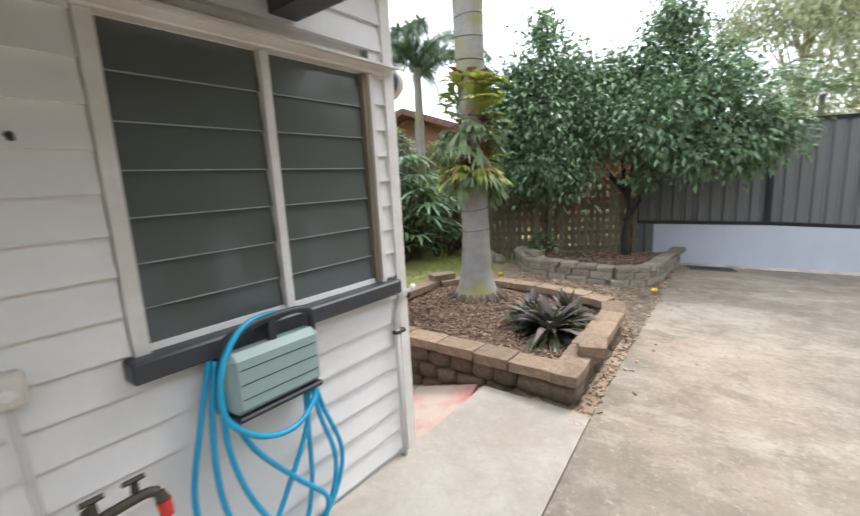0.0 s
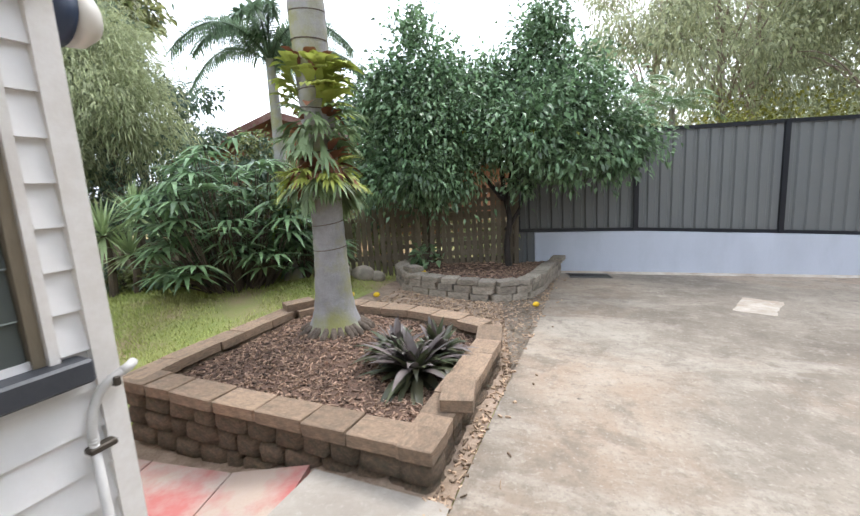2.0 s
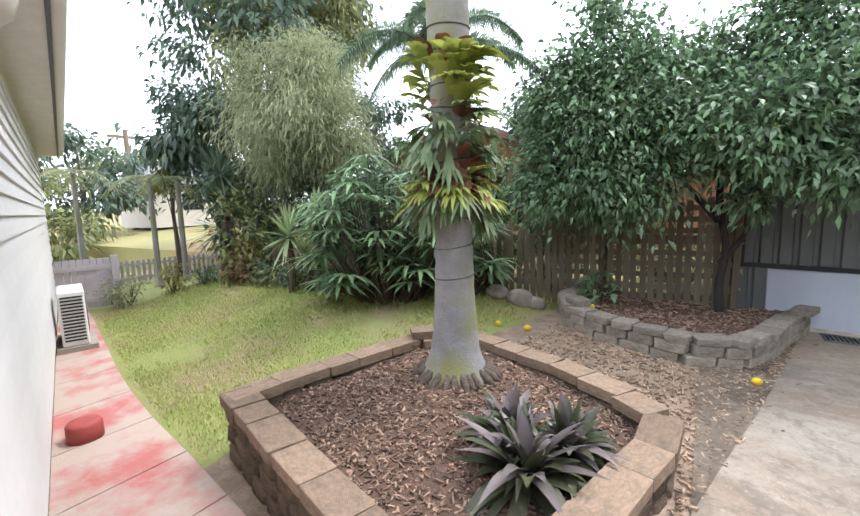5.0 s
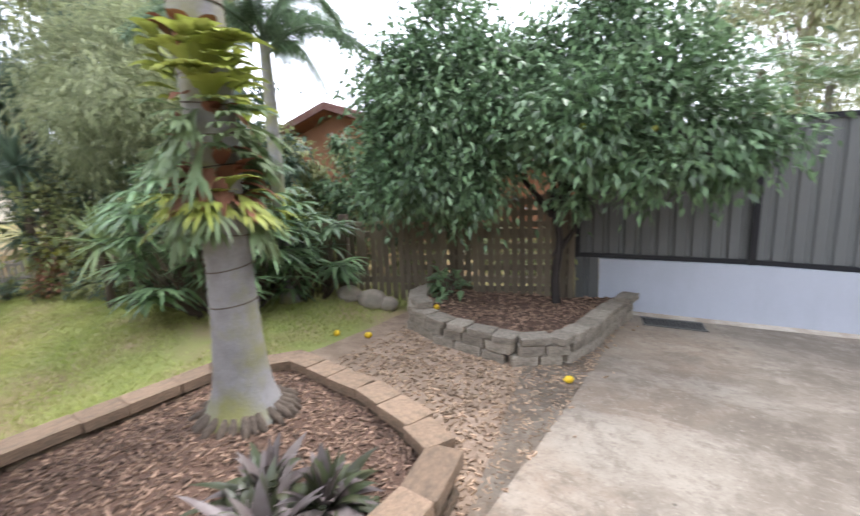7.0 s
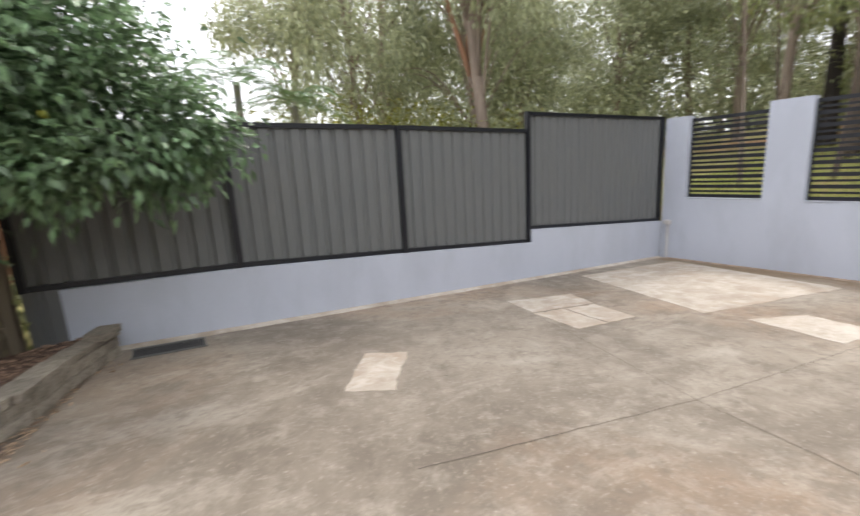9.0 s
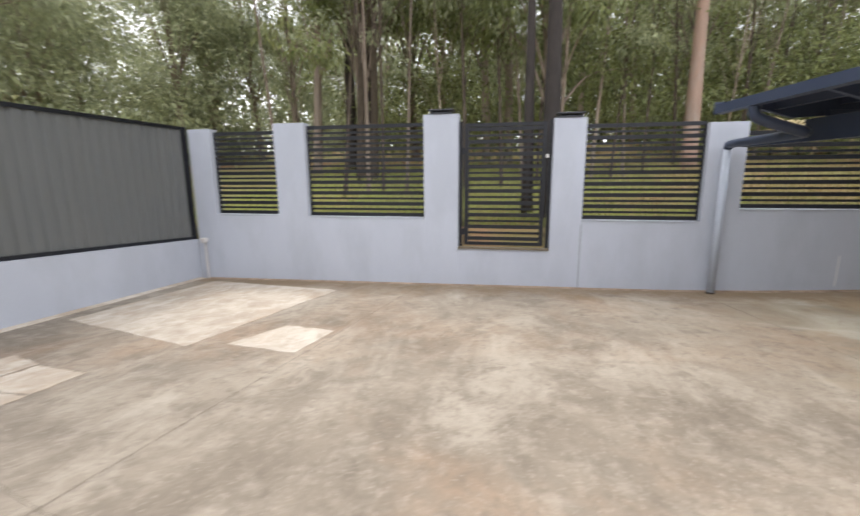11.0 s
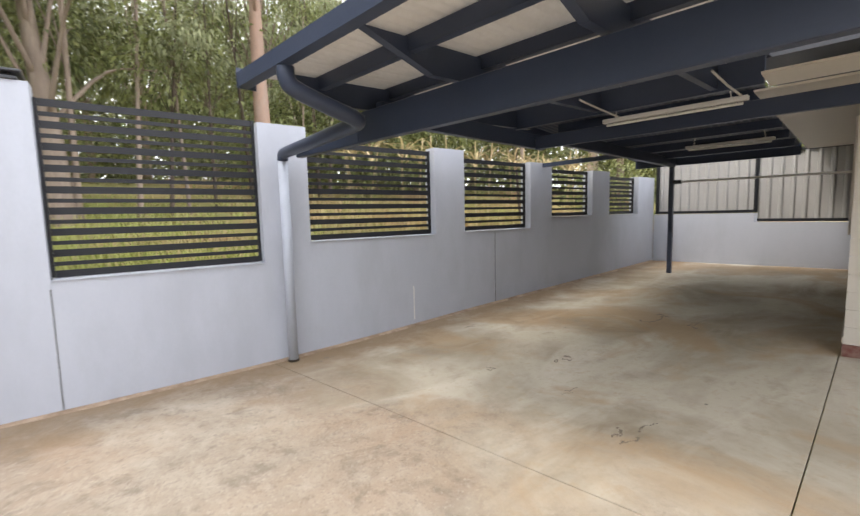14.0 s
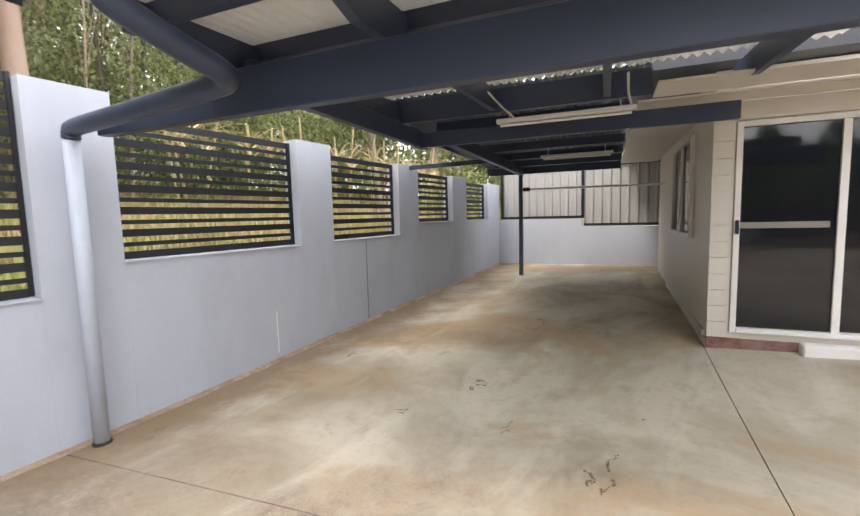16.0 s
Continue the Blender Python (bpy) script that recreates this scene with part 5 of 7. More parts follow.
for zz in (0.5, 1.15):
    for xa, xb in ((-5.2, -1.75), (-1.75, -0.27)):
        part("rail", bar(xa, zz, xb, zz - 0.03, 0, 0.05, 0.08), PALING, pf).matrix_world = Matrix.Translation((0, fence_line(0) + 0.012, 0)) @ Matrix.Rotation(math.atan(0.14), 4, "Z")
for k in range(9):
    z0 = 0.36 + k * 0.145
    part("back_slat", bar(-2.6, z0, -0.27, z0, 0, 0.016, 0.07), PALING, pf).matrix_world = Matrix.Translation((0, fence_line(0) + 0.066, 0)) @ Matrix.Rotation(math.atan(0.14), 4, "Z")
for x in (-3.4, -1.75, -0.3):
    part("post", box(x - 0.06, x + 0.06, fence_line(x) + 0.065, fence_line(x) + 0.17, ground(x, 7.5) - 0.05, 1.45 if x < -2 else 1.62), BARK, pf)

# ---------------------------------------------------------------- blades, fronds and trees
def straps(items, seg=6, taper=1.0, fold=0.15, fork=False):
    """Curved strap leaves. items: (foot, way, length, width, droop)."""
    v, f = [], []
    for p, d, ln, wd, dr in items:
        p, d = np.array(p, float), np.array(d, float)
        d = d / np.linalg.norm(d)
        side = np.cross(d, (0, 0, 1.0))
        nn = np.linalg.norm(side)
        side = side / nn if nn > 0.05 else np.array([1.0, 0, 0])
        k0 = len(v)
        for i in range(seg + 1):
            t = i / seg
            c = p + d * ln * t + np.array([0, 0, -1.0]) * dr * ln * t * t
            if fork:
                w = wd * (0.35 + 0.9 * t * t)
            else:
                w = wd * max(0.04, min(1.0, 0.45 + 1.9 * t) * (1 - t ** (2.2 * taper)))
            up = np.cross(side, d)
            v += [c + side * w / 2 + up * w * fold, c, c - side * w / 2 + up * w * fold]
        for i in range(seg):
            a = k0 + 3 * i
            f += [(a, a + 1, a + 4, a + 3), (a + 1, a + 2, a + 5, a + 4)]
    return [tuple(map(float, q)) for q in v], [], f


def merged(*sets):
    v, f = [], []
    for sv, _, sf2 in sets:
        k = len(v)
        v += sv
        f += [tuple(i + k for i in q) for q in sf2]
    return v, [], f


R = np.random.default_rng(21)


def rosette(c, n, length, width, lift=(0.1, 1.4), droop=0.45, taper=1.0):
    out = []
    for i in range(n):
        a = R.random() * 6.283
        e = lift[0] + (lift[1] - lift[0]) * R.random()
        d = (math.cos(a) * math.cos(e), math.sin(a) * math.cos(e), math.sin(e))
        ln = length * (0.65 + 0.5 * R.random())
        out.append((np.array(c) + np.array(d) * 0.02, d, ln, width * (0.7 + 0.5 * R.random()), droop * (0.5 + R.random())))
    return out


# bromeliads in the square bed
for c, s in (((-1.30, 3.28), 1.0), ((-1.18, 3.56), 0.8), ((-1.48, 3.52), 0.8)):
    z = h1(*c) + 0.01
    br = empty("bromeliad", "dark green and purple-grey strap-leaved bromeliad clump", "plant", pose(*c, z), "bromeliads")
    part("leaves", straps(rosette((0, 0, 0), int(80 * s), 0.52 * s, 0.088, (0.15, 1.45), 0.55)), LEAF_BROM, br, "", True)
    part("young_leaves", straps(rosette((0, 0, 0.03), int(40 * s), 0.48 * s, 0.082, (0.5, 1.5), 0.4)), LEAF_PURPLE, br, "purple-grey upright leaves", True)


# tall ringed palm with staghorn ferns
PALM = (-2.19, 4.12)
pz = h1(*PALM)
palm = empty("palm_tree", "tall grey ringed palm with mossy trunk", "palm", pose(*PALM, pz))
prof = [(-0.05, 0.30), (0.0, 0.275), (0.05, 0.235), (0.14, 0.20), (0.3, 0.172), (0.6, 0.152), (1.0, 0.14), (1.6, 0.138), (2.3, 0.15), (3.2, 0.158), (5.0, 0.15), (7.0, 0.135)]
pts, rad = [], []
z = -0.05
while z < 7.0:
    k = line(prof, z)
    ring = 0.0045 if int(z / 0.165) != int((z - 0.03) / 0.165) else 0.0
    pts.append((0.012 * math.sin(z * 1.1), 0.01 * math.sin(z * 0.8), z))
    rad.append(k - ring)
    z += 0.03
part("trunk", tube(pts, rad, 20), TRUNK_PALM, palm, "", True)
z = 0.75
while z < 6.9:
    k = line(prof, z)
    tilt_a, tilt_b = 0.02 * math.sin(z * 9), 0.02 * math.cos(z * 7)
    ringp = [((k + 0.0005) * math.cos(q * 0.314) + 0.012 * math.sin(z * 1.1), (k + 0.0005) * math.sin(q * 0.314) + 0.01 * math.sin(z * 0.8), z + tilt_a * math.cos(q * 0.314) + tilt_b * math.sin(q * 0.314)) for q in range(21)]
    part("leaf_scar", tube(ringp, 0.0045, 5, None, False), BARK, palm, "dark ring scar")
    z += 0.14 + 0.10 * R.random()
roots = bmesh.new()
for i in range(26):
    a = i / 26 * 6.283 + R.random() * 0.15
    ln = 0.27 + 0.05 * R.random()
    tube([(0.2 * math.cos(a), 0.2 * math.sin(a), 0.045), (ln * math.cos(a), ln * math.sin(a), 0.0), ((ln + 0.05) * math.cos(a), (ln + 0.05) * math.sin(a), -0.05)], [0.03, 0.03, 0.02], 6, roots)
part("root_skirt", roots, BARK, palm, "", True)


def frond(c, a, e, ln, leaf, n=26, droop=0.75, plume=False):
    """A feather frond: rib tube points and leaflet straps."""
    d = np.array((math.cos(a) * math.cos(e), math.sin(a) * math.cos(e), math.sin(e)))
    rib = [np.array(c) + d * ln * t + np.array([0, 0, -1.0]) * droop * ln * t * t for t in np.linspace(0, 1, 9)]
    out = []
    for i in range(n):
        t = 0.12 + 0.88 * i / n
        k = t * 8
        j = min(7, int(k))
        p = rib[j] + (rib[j + 1] - rib[j]) * (k - j)
        tan = rib[j + 1] - rib[j]
        tan = tan / np.linalg.norm(tan)
        sd = np.cross(tan, (0, 0, 1.0))
        sd /= np.linalg.norm(sd) + 1e-6
        upv = np.cross(sd, tan)
        for s in (-1, 1):
            for q in ((0.0, 0.9, -0.9) if plume else (0.15,)):
                dd = s * sd * math.cos(q) + upv * math.sin(q) + tan * 0.55
                out.append((p, dd, leaf * (1 - 0.55 * t) * (0.8 + 0.4 * R.random()), 0.03, 0.35))
    return [tuple(map(float, q)) for q in rib], out


ribs, lf = bmesh.new(), []
for i in range(9):
    rb, o = frond((0, 0, 6.95), i * 0.698 + R.random() * 0.3, 0.3 + 0.8 * R.random(), 2.3, 0.55, 30, 0.6)
    tube(rb, 0.014, 5, ribs)
    lf += o
crown = part("crown", straps(lf, 3), LEAF_PALM, palm, "", True)
part("rib", ribs, LEAF_PALM, crown)

def antlers(n, size, lift, material, e, side=0.0, bias=0.0, r0=0.13, high=0.12, wide=0.07):
    """Fronds that widen from a narrow foot and split into pointed fingers."""
    stems, fingers = [], []
    for i in range(n):
        a = side + R.normal() * 1.1 if R.random() < bias else R.random() * 6.283
        q = R.uniform(*lift)
        d = np.array((math.cos(a) * math.cos(q), math.sin(a) * math.cos(q), math.sin(q)))
        p = np.array((r0 * math.cos(a), r0 * math.sin(a), R.uniform(-high, high)))
        ln = size * R.uniform(0.7, 1.2)
        sag = R.uniform(0.1, 0.5)
        stems.append((p, d, ln * 0.62, wide * R.uniform(0.8, 1.3), sag))
        tip = p + d * ln * 0.55 + np.array((0, 0, -1.0)) * sag * ln * 0.5
        sd = np.cross(d, (0, 0, 1.0))
        sd /= np.linalg.norm(sd) + 1e-6
        for k in range(5):
            w = (k - 2) * 0.33 + R.normal() * 0.08
            fingers.append((tip + sd * (k - 2) * wide * 0.2, d * math.cos(w) + sd * math.sin(w) + np.array((0, 0, -sag * 0.8)), ln * R.uniform(0.26, 0.48), wide * 0.5, 0.4))
    part("fronds", merged(straps(stems, 5, 1.0, 0.1, True), straps(fingers, 3, 1.3)), material, e, "", True)


def shields(n, size, low, top, e):
    it = []
    for i in range(n):
        a = R.random() * 6.283
        it.append(((0.145 * math.cos(a), 0.145 * math.sin(a), R.uniform(low, top)), (math.cos(a) * 0.55, math.sin(a) * 0.55, R.uniform(-0.5, 1.0)), size * R.uniform(0.7, 1.2), 0.12, 0.45))
    part("shield_fronds", straps(it, 4), LEAF_BROWN, e, "rusty brown dry shield fronds", True)


ea = 0.9     # the side on which the ferns hang fullest
top_fern = empty("staghorn_fern", "large yellow-green staghorn fern on the palm trunk", "fern", pose(PALM[0], PALM[1], 2.5), "staghorn ferns")
antlers(46, 0.34, (0.3, 1.3), LEAF_STAG, top_fern, ea, 0.35, high=0.16, wide=0.17)
shields(12, 0.16, 0.22, 0.3, top_fern)
mid_fern = empty("staghorn_fern", "drooping green staghorn fern under a larger one", "fern", pose(PALM[0], PALM[1], 2.22), "staghorn ferns")
antlers(56, 0.34, (-0.9, 0.5), LEAF_STAG_DULL, mid_fern, ea, 0.4, high=0.16, wide=0.075)
shields(14, 0.15, -0.1, 0.2, mid_fern)
low_fern = empty("staghorn_fern", "staghorn fern with rusty shields and pale antler fronds", "fern", pose(PALM[0], PALM[1], 1.83), "staghorn ferns")
antlers(30, 0.32, (-0.2, 0.8), LEAF_STAG, low_fern, ea, 0.2, high=0.1, wide=0.07)
antlers(34, 0.36, (-1.0, -0.2), LEAF_STAG_DULL, low_fern, ea, 0.2, high=0.08, wide=0.06)
shields(60, 0.22, -0.16, 0.2, low_fern)

# slim feather palm behind
P2C = (-3.72, 6.52)
zb = lawn_z(*P2C) - 0.02
fp = empty("palm_tree", "slim feather palm with arching plume fronds", "palm", pose(*P2C, zb))
part("trunk", tube([(0, 0, -0.05), (0, 0, 0.05), (0.03, 0, 0.5), (-0.02, 0, 1.5), (0.0, 0, 2.5), (0, 0, 3.2)], [0.19, 0.14, 0.10, 0.085, 0.075, 0.06], 12), TRUNK_PALM, fp, "", True)
ribs, lf = bmesh.new(), []
for i in range(13):
    rb, o = frond((0, 0, 3.02 + 0.02 * i), i * 0.483 + R.random() * 0.2, 0.75 + 0.55 * (i % 3) / 2, 2.0, 0.27, 42, 0.8, True)
    tube(rb, [0.016 - 0.0015 * k for k in range(9)], 5, ribs)
    lf += [(p, d, ln, 0.026, dr) for p, d, ln, _, dr in o]
crown = part("crown", straps(lf, 3), LEAF_PALM, fp, "", True)
part("rib", ribs, LEAF_PALM, crown)
st = empty("staghorn_fern", "pale green staghorn fern on the slim palm trunk", "fern", pose(P2C[0], P2C[1], 1.55), "staghorn ferns")
it = []
for i in range(60):
    a, e = R.random() * 6.283, R.uniform(-0.9, 0.9)
    it.append(((0.07 * math.cos(a), 0.07 * math.sin(a), R.uniform(-0.15, 0.2)), (math.cos(a) * math.cos(e), math.sin(a) * math.cos(e), math.sin(e)), R.uniform(0.25, 0.45), 0.05, 0.6))
part("fronds", straps(it, 5, 1.4), LEAF_STAG, st, "", True)


def fan_clump(c, radius, height, n, name, label, material, fan=0.40):
    z = lawn_z(*c) - 0.02
    e = empty(name, label, "shrub", pose(*c, z), "fan palm clumps")
    stems = bmesh.new()
    it = []
    for i in range(n):
        a, q = R.random() * 6.283, R.random() ** 0.5 * radius
        h = height * (0.18 + 0.82 * R.random()) * (1 - 0.35 * (q / radius) ** 2)
        top = np.array((q * math.cos(a), q * math.sin(a), h))
        tube([(q * 0.45 * math.cos(a), q * 0.45 * math.sin(a), 0), (q * 0.8 * math.cos(a), q * 0.8 * math.sin(a), h * 0.6), tuple(top)], [0.012, 0.009, 0.005], 5, stems)
        out = np.array((math.cos(a), math.sin(a), R.uniform(-0.1, 0.6)))
        sd = np.cross(out, (0, 0, 1.0))
        for k in range(9):
            w = (k - 4) / 4 * 1.9
            it.append((top, out * math.cos(w) + sd * math.sin(w) + np.array((0, 0, 0.1)), fan * R.uniform(0.8, 1.15), 0.078, R.uniform(0.25, 0.6)))
    part("leaves", straps(it, 4), material, e, "", True)
    part("cane_mass", stems, BARK, e)
    return e


fan_clump((-4.35, 6.1), 1.0, 2.15, 165, "fan_palm", "dense dark green fan palm clump beside the lawn", LEAF_RHAPIS)
fan_clump((-3.55, 6.75), 0.5, 1.2, 46, "fan_palm", "low green fan palm clump at the fence", LEAF_RHAPIS)


def citrus():
    b = (-0.43, 7.42)
    z = h2(*b) - 0.02
    e = empty("lemon_tree", "wide dark green lemon tree with drooping leafy branches", "tree", pose(*b, z))
    bm = bmesh.new()
    tube(bend([(0, 0, -0.05), (-0.02, 0.02, 0.35), (0.03, 0.0, 0.8), (-0.05, 0.03, 1.2)]), [0.058 - 0.0009 * i for i in range(25)], 9, bm)
    limbs = [((-0.05, 0.03, 1.1), (-0.7, 0.1, 1.9), (-1.4, 0.0, 2.6)), ((-0.04, 0.03, 1.15), (0.5, -0.1, 1.9), (1.1, -0.3, 2.5)), ((0, 0, 1.0), (0.1, -0.5, 1.8), (0.2, -0.9, 2.3)),
             ((-0.05, 0.03, 1.2), (-0.1, 0.3, 2.2), (-0.4, 0.2, 3.2)), ((0, 0, 1.1), (0.3, 0.2, 2.2), (0.6, 0.1, 3.3)), ((-0.03, 0, 0.6), (0.2, 0.05, 0.95), (0.28, 0.05, 1.3)),
             ((-0.7, 0.1, 1.9), (-1.1, -0.5, 2.0), (-1.4, -0.8, 1.7)), ((0.5, -0.1, 1.9), (1.0, -0.6, 2.0), (1.5, -0.7, 1.6))]
    for a, m, c in limbs:
        tube(bend([a, m, c], 5), [0.042 - 0.003 * i for i in range(11)], 7, bm)
    part("trunk", bm, BARK_DARK, e, "", True)
    blobs = [((-1.35, -0.35, 2.25), (0.95, 0.8, 0.95)), ((-1.4, -0.6, 1.65), (0.85, 0.6, 0.6)), ((-0.5, -0.1, 2.35), (0.8, 0.85, 0.75)), ((-1.0, -0.1, 2.85), (0.75, 0.6, 0.65)), ((0.0, 0.0, 2.6), (0.7, 0.6, 0.55)), ((-1.7, -0.3, 2.7), (0.5, 0.5, 0.55)), ((-1.25, -0.2, 3.15), (0.5, 0.45, 0.75)),
             ((0.45, -0.3, 2.2), (0.85, 0.85, 0.62)), ((1.15, -0.35, 2.15), (0.85, 0.75, 0.7)), ((0.55, 0.0, 3.0), (0.5, 0.5, 0.85)), ((1.15, -0.1, 2.75), (0.6, 0.5, 0.5)),
             ((1.65, -0.4, 1.85), (0.5, 0.45, 0.45)), ((0.25, -0.9, 2.0), (0.6, 0.45, 0.5)), ((1.0, -0.8, 1.6), (0.5, 0.4, 0.35)), ((-0.7, -0.6, 1.75), (0.6, 0.5, 0.55)),
             ((0.2, -0.55, 1.45), (0.22, 0.2, 0.42)), ((-1.95, -0.4, 1.75), (0.45, 0.5, 0.75)), ((-0.2, 0.1, 2.9), (0.45, 0.4, 0.4)), ((-1.35, 0.05, 3.75), (0.16, 0.16, 0.4)), ((0.7, -0.1, 3.7), (0.3, 0.3, 0.42))]
    p, w = scatter(R, blobs, 52000, 0.5, 11)
    w[:, 2] -= 0.35
    part("crown", leaves(p, w, 0.098, 0.047, 0.16, 0.25, R), LEAF_CITRUS, e, "glossy dark green leaves", True)
    for q in ((-1.2, -0.75, 1.75), (-0.6, -0.75, 2.1), (0.3, -1.15, 2.0), (0.9, -0.95, 1.95), (-1.5, -0.6, 2.4)):
        fr = bmesh.new()
        bmesh.ops.create_icosphere(fr, subdivisions=2, radius=0.032, matrix=Matrix.Translation(q))
        part("lemon_fruit", fr, LEAF_YELLOW, e, "small unripe yellow-green lemon", True)
    return e


citrus()


# ---------------------------------------------------------------- things on the weatherboard wall
def on_wall(s, z, o=0.03):
    return HA @ pose(o, s, z)


hr = empty("hose_reel", "grey-green wall hose reel with blue hose hanging", "hose reel", on_wall(-0.82, 1.075) @ Matrix.Scale(1.1, 4))
part("case", box(0.045, 0.125, -0.165, 0.165, -0.095, 0.105, bevel=0.022), REEL, hr)
# Dark raised strips draw the shade inside the case's grooves.
for i in range(3):
    part("groove", box(0.1252, 0.1262, -0.138, 0.14, -0.042 + i * 0.047, -0.039 + i * 0.047), REELDARK, hr)
part("back_plate", box(0.0, 0.044, -0.17, 0.17, -0.11, 0.13, bevel=0.01), REELDARK, hr)
part("trim", box(0.05, 0.124, -0.155, 0.16, -0.113, -0.0955, bevel=0.005), REELDARK, hr, "dark lower edge trim")
part("handle", tube(bend([(0.08, -0.16, 0.08), (0.09, -0.145, 0.15), (0.09, 0.0, 0.178), (0.09, 0.145, 0.165), (0.08, 0.165, 0.08)]), 0.013, 8), REELDARK, hr, "", True)
part("handle_web", box(0.075, 0.10, -0.012, 0.012, 0.10, 0.175), REELDARK, hr)
part("hose", tube(bend([(0.03, 0.12, 0.15), (0.06, 0.02, 0.18), (0.10, -0.10, 0.175), (0.14, -0.195, 0.09), (0.155, -0.21, -0.05), (0.155, -0.12, -0.155), (0.155, 0.0, -0.19), (0.13, 0.10, -0.155), (0.09, 0.155, -0.10)], 8), 0.0095, 8), HOSE, hr, "", True)
for pts in ([(0.03, -0.17, 0.12), (0.06, -0.24, -0.08), (0.06, -0.29, -0.34), (0.06, -0.22, -0.60), (0.06, -0.06, -0.72)],
            [(0.04, -0.17, 0.08), (0.08, -0.22, -0.12), (0.09, -0.22, -0.36), (0.09, -0.14, -0.60), (0.08, 0.02, -0.73)],
            [(0.05, -0.16, 0.02), (0.10, -0.19, -0.16), (0.11, -0.15, -0.36), (0.11, -0.05, -0.56), (0.10, 0.10, -0.70)],
            [(0.05, -0.15, -0.10), (0.09, -0.10, -0.24), (0.10, 0.03, -0.42), (0.09, 0.15, -0.58), (0.08, 0.12, -0.70)],
            [(0.06, 0.14, -0.09), (0.08, 0.10, -0.26), (0.09, -0.02, -0.46), (0.09, -0.12, -0.62), (0.08, -0.06, -0.72)],
            [(0.05, 0.15, -0.08), (0.07, 0.17, -0.26), (0.07, 0.22, -0.46), (0.07, 0.17, -0.63), (0.07, 0.02, -0.74)],
            [(0.04, 0.16, -0.06), (0.05, 0.20, -0.24), (0.05, 0.27, -0.46), (0.05, 0.22, -0.62), (0.06, 0.10, -0.72)],
            [(0.05, 0.13, -0.09), (0.06, 0.12, -0.3), (0.06, 0.11, -0.5), (0.06, 0.06, -0.66), (0.06, -0.04, -0.74)]):
    part("hose", tube(bend(pts, 7), 0.0095, 7), HOSE, hr, "", True)

tp = empty("garden_tap", "old brass double garden tap with red hose fitting", "tap", on_wall(-1.39, 0.865))
part("pipe", tube(bend([(0.0, 0.0, -0.02), (0.06, 0.0, -0.02), (0.085, 0.04, -0.005), (0.09, 0.12, 0.0), (0.10, 0.15, -0.01)]), 0.015, 8), BRASS, tp, "", True)
for y in (0.0, 0.10):
    valve = part("valve", tube([(0.075, y, 0.0), (0.08, y, 0.045)], [0.013, 0.010], 8), BRASS, tp)
    part("tee", tube([(0.08, y - 0.028, 0.052), (0.08, y + 0.028, 0.052)], 0.008, 6), BRASS, valve)
part("spout", tube([(0.10, 0.15, -0.01), (0.11, 0.155, -0.035)], [0.016, 0.018], 8), BRASS, tp)
part("fitting", tube([(0.11, 0.155, -0.035), (0.115, 0.158, -0.085)], [0.021, 0.019], 10), REDPL, tp, "red plastic hose fitting")
bx = empty("power_box", "cream outdoor power point with conduit below", "power point", on_wall(-1.495, 1.265) @ Matrix.Scale(0.85, 4))
part("body", box(0.0, 0.06, -0.045, 0.045, -0.05, 0.055, bevel=0.01), CREAM, bx)
part("socket", tube([(0.06, 0, -0.005), (0.068, 0, -0.005)], [0.024, 0.02], 12), TRIMW, bx)
part("conduit", tube([(0.02, 0.0, -0.05), (0.02, 0.03, -0.9)], 0.012, 8), PIPEW, bx)
dp = empty("corner_pipe", "pale ribbed plastic conduit bent round the house corner", "pipe", on_wall(-0.075, 0.22))
part("pipe", tube([(0.02, 0, 0), (0.02, 0, 0.78)], 0.0135, 10), PIPEW, dp, "", True)
curve = bend([(0.02, 0, 0.76), (0.021, 0.004, 0.83), (0.026, 0.03, 0.90), (0.04, 0.062, 0.935), (0.046, 0.092, 0.95)], 14)
part("flex_section", tube(curve, [0.0125 + 0.0022 * (k % 2) for k in range(len(curve))], 10), PIPEW, dp, "ribbed flexible bend", True)
part("end", tube([(0.046, 0.09, 0.949), (0.046, 0.115, 0.957), (0.03, 0.135, 0.96)], 0.0145, 10), PIPEW, dp, "", True)
part("clip", box(0.0, 0.036, -0.02, 0.055, 0.735, 0.755, bevel=0.004), BRASS, dp)
part("clip", box(0.02, 0.062, 0.06, 0.08, 0.915, 0.945, bevel=0.004), BRASS, dp)
fl = empty("flood_light", "round dark and cream flood light on the house corner", "lamp", HA @ pose(-0.10, 0.03, 2.235))
part("bracket", tube([(0, -0.004, 0.0), (0, 0.05, 0.0)], 0.028, 10), WHITE, fl)
part("lamp", tube([(0, 0.035, 0.0), (0, 0.06, -0.004), (0, 0.095, -0.008)], [0.045, 0.085, 0.09], 20), BEAM, fl, "dark blue lamp hood", True)
part("sensor", tube([(0, 0.0955, -0.006), (0, 0.13, 0.0), (0, 0.17, 0.008), (0, 0.195, 0.012)], [0.086, 0.088, 0.066, 0.02], 20), CREAM, fl, "cream round housing", True)

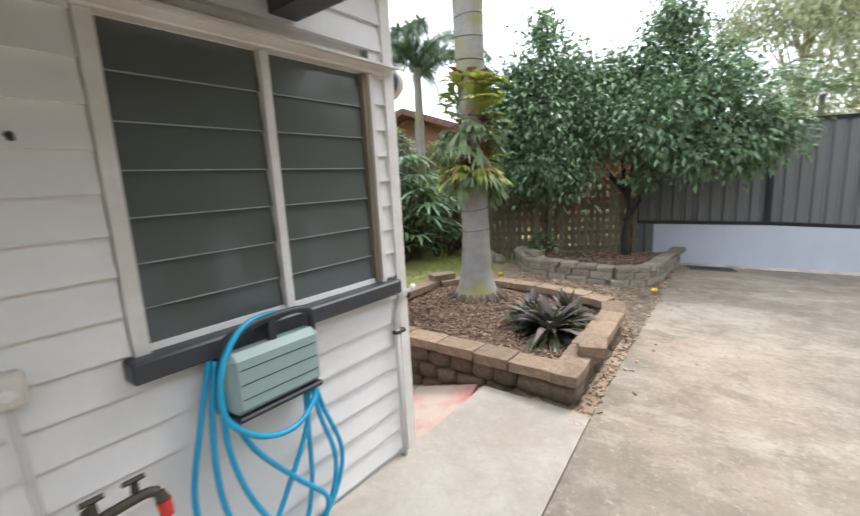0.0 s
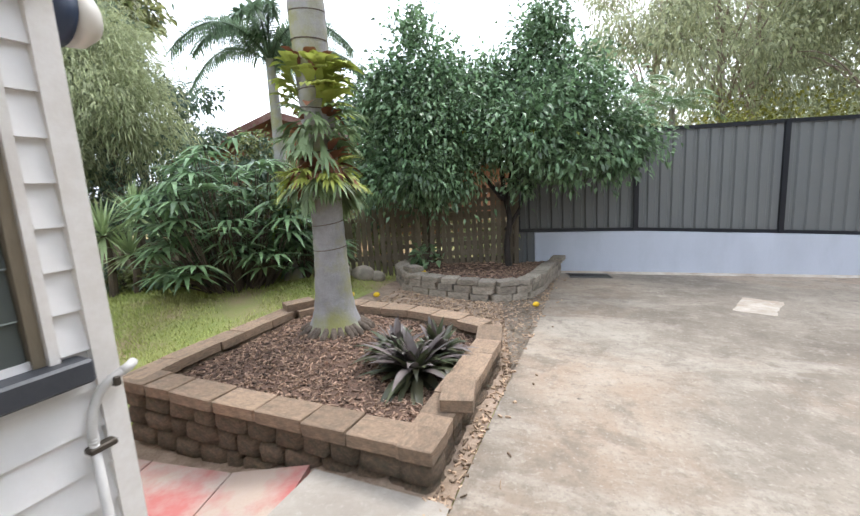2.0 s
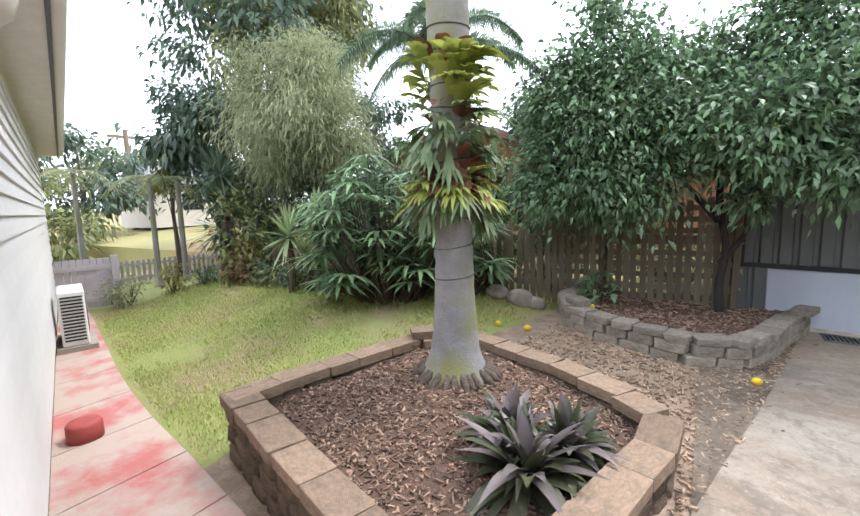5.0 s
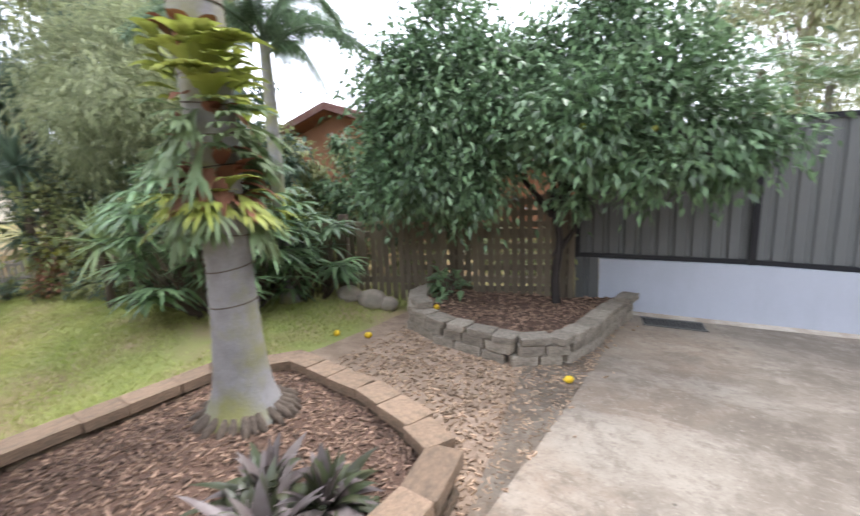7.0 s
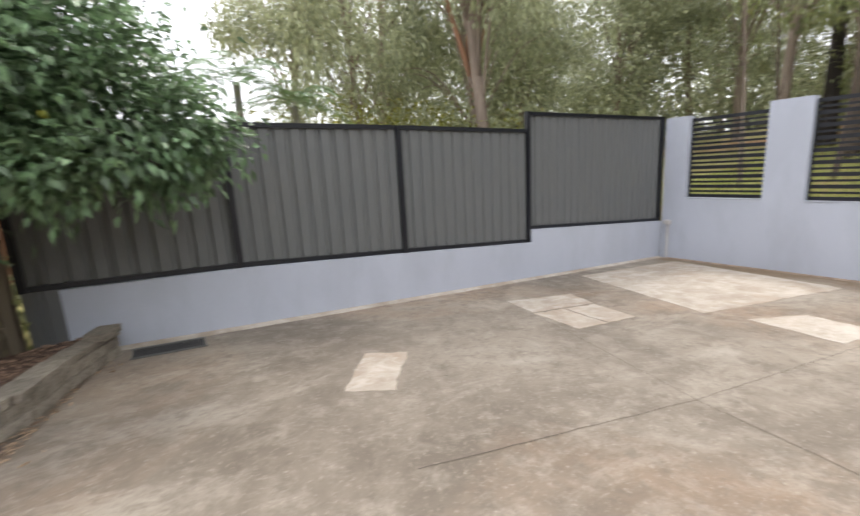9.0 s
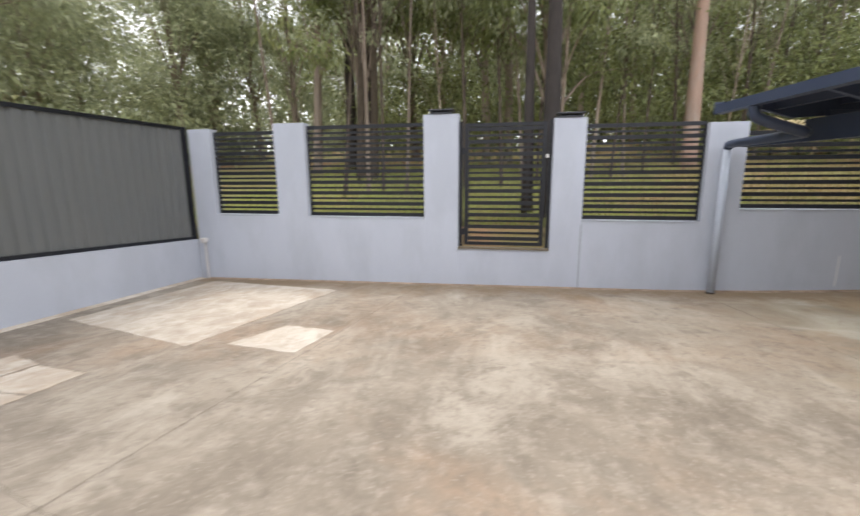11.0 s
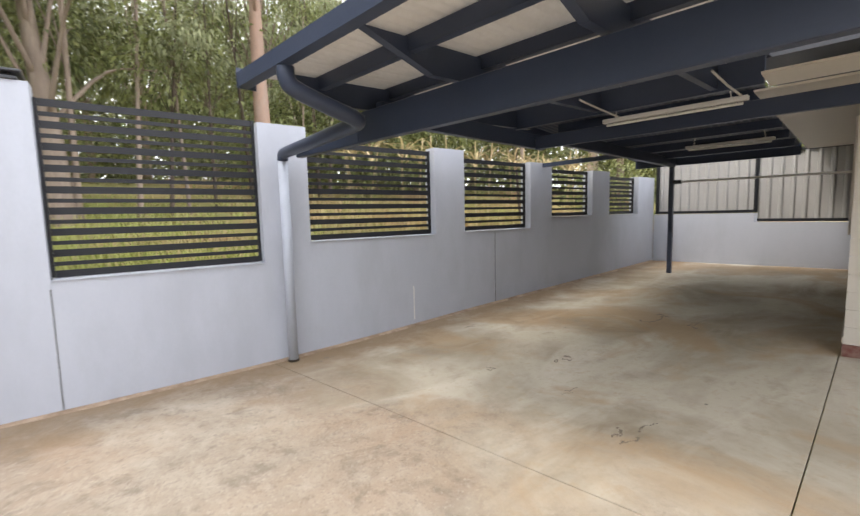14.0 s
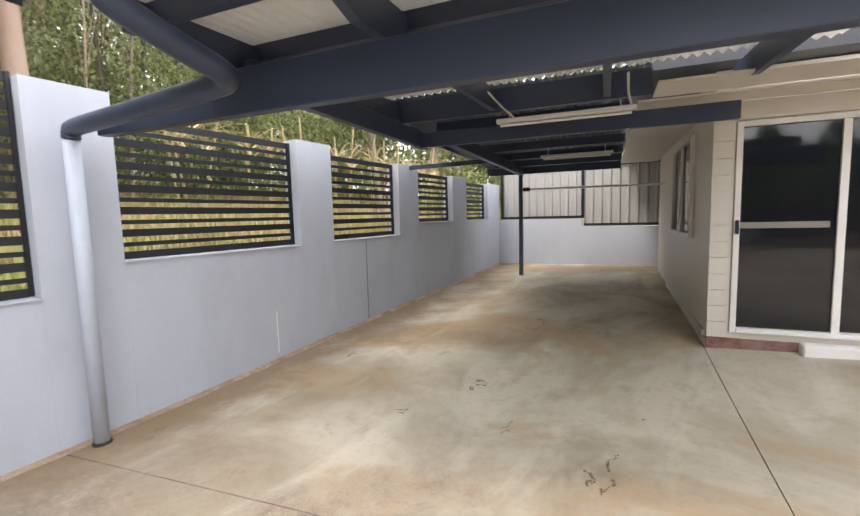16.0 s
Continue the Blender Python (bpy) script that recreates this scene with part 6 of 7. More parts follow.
# air conditioner on the path
ac = empty("air_conditioner", "white outdoor air conditioner unit on the path", "air conditioner", HA @ pose(-6.15, 0.22, path_z(-7.8)))
part("plinth", box(-0.45, 0.45, -0.2, 0.22, 0, 0.07), CONCRETE_PALE, ac)
part("body", box(-0.40, 0.40, -0.14, 0.14, 0.075, 0.78, bevel=0.015), WHITE, ac)
for i in range(14):
    part("vent_slat", box(0.401, 0.408, -0.11, 0.11, 0.14 + i * 0.043, 0.162 + i * 0.043), REELDARK, ac)
part("fan_guard", tube([(0.08, 0.141, 0.43), (0.08, 0.15, 0.43)], 0.25, 24), REELDARK, ac)

# red edge block by the path
o = obj("red_block", tube([(0, 0, 0), (0, 0, 0.12), (0, 0, 0.14), (0, 0, 0.142)], [0.12, 0.118, 0.105, 0.05], 20), REDPAINT, None, "", True)
o.matrix_world = pose(-4.6, 2.5, path_z(-4.6), 0, 0, 15)
tagged(o, "small round red painted footing beside the path", "block")

# side gate between house and lawn
sg = empty("timber_gate", "pale lilac timber gate with cross brace", "gate", pose(-10.42, 3.95, path_z(-10.4) - 0.01, 0, 0, 72))
for i in range(9):
    part("board", box(0.02 + i * 0.1, 0.112 + i * 0.1, 0.0, 0.018, 0.03, 0.96), LILAC, sg)
for z0 in (0.15, 0.75):
    part("rail", box(0.02, 0.92, -0.03, -0.001, z0, z0 + 0.08), LILAC, sg)
part("brace", hexa([(0.05, -0.028, 0.24), (0.13, -0.028, 0.24), (0.13, -0.002, 0.24), (0.05, -0.002, 0.24), (0.80, -0.028, 0.74), (0.88, -0.028, 0.74), (0.88, -0.002, 0.74), (0.80, -0.002, 0.74)]), LILAC, sg)
part("post", box(0.93, 1.04, -0.06, 0.05, 0, 1.0), LILAC, sg)

# ---------------------------------------------------------------- planting along the lawn
def bush(name, c, r, h, n, leaf, material, label, group="shrubs", z=None):
    z = terrain(*c) if z is None else z
    e = empty(name, label, "shrub", pose(*c, z), group)
    p, w = scatter(R, [((0, 0, h * 0.55), (r, r, h * 0.5)), ((r * 0.4, -r * 0.3, h * 0.4), (r * 0.6, r * 0.6, h * 0.4)), ((-r * 0.4, r * 0.2, h * 0.62), (r * 0.55, r * 0.5, h * 0.42))], n, 0.4)
    p[:, 2] = np.abs(p[:, 2])
    part("leaves", leaves(p, w, leaf, leaf * 0.45, 0.15, 0.3, R), material, e, "", True)
    st = bmesh.new()
    for i in range(5):
        a = i * 1.256
        tube([(0, 0, -0.03), (r * 0.3 * math.cos(a), r * 0.3 * math.sin(a), h * 0.4), (r * 0.55 * math.cos(a), r * 0.55 * math.sin(a), h * 0.75)], [0.018, 0.012, 0.005], 5, st)
    part("cane_mass", st, BARK, e)
    return e


def sword_plant(c, top, n, length, label, material=None):
    z = terrain(*c)
    e = empty("yucca", label, "plant", pose(*c, z), "sword-leaved plants")
    part("trunk", tube([(0, 0, -0.03), (0.05, 0, (top - z) * 0.6), (0, 0, top - z)], [0.06, 0.05, 0.04], 8), BARK, e)
    part("leaves", straps(rosette((0, 0, top - z), n, length, 0.05, (-0.7, 1.5), 0.15, 1.5), 4), material or LEAF_YUCCA, e, "", True)


sword_plant((-6.18, 5.83), 1.25, 90, 0.62, "spiky pale green yucca rosette on a short trunk")
sword_plant((-6.1, 6.35), 1.5, 80, 0.6, "spiky pale green yucca rosette behind another")
sword_plant((-5.9, 5.95), 0.95, 60, 0.55, "low spiky green yucca rosette")
for z in (1.3, 1.9, 2.4):
    sword_plant((-9.1 + 0.15 * z, 6.35), z, 90, 0.8, "dark drooping dragon plant by the lawn", LEAF_DARK)
mw = empty("garden_wall", "mossy low timber edge wall behind the lawn", "wall", pose(0, 0, 0), kind="structure")
for i in range(34):
    x = -5.3 - i * 0.115
    y = 7.05 - 0.02 * i + (0.05 if i % 2 else 0)
    part("upright", box(x - 0.055, x + 0.055, y, y + 0.07, terrain(x, y) - 0.05, 1.02 + 0.07 * noise.noise((i * 0.7, 0, 0))), PALING, mw)
bush("shrub", (-8.3, 6.5), 0.7, 1.7, 900, 0.16, LEAF_BUSH, "green leafy shrub at the lawn corner")
bush("shrub", (-8.05, 6.35), 0.3, 1.0, 220, 0.14, LEAF_YELLOW, "yellow and orange croton shrub")
bush("shrub", (-7.9, 6.1), 0.35, 0.55, 320, 0.09, LEAF_BROWN, "dark red low shrub by the lawn")
bush("shrub", (-9.05, 6.0), 0.3, 0.45, 700, 0.05, LEAF_DARK, "small clipped round dark shrub")
bush("shrub", (-9.5, 5.6), 0.3, 0.6, 320, 0.08, LEAF_YELLOW, "small yellow flowering shrub")
bush("shrub", (-9.8, 4.95), 0.4, 0.55, 420, 0.08, LEAF_WISPY, "dry straggly shrub beside the gate")
for i in range(13):
    bush("ground_cover", (-4.9 - i * 0.28, 6.2 + 0.28 * noise.noise((i, 1, 0))), 0.32, 0.32, 240, 0.09, LEAF_BUSH if i % 3 else LEAF_DARK, "low green ground cover plants along the bed", "ground cover")
bush("shrub", (-1.75, 7.2), 0.22, 0.28, 60, 0.2, LEAF_RHAPIS, "small grassy green plant in the bed", z=h2(-1.75, 7.2))
for c, s in (((-2.75, 6.95), 0.2), ((-2.55, 7.0), 0.14), ((-3.1, 6.95), 0.17)):
    bm = bmesh.new()
    bmesh.ops.create_icosphere(bm, subdivisions=2, radius=s)
    for vv in bm.verts:
        vv.co *= 1 + 0.25 * noise.noise(vv.co * 6)
        vv.co.z *= 0.7
    o = obj("garden_rock", bm, BLOCK_GREY, None, "", True)
    o.matrix_world = pose(*c, lawn_z(*c) + s * 0.3)
    tagged(o, "grey garden rock beside the paling fence", "rock", group="garden rocks")


# ---------------------------------------------------------------- trees
def tree(name, c, height, blobs, n, leaf, wide, material, label, trunk_r=0.15, bark=None, lean=(0, 0), category="tree", group="", droop=0.4, z=None, fork=3):
    z = terrain(*c) - 0.05 if z is None else z
    e = empty(name, label, category, pose(*c, z), group)
    bm = bmesh.new()
    tips = [b[0] for b in blobs]
    mid = (lean[0] * 0.5, lean[1] * 0.5, height * 0.45)
    top = (lean[0], lean[1], height * 0.8)
    spine = bend([(0, 0, -0.1), (lean[0] * 0.2 + 0.05, lean[1] * 0.2, height * 0.2), mid, top], 5)
    tube(spine, [trunk_r * (1 - 0.75 * i / (len(spine) - 1)) for i in range(len(spine))], 10, bm)
    for k, t in enumerate(tips):
        zz = max(0.4, min(0.78, t[2] / height * 0.85))
        s = spine[int(zz * (len(spine) - 1))]
        m = Vector(s).lerp(Vector(t), 0.5) + Vector((0, 0, 0.12 * height * 0.5))
        tube(bend([s, m, t], 4), [trunk_r * 0.2 * (1 - 0.1 * i) for i in range(9)], 6, bm)
    part("trunk", bm, bark or BARK_PALE, e, "", True)
    p, w = scatter(R, blobs, n, 0.35, fork + 6)
    w[:, 2] -= droop
    part("crown", leaves(p, w, leaf, wide, 0.12, 0.35, R), material, e, "", True)
    return e


def clumps(h, spread_r, k, seed, low=0.45):
    r2 = random.Random(seed)
    out = []
    for i in range(k):
        a = i * 2.4 + r2.random()
        q = spread_r * (0.25 + 0.75 * r2.random())
        zc = h * (low + (1 - low) * r2.random() * 0.95)
        s = spread_r * r2.uniform(0.28, 0.5)
        out.append(((q * math.cos(a), q * math.sin(a), zc), (s, s, s * r2.uniform(0.55, 0.9))))
    return out


# garden trees west of the lawn
tree("wispy_tree", (-7.6, 7.6), 5.0, [((0, -0.2, 3.3), (1.5, 1.3, 1.0)), ((-0.7, -0.3, 3.9), (1.1, 1.0, 0.8)), ((0.7, 0.0, 2.7), (0.9, 0.9, 0.9)), ((-0.5, -0.2, 2.4), (1.0, 0.9, 0.8)), ((0.2, 0.1, 4.3), (0.8, 0.8, 0.5))],
     30000, 0.16, 0.02, LEAF_WISPY, "grey-green fine-leaved tree at the lawn edge", 0.09, BARK, (0.2, 0.2))
tree("dark_tree", (-12.7, 10.0), 9.5, clumps(9.5, 3.6, 15, 3, 0.25), 12000, 0.26, 0.11, LEAF_DARK, "large dark green leafy tree behind the lawn", 0.28, BARK)
tree("dark_tree", (-11.5, 11.6), 9.0, clumps(9.0, 2.2, 11, 4, 0.35), 8000, 0.26, 0.11, LEAF_BUSH, "tall leafy green tree behind the garden", 0.22, BARK)
tree("dark_tree", (-10.6, 7.6), 4.6, clumps(4.4, 1.7, 12, 5, 0.22), 8000, 0.17, 0.075, LEAF_DARK, "dense dark green tree beside the lawn", 0.15, BARK)
tree("dark_tree", (-8.3, 9.2), 4.6, clumps(4.4, 1.5, 12, 6, 0.25), 8000, 0.15, 0.07, LEAF_DARK, "dense dark green tree behind the hedge wall", 0.14, BARK)
tree("dark_tree", (-5.6, 8.2), 2.5, clumps(2.5, 1.1, 9, 9, 0.25), 5200, 0.12, 0.055, LEAF_DARK, "round dark green tree over the timber wall", 0.1, BARK)
tree("dark_tree", (-4.0, 8.8), 2.4, clumps(2.4, 0.6, 11, 10, 0.25), 4500, 0.11, 0.05, LEAF_CITRUS, "leafy green tree behind the paling fence", 0.1, BARK)
tree("yellow_tree", (-11.8, 6.9), 3.7, clumps(3.6, 0.8, 7, 7, 0.45), 2200, 0.13, 0.06, LEAF_YELLOW, "yellow-green leafy tree beyond the lawn", 0.08, BARK)
for c, h in (((-11.0, 6.05), 2.4), ((-10.8, 6.55), 2.3), ((-13.2, 5.4), 2.6)):
    e = empty("palm_tree", "small slender garden palm beyond the lawn", "palm", pose(*c, terrain(*c)), "far palms")
    part("trunk", tube([(0, 0, -0.05), (0, 0, 0.1), (0.03, 0, h)], [0.14, 0.07, 0.05], 8), TRUNK_PALM, e)
    lf = []
    for i in range(9):
        rb, o = frond((0, 0, h), i * 0.7, 0.5, 1.0, 0.3, 18, 0.9)
        lf += o
    part("crown", straps(lf, 2), LEAF_WISPY, e)
ffl = empty("far_fence", "pale low picket fence beyond the lawn", "fence", pose(0, 0, 0), "", "structure")
for i in range(40):
    x, y = -12.9 + i * 0.03, 4.6 + i * 0.11
    part("picket", box(x - 0.012, x + 0.012, y - 0.035, y + 0.035, terrain(x, y), 0.55), LILAC, ffl)
for z0 in (0.1, 0.42):
    part("rail", hexa([(-12.93, 4.5, z0), (-11.7, 9.0, z0), (-11.66, 9.0, z0), (-12.89, 4.5, z0), (-12.93, 4.5, z0 + 0.06), (-11.7, 9.0, z0 + 0.06), (-11.66, 9.0, z0 + 0.06), (-12.89, 4.5, z0 + 0.06)]), LILAC, ffl)
pl = empty("power_pole", "grey timber power pole with cross arm", "pole", pose(-28.2, 12.9, terrain(-28.2, 12.9)))
part("pole", tube([(0, 0, 0), (0, 0, 5.6)], [0.16, 0.12], 10), PALING, pl)
part("crossarm", box(-0.06, 0.06, -0.9, 0.9, 5.1, 5.25), PALING, pl)
fh = empty("far_house", "pale distant house beyond the fence", "house", pose(-27, 15.5, terrain(-27, 15.5)))
part("wall", box(-2, 2, -3, 3, 0, 2.3), CREAM, fh)
part("roof", hexa([(-2.4, -3.4, 2.3), (2.4, -3.4, 2.3), (2.4, 3.4, 2.3), (-2.4, 3.4, 2.3), (-0.1, -2.5, 3.4), (0.1, -2.5, 3.4), (0.1, 2.5, 3.4), (-0.1, 2.5, 3.4)]), SHEET, fh)
part("window", box(2.002, 2.03, -1.5, -0.4, 0.9, 1.8), DOORGLASS, fh)
for i, (c, h) in enumerate((((-21.6, 6.0), 5.0), ((-25, 9.5), 5.2), ((-30, 14), 6.0), ((-34, 20), 6.5), ((-24, 3.5), 5.5), ((-38, 9), 7.0), ((-20, 17), 6.0))):
    tree("far_tree", c, h, clumps(h, 2.4, 9, 40 + i, 0.3), 2400, 0.34, 0.15, LEAF_DARK if i % 2 else LEAF_BUSH, "distant green leafy tree beyond the lawn", 0.16, BARK, group="distant trees")

tree("dark_tree", (-5.0, 9.1), 2.2, clumps(2.2, 1.0, 11, 11, 0.25), 5500, 0.12, 0.055, LEAF_BUSH, "leafy tree behind the slim palm", 0.1, BARK)
tree("dark_tree", (-2.7, 9.1), 3.3, clumps(3.3, 0.95, 12, 12, 0.25), 6500, 0.11, 0.05, LEAF_DARK, "low leafy tree behind the fence", 0.09, BARK)
for x, h in ((-4.4, 1.2), (-3.6, 1.35), (-2.8, 1.3), (-2.05, 1.5), (-1.2, 1.1), (-0.6, 0.9)):
    bush("shrub", (x, 8.55 + 0.2 * math.sin(x * 5)), 0.55, h, 900, 0.11, LEAF_DARK if int(x * 10) % 2 else LEAF_BUSH, "dark leafy shrub behind the paling fence", "hedge shrubs")
for x, h in ((-6.3, 2.0), (-7.1, 2.3), (-7.9, 2.5), (-8.7, 2.4), (-9.5, 2.2)):
    bush("shrub", (x, 7.75 + 0.15 * math.sin(x * 3)), 0.7, h, 1500, 0.12, LEAF_DARK, "tall dark leafy shrub behind the timber edge wall", "hedge shrubs")
# neighbour's brick house behind the fence
nb = empty("brick_house", "orange brick house with terracotta tiled roof", "house", pose(-0.9, 0, -0.4))
bm = box(-7.7, -2.6, 11.6, 11.75, 0.2, 3.1)
box(-7.7, -7.55, 11.751, 19, 0.2, 3.1, bm)
box(-2.6, 1.2, 11.9, 12.05, 0.2, 2.6, bm)
part("wall", bm, BRICK, nb)
for k in range(12):
    t0, t1 = k / 12, (k + 1) / 12 + 0.02
    for sx, xe in ((-1, -8.3), (1, -2.0)):
        xa, xb = xe + (-5.15 - xe) * t0, xe + (-5.15 - xe) * t1
        za, zb2 = 3.05 + 1.1 * t0, 3.05 + 1.1 * t1
        bmr = bmesh.new()
        hexa([(xa, 11.2, za), (xb, 11.2, zb2), (xb, 19.5, zb2), (xa, 19.5, za), (xa, 11.2, za + 0.07), (xb, 11.2, zb2 + 0.03), (xb, 19.5, zb2 + 0.03), (xa, 19.5, za + 0.07)], bmr)
        part("roof_course", bmr, TILE, nb)
for xe in (-8.3, -2.0):
    part("barge_board", hexa([(xe, 11.14, 2.95), (-5.15, 11.14, 4.05), (-5.15, 11.19, 4.05), (xe, 11.19, 2.95), (xe, 11.14, 3.12), (-5.15, 11.14, 4.22), (-5.15, 11.19, 4.22), (xe, 11.19, 3.12)]), REDBASE, nb)
bmg = bmesh.new()
gv = [bmg.verts.new(q) for q in ((-7.7, 11.65, 3.1), (-2.6, 11.65, 3.1), (-5.15, 11.65, 3.95))]
bmg.faces.new(gv)
part("gable", bmg, BRICK, nb)
part("window", box(-6.4, -5.0, 11.57, 11.599, 1.2, 2.3), DOORGLASS, nb)
part("roof", hexa([(-2.5, 11.5, 2.6), (1.5, 11.5, 2.6), (1.5, 16, 3.6), (-2.5, 16, 3.6), (-2.5, 11.5, 2.7), (1.5, 11.5, 2.7), (1.5, 16, 3.7), (-2.5, 16, 3.7)]), TILE, nb)

# ---------------------------------------------------------------- gum forest behind the walls
proto = []
for k, (h, sr, m) in enumerate(((11, 3.2, LEAF_GUM), (13, 3.4, LEAF_BUSH), (9, 2.6, LEAF_GUM), (12, 3.0, LEAF_BUSH), (7.5, 2.6, LEAF_BUSH))):
    far = (14 + 4 * k, 16 + 3 * (k % 2))
    proto.append((h, tree("gum_tree", far, h, clumps(h, sr, 15, 60 + k, 0.36), 9000, 0.17, 0.06, m, "tall gum tree with thin leafy crown behind the wall", 0.17 + 0.02 * k, BARK_PALE, (0.4 * math.sin(k), 0.3), group="forest trees", droop=0.7)))
for c, h, tr in (((11.75, 1.33), 13, 0.125), ((11.68, 0.90), 14, 0.2), ((19.0, 7.8), 12, 0.26), ((19.0, 7.0), 12, 0.17)):
    tree("gum_tree", c, h, clumps(h, 3.0, 9, int(h * 7), 0.66), 5000, 0.17, 0.06, LEAF_BUSH, "tall dark-barked gum tree behind the gate", tr, BARK_DARK, (0.15, 0.1), group="forest trees", droop=0.7)
tree("gum_tree", (16.6, -3.35), 15, clumps(15, 3.0, 11, 77, 0.6), 6000, 0.17, 0.06, LEAF_GUM, "pink-barked straight gum tree behind the screens", 0.235, BARK_PINK, (0.1, 0.1), group="forest trees", droop=0.7)
for k in range(26):
    c = (12.6 + 6.5 * ((k * 0.618) % 1.0), -9.5 + 17.5 * ((k * 0.382 + 0.07) % 1.0))
    h = 6.0 + 5.0 * ((k * 0.73) % 1.0)
    tree("sapling", c, h, clumps(h, 1.3, 5, 300 + k, 0.5), 700, 0.15, 0.055, LEAF_GUM if k % 3 else LEAF_BUSH, "slender pale sapling with sparse leaves behind the wall", 0.04 + 0.035 * ((k * 0.29) % 1.0), BARK_PALE if k % 2 else BARK, (0.7 * math.sin(k * 2.1), 0.5 * math.cos(k)), group="saplings", droop=0.5)
tree("gum_tree", (9.0, 11.4), 8, clumps(8, 1.5, 5, 93, 0.75), 1500, 0.17, 0.06, LEAF_GUM, "leaning rusty-barked gum trunk behind the steel fence", 0.16, BARK_RUST, (-1.9, 0.3), group="forest trees", droop=0.7)
tree("gum_tree", (8.1, 11.1), 12, clumps(12, 3.0, 13, 91, 0.5), 8000, 0.17, 0.06, LEAF_GUM, "pale-barked leaning gum tree behind the steel fence", 0.21, BARK_PALE, (-0.8, 0.2), group="forest trees", droop=0.7)
for c, tr in (((16.5, 6.55), 0.2), ((16.5, 6.12), 0.17)):
    tree("gum_tree", c, 12, clumps(12, 2.8, 12, int(tr * 500), 0.5), 7000, 0.17, 0.06, LEAF_BUSH, "dark-trunked gum tree behind the wall corner", tr, BARK, (0.3, -0.2), group="forest trees", droop=0.7)
for c, h in (((2.35, 10.6), 3.85), ((3.35, 10.9), 3.55), ((1.19, 10.8), 3.6)):
    e = empty("palm_tree", "bright green bushy palm behind the steel fence", "palm", pose(*c, terrain(*c)), "fence palms")
    top = h - 0.5 - terrain(*c)
    part("trunk", tube([(0, 0, -0.05), (0, 0, 0.1), (0.03, 0, top)], [0.14, 0.08, 0.06], 8), TRUNK_PALM, e)
    lf = []
    for i in range(16):
        rb, o = frond((0, 0, top), i * 0.393, 0.35 + 0.8 * (i % 4) / 4, 1.25, 0.34, 22, 0.6)
        lf += o
    part("crown", straps(lf, 2), LEAF_RHAPIS, e)
rf = random.Random(17)
SPOTS = [(9.15, 12.75, 0), (19.6, 2.6, 1), (19.7, 1.85, 1), (17.2, 6.7, 3), (21.1, -4.8, 3), (21.5, 5.8, 2), (17.5, 8.6, 1), (6.6, 14.9, 0), (5.2, 18.0, 2), (15.6, 0.6, 4)]
for i in range(46):
    a = radians(-100 + 185 * (i + rf.random()) / 46)
    q = rf.uniform(15, 34)
    SPOTS.append((6 + q * math.cos(a), -1 + q * math.sin(a) * 0.95, rf.randrange(5)))
for x, y, k in SPOTS:
    if x < 13.2 and -13 < y < 11.3:
        continue
    # North of y 9 only the gum crowns, whose colour is lightened for haze.
    h, src = proto[(k // 2) * 2 % 4 if y > 9 else k]
    s = rf.uniform(0.85, 1.2)
    copy_thing(src, pose(x, y, terrain(x, y) - 0.1, rf.uniform(-3, 3), rf.uniform(-3, 3), rf.uniform(0, 360)))
# dense low growth, one uncountable mass
blobs = []
for i in range(260):
    a = radians(-105 + 200 * rf.random())
    q = rf.uniform(11.5, 30)
    x, y = 5 + q * math.cos(a), 0 + q * math.sin(a)
    if x < 18.0 and -13.5 < y < 10.6:
        continue
    s = rf.uniform(0.8, 1.9)
    blobs.append(((x, y, terrain(x, y) + s * 0.7 + rf.uniform(0, 4.2) * rf.random()), (s * 1.2, s * 1.2, s)))
# Northern growth gets paler leaves, with haze put into their colour.
north = [q for q in blobs if q[0][1] > 8]
east = [q for q in blobs if q[0][1] <= 8]
for some, material, text in ((north, LEAF_GUM, "haze-paled olive bush undergrowth behind the steel fence"), (east, LEAF_BUSH, "dense green bush undergrowth behind the walls")):
    p, w = scatter(R, some, int(120000 * len(some) / len(blobs)), 0.3, 8)
    tagged(obj("forest_undergrowth", leaves(p, w, 0.17, 0.075, 0.12, 0.4, R), material, None, "", True), text, "undergrowth", kind="stuff")
blobs = [((3.0 + 0.9 * i, 11.2 + rf.random(), 1.6 + rf.random() * 0.8), (0.9, 0.8, 1.1)) for i in range(8)]
p, w = scatter(R, blobs, 7000, 0.3, 8)
tagged(obj("forest_hedge", leaves(p, w, 0.15, 0.06, 0.12, 0.4, R), LEAF_YELLOW, None, "", True), "yellow-green bushes behind the steel fence", "undergrowth", kind="stuff")
blobs = []
for i in range(70):
    x, y = rf.uniform(17, 22), rf.uniform(-16, -3.5)
    s = rf.uniform(0.8, 1.6)
    blobs.append(((x, y, terrain(x, y) + rf.uniform(0.6, 4.0)), (s * 1.2, s * 1.3, s)))
p, w = scatter(R, blobs, 30000, 0.3, 8)
tagged(obj("forest_thicket", leaves(p, w, 0.17, 0.07, 0.12, 0.4, R), LEAF_BUSH, None, "", True), "leafy thicket behind the slatted screens", "undergrowth", kind="stuff")
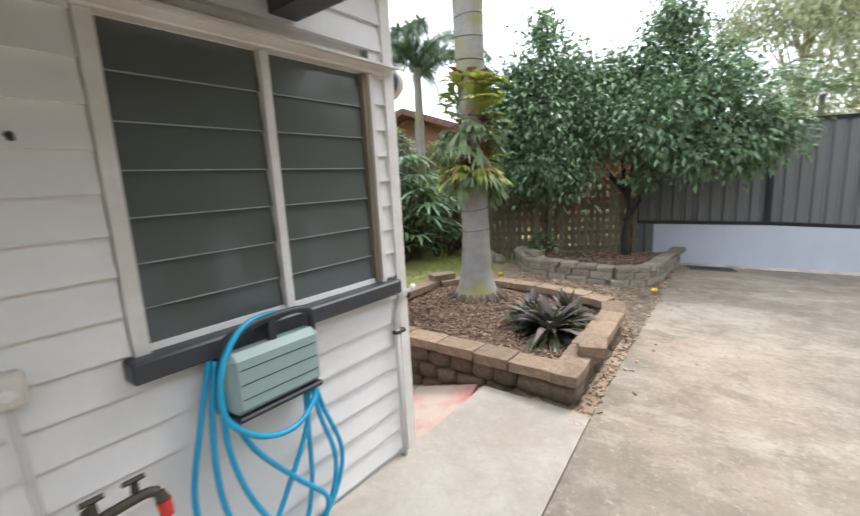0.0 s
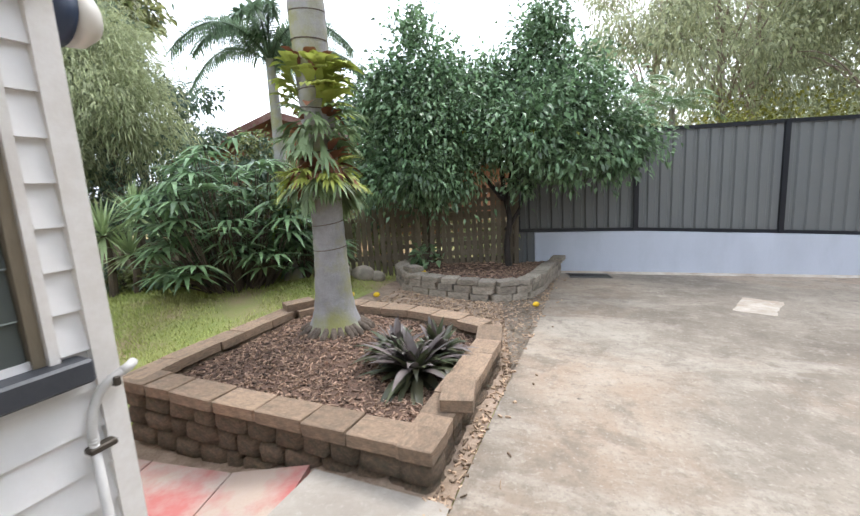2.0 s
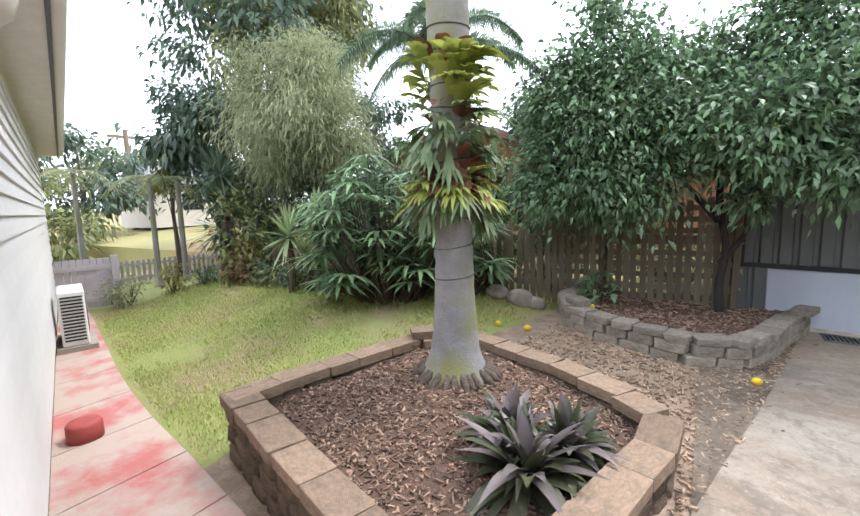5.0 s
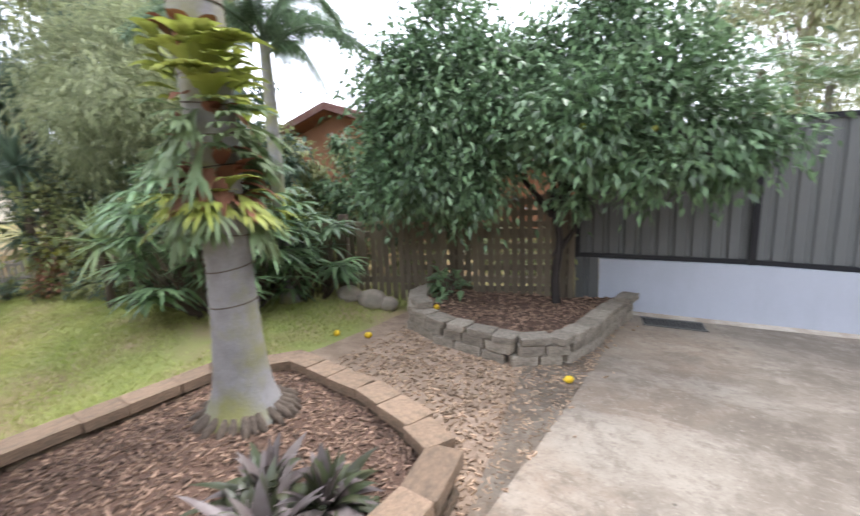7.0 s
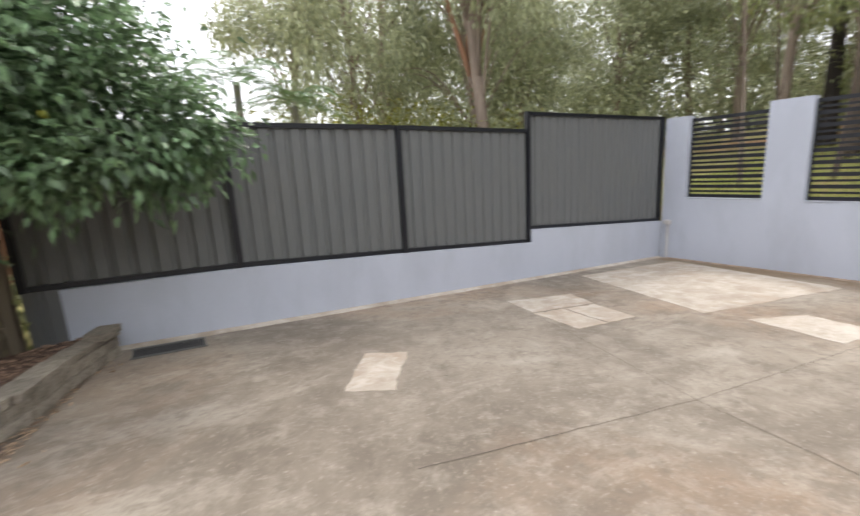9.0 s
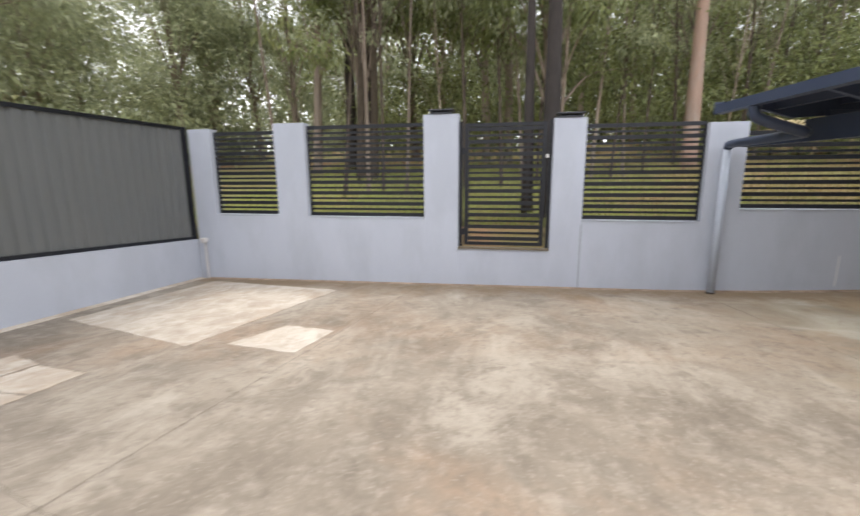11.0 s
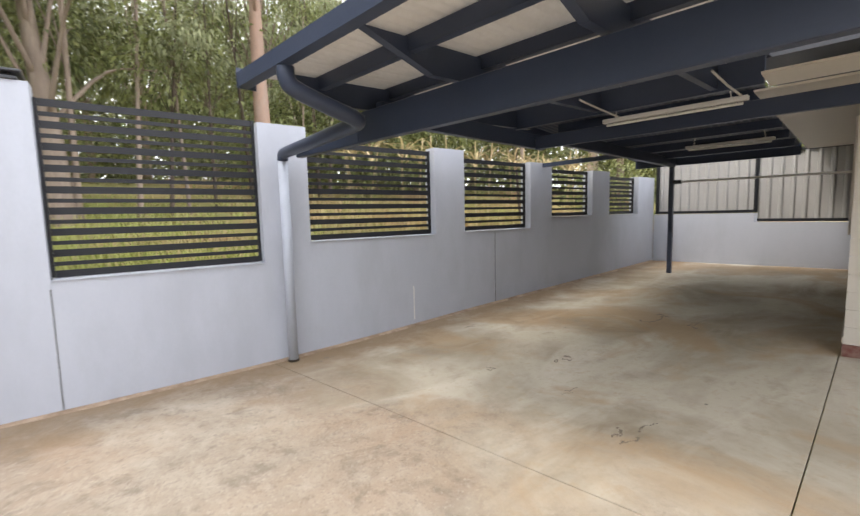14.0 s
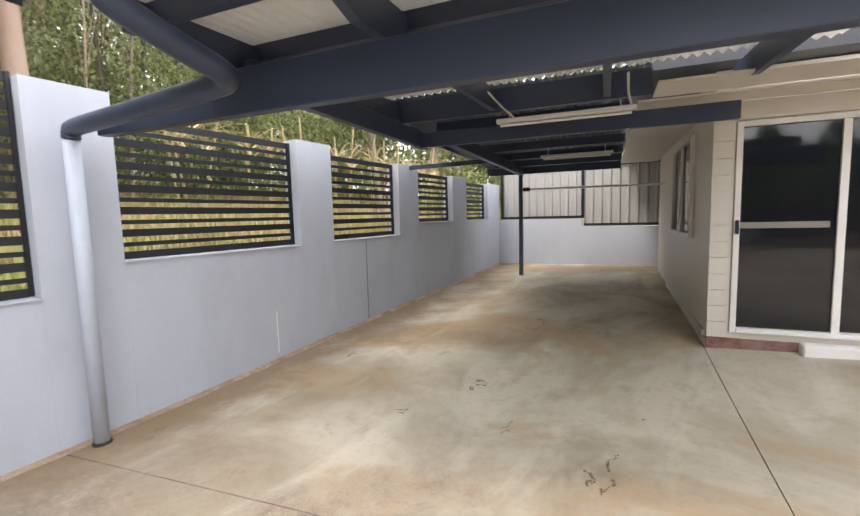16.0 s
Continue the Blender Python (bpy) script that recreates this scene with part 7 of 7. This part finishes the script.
# far woods closing the view
blobs = []
for i in range(330):
    a = radians(-110 + 215 * rf.random())
    q = rf.uniform(24, 36)
    x, y = 5 + q * math.cos(a), q * math.sin(a)
    s = rf.uniform(1.6, 3.0)
    if y > 9 and x < 9:
        continue
    blobs.append(((x, y, terrain(x, y) + (6.5 if y < 9 else 3.0) * rf.random() ** 1.2), (s * 1.25, s * 1.25, s)))
p, w = scatter(R, blobs, 90000, 0.2, 8)
# Haze over the northern woods is put into the paler leaf colour.
for sel, material, text in ((p[:, 1] > 10, LEAF_GUM, "haze-paled olive distant woods"), (p[:, 1] <= 10, LEAF_BUSH, "deep green distant woods")):
    tagged(obj("far_woods", leaves(p[sel], w[sel], 0.42, 0.2, 0.12, 0.4, R), material, None, "", True), text + " closing the view", "woods", kind="stuff")
# dry stalks leaning over the screens
for k in range(16):
    y = -3.0 - 6.5 * ((k * 0.618) % 1.0)
    x = 11.15 + 0.7 * ((k * 0.37) % 1.0)
    it = straps([((0, 0, 1.25 + 0.06 * (b % 4)), (math.cos(b * 1.7 + k) * 0.8, math.sin(b * 1.7 + k), 0.9), 0.6 + 0.4 * R.random(), 0.04, 0.55) for b in range(12)], 4)
    e = empty("dry_stalks", "dry straw-coloured cane stalks behind the slatted screen", "plant", pose(x, y, terrain(x, y) - 0.02), "dry stalks")
    part("cane", tube(bend([(0, 0, 0), (0.03, 0.02, 0.6), (0.1 * math.sin(k), 0.2 * math.cos(k * 2), 1.55 + 0.5 * ((k * 0.7) % 1))]), 0.012, 5), STRAW, e)
    part("leaves", it, STRAW, e)
# tall dry grass just behind the east wall
n = 30000
gx0, gy0 = 11.0 + 9 * R.random(n) ** 1.5, -12 + 21 * R.random(n)
gz = np.array([terrain(a, b) for a, b in zip(gx0, gy0)])
an, hh = R.random(n) * 6.283, 0.08 + 0.2 * R.random(n)
ca, sa = np.cos(an) * 0.012, np.sin(an) * 0.012
v = np.stack([np.stack([gx0 - ca, gy0 - sa, gz], 1), np.stack([gx0 + ca, gy0 + sa, gz], 1), np.stack([gx0 + sa * 9, gy0 - ca * 9, gz + hh], 1)], 1).reshape(-1, 3)
v = v.reshape(-1, 3, 3)
for dry, material, text in ((True, DRYGRASS, "dry brown rough grass behind the carport wall"), (False, BLADE, "green rough grass behind the east wall")):
    sel = v[(gy0 < -1.5 + 1.5 * np.sin(gx0 * 3)) == dry]
    tagged(obj("tall_grass", (sel.reshape(-1, 3).tolist(), [], (np.arange(len(sel))[:, None] * 3 + [0, 1, 2]).tolist()), material), text, "grass", kind="stuff")
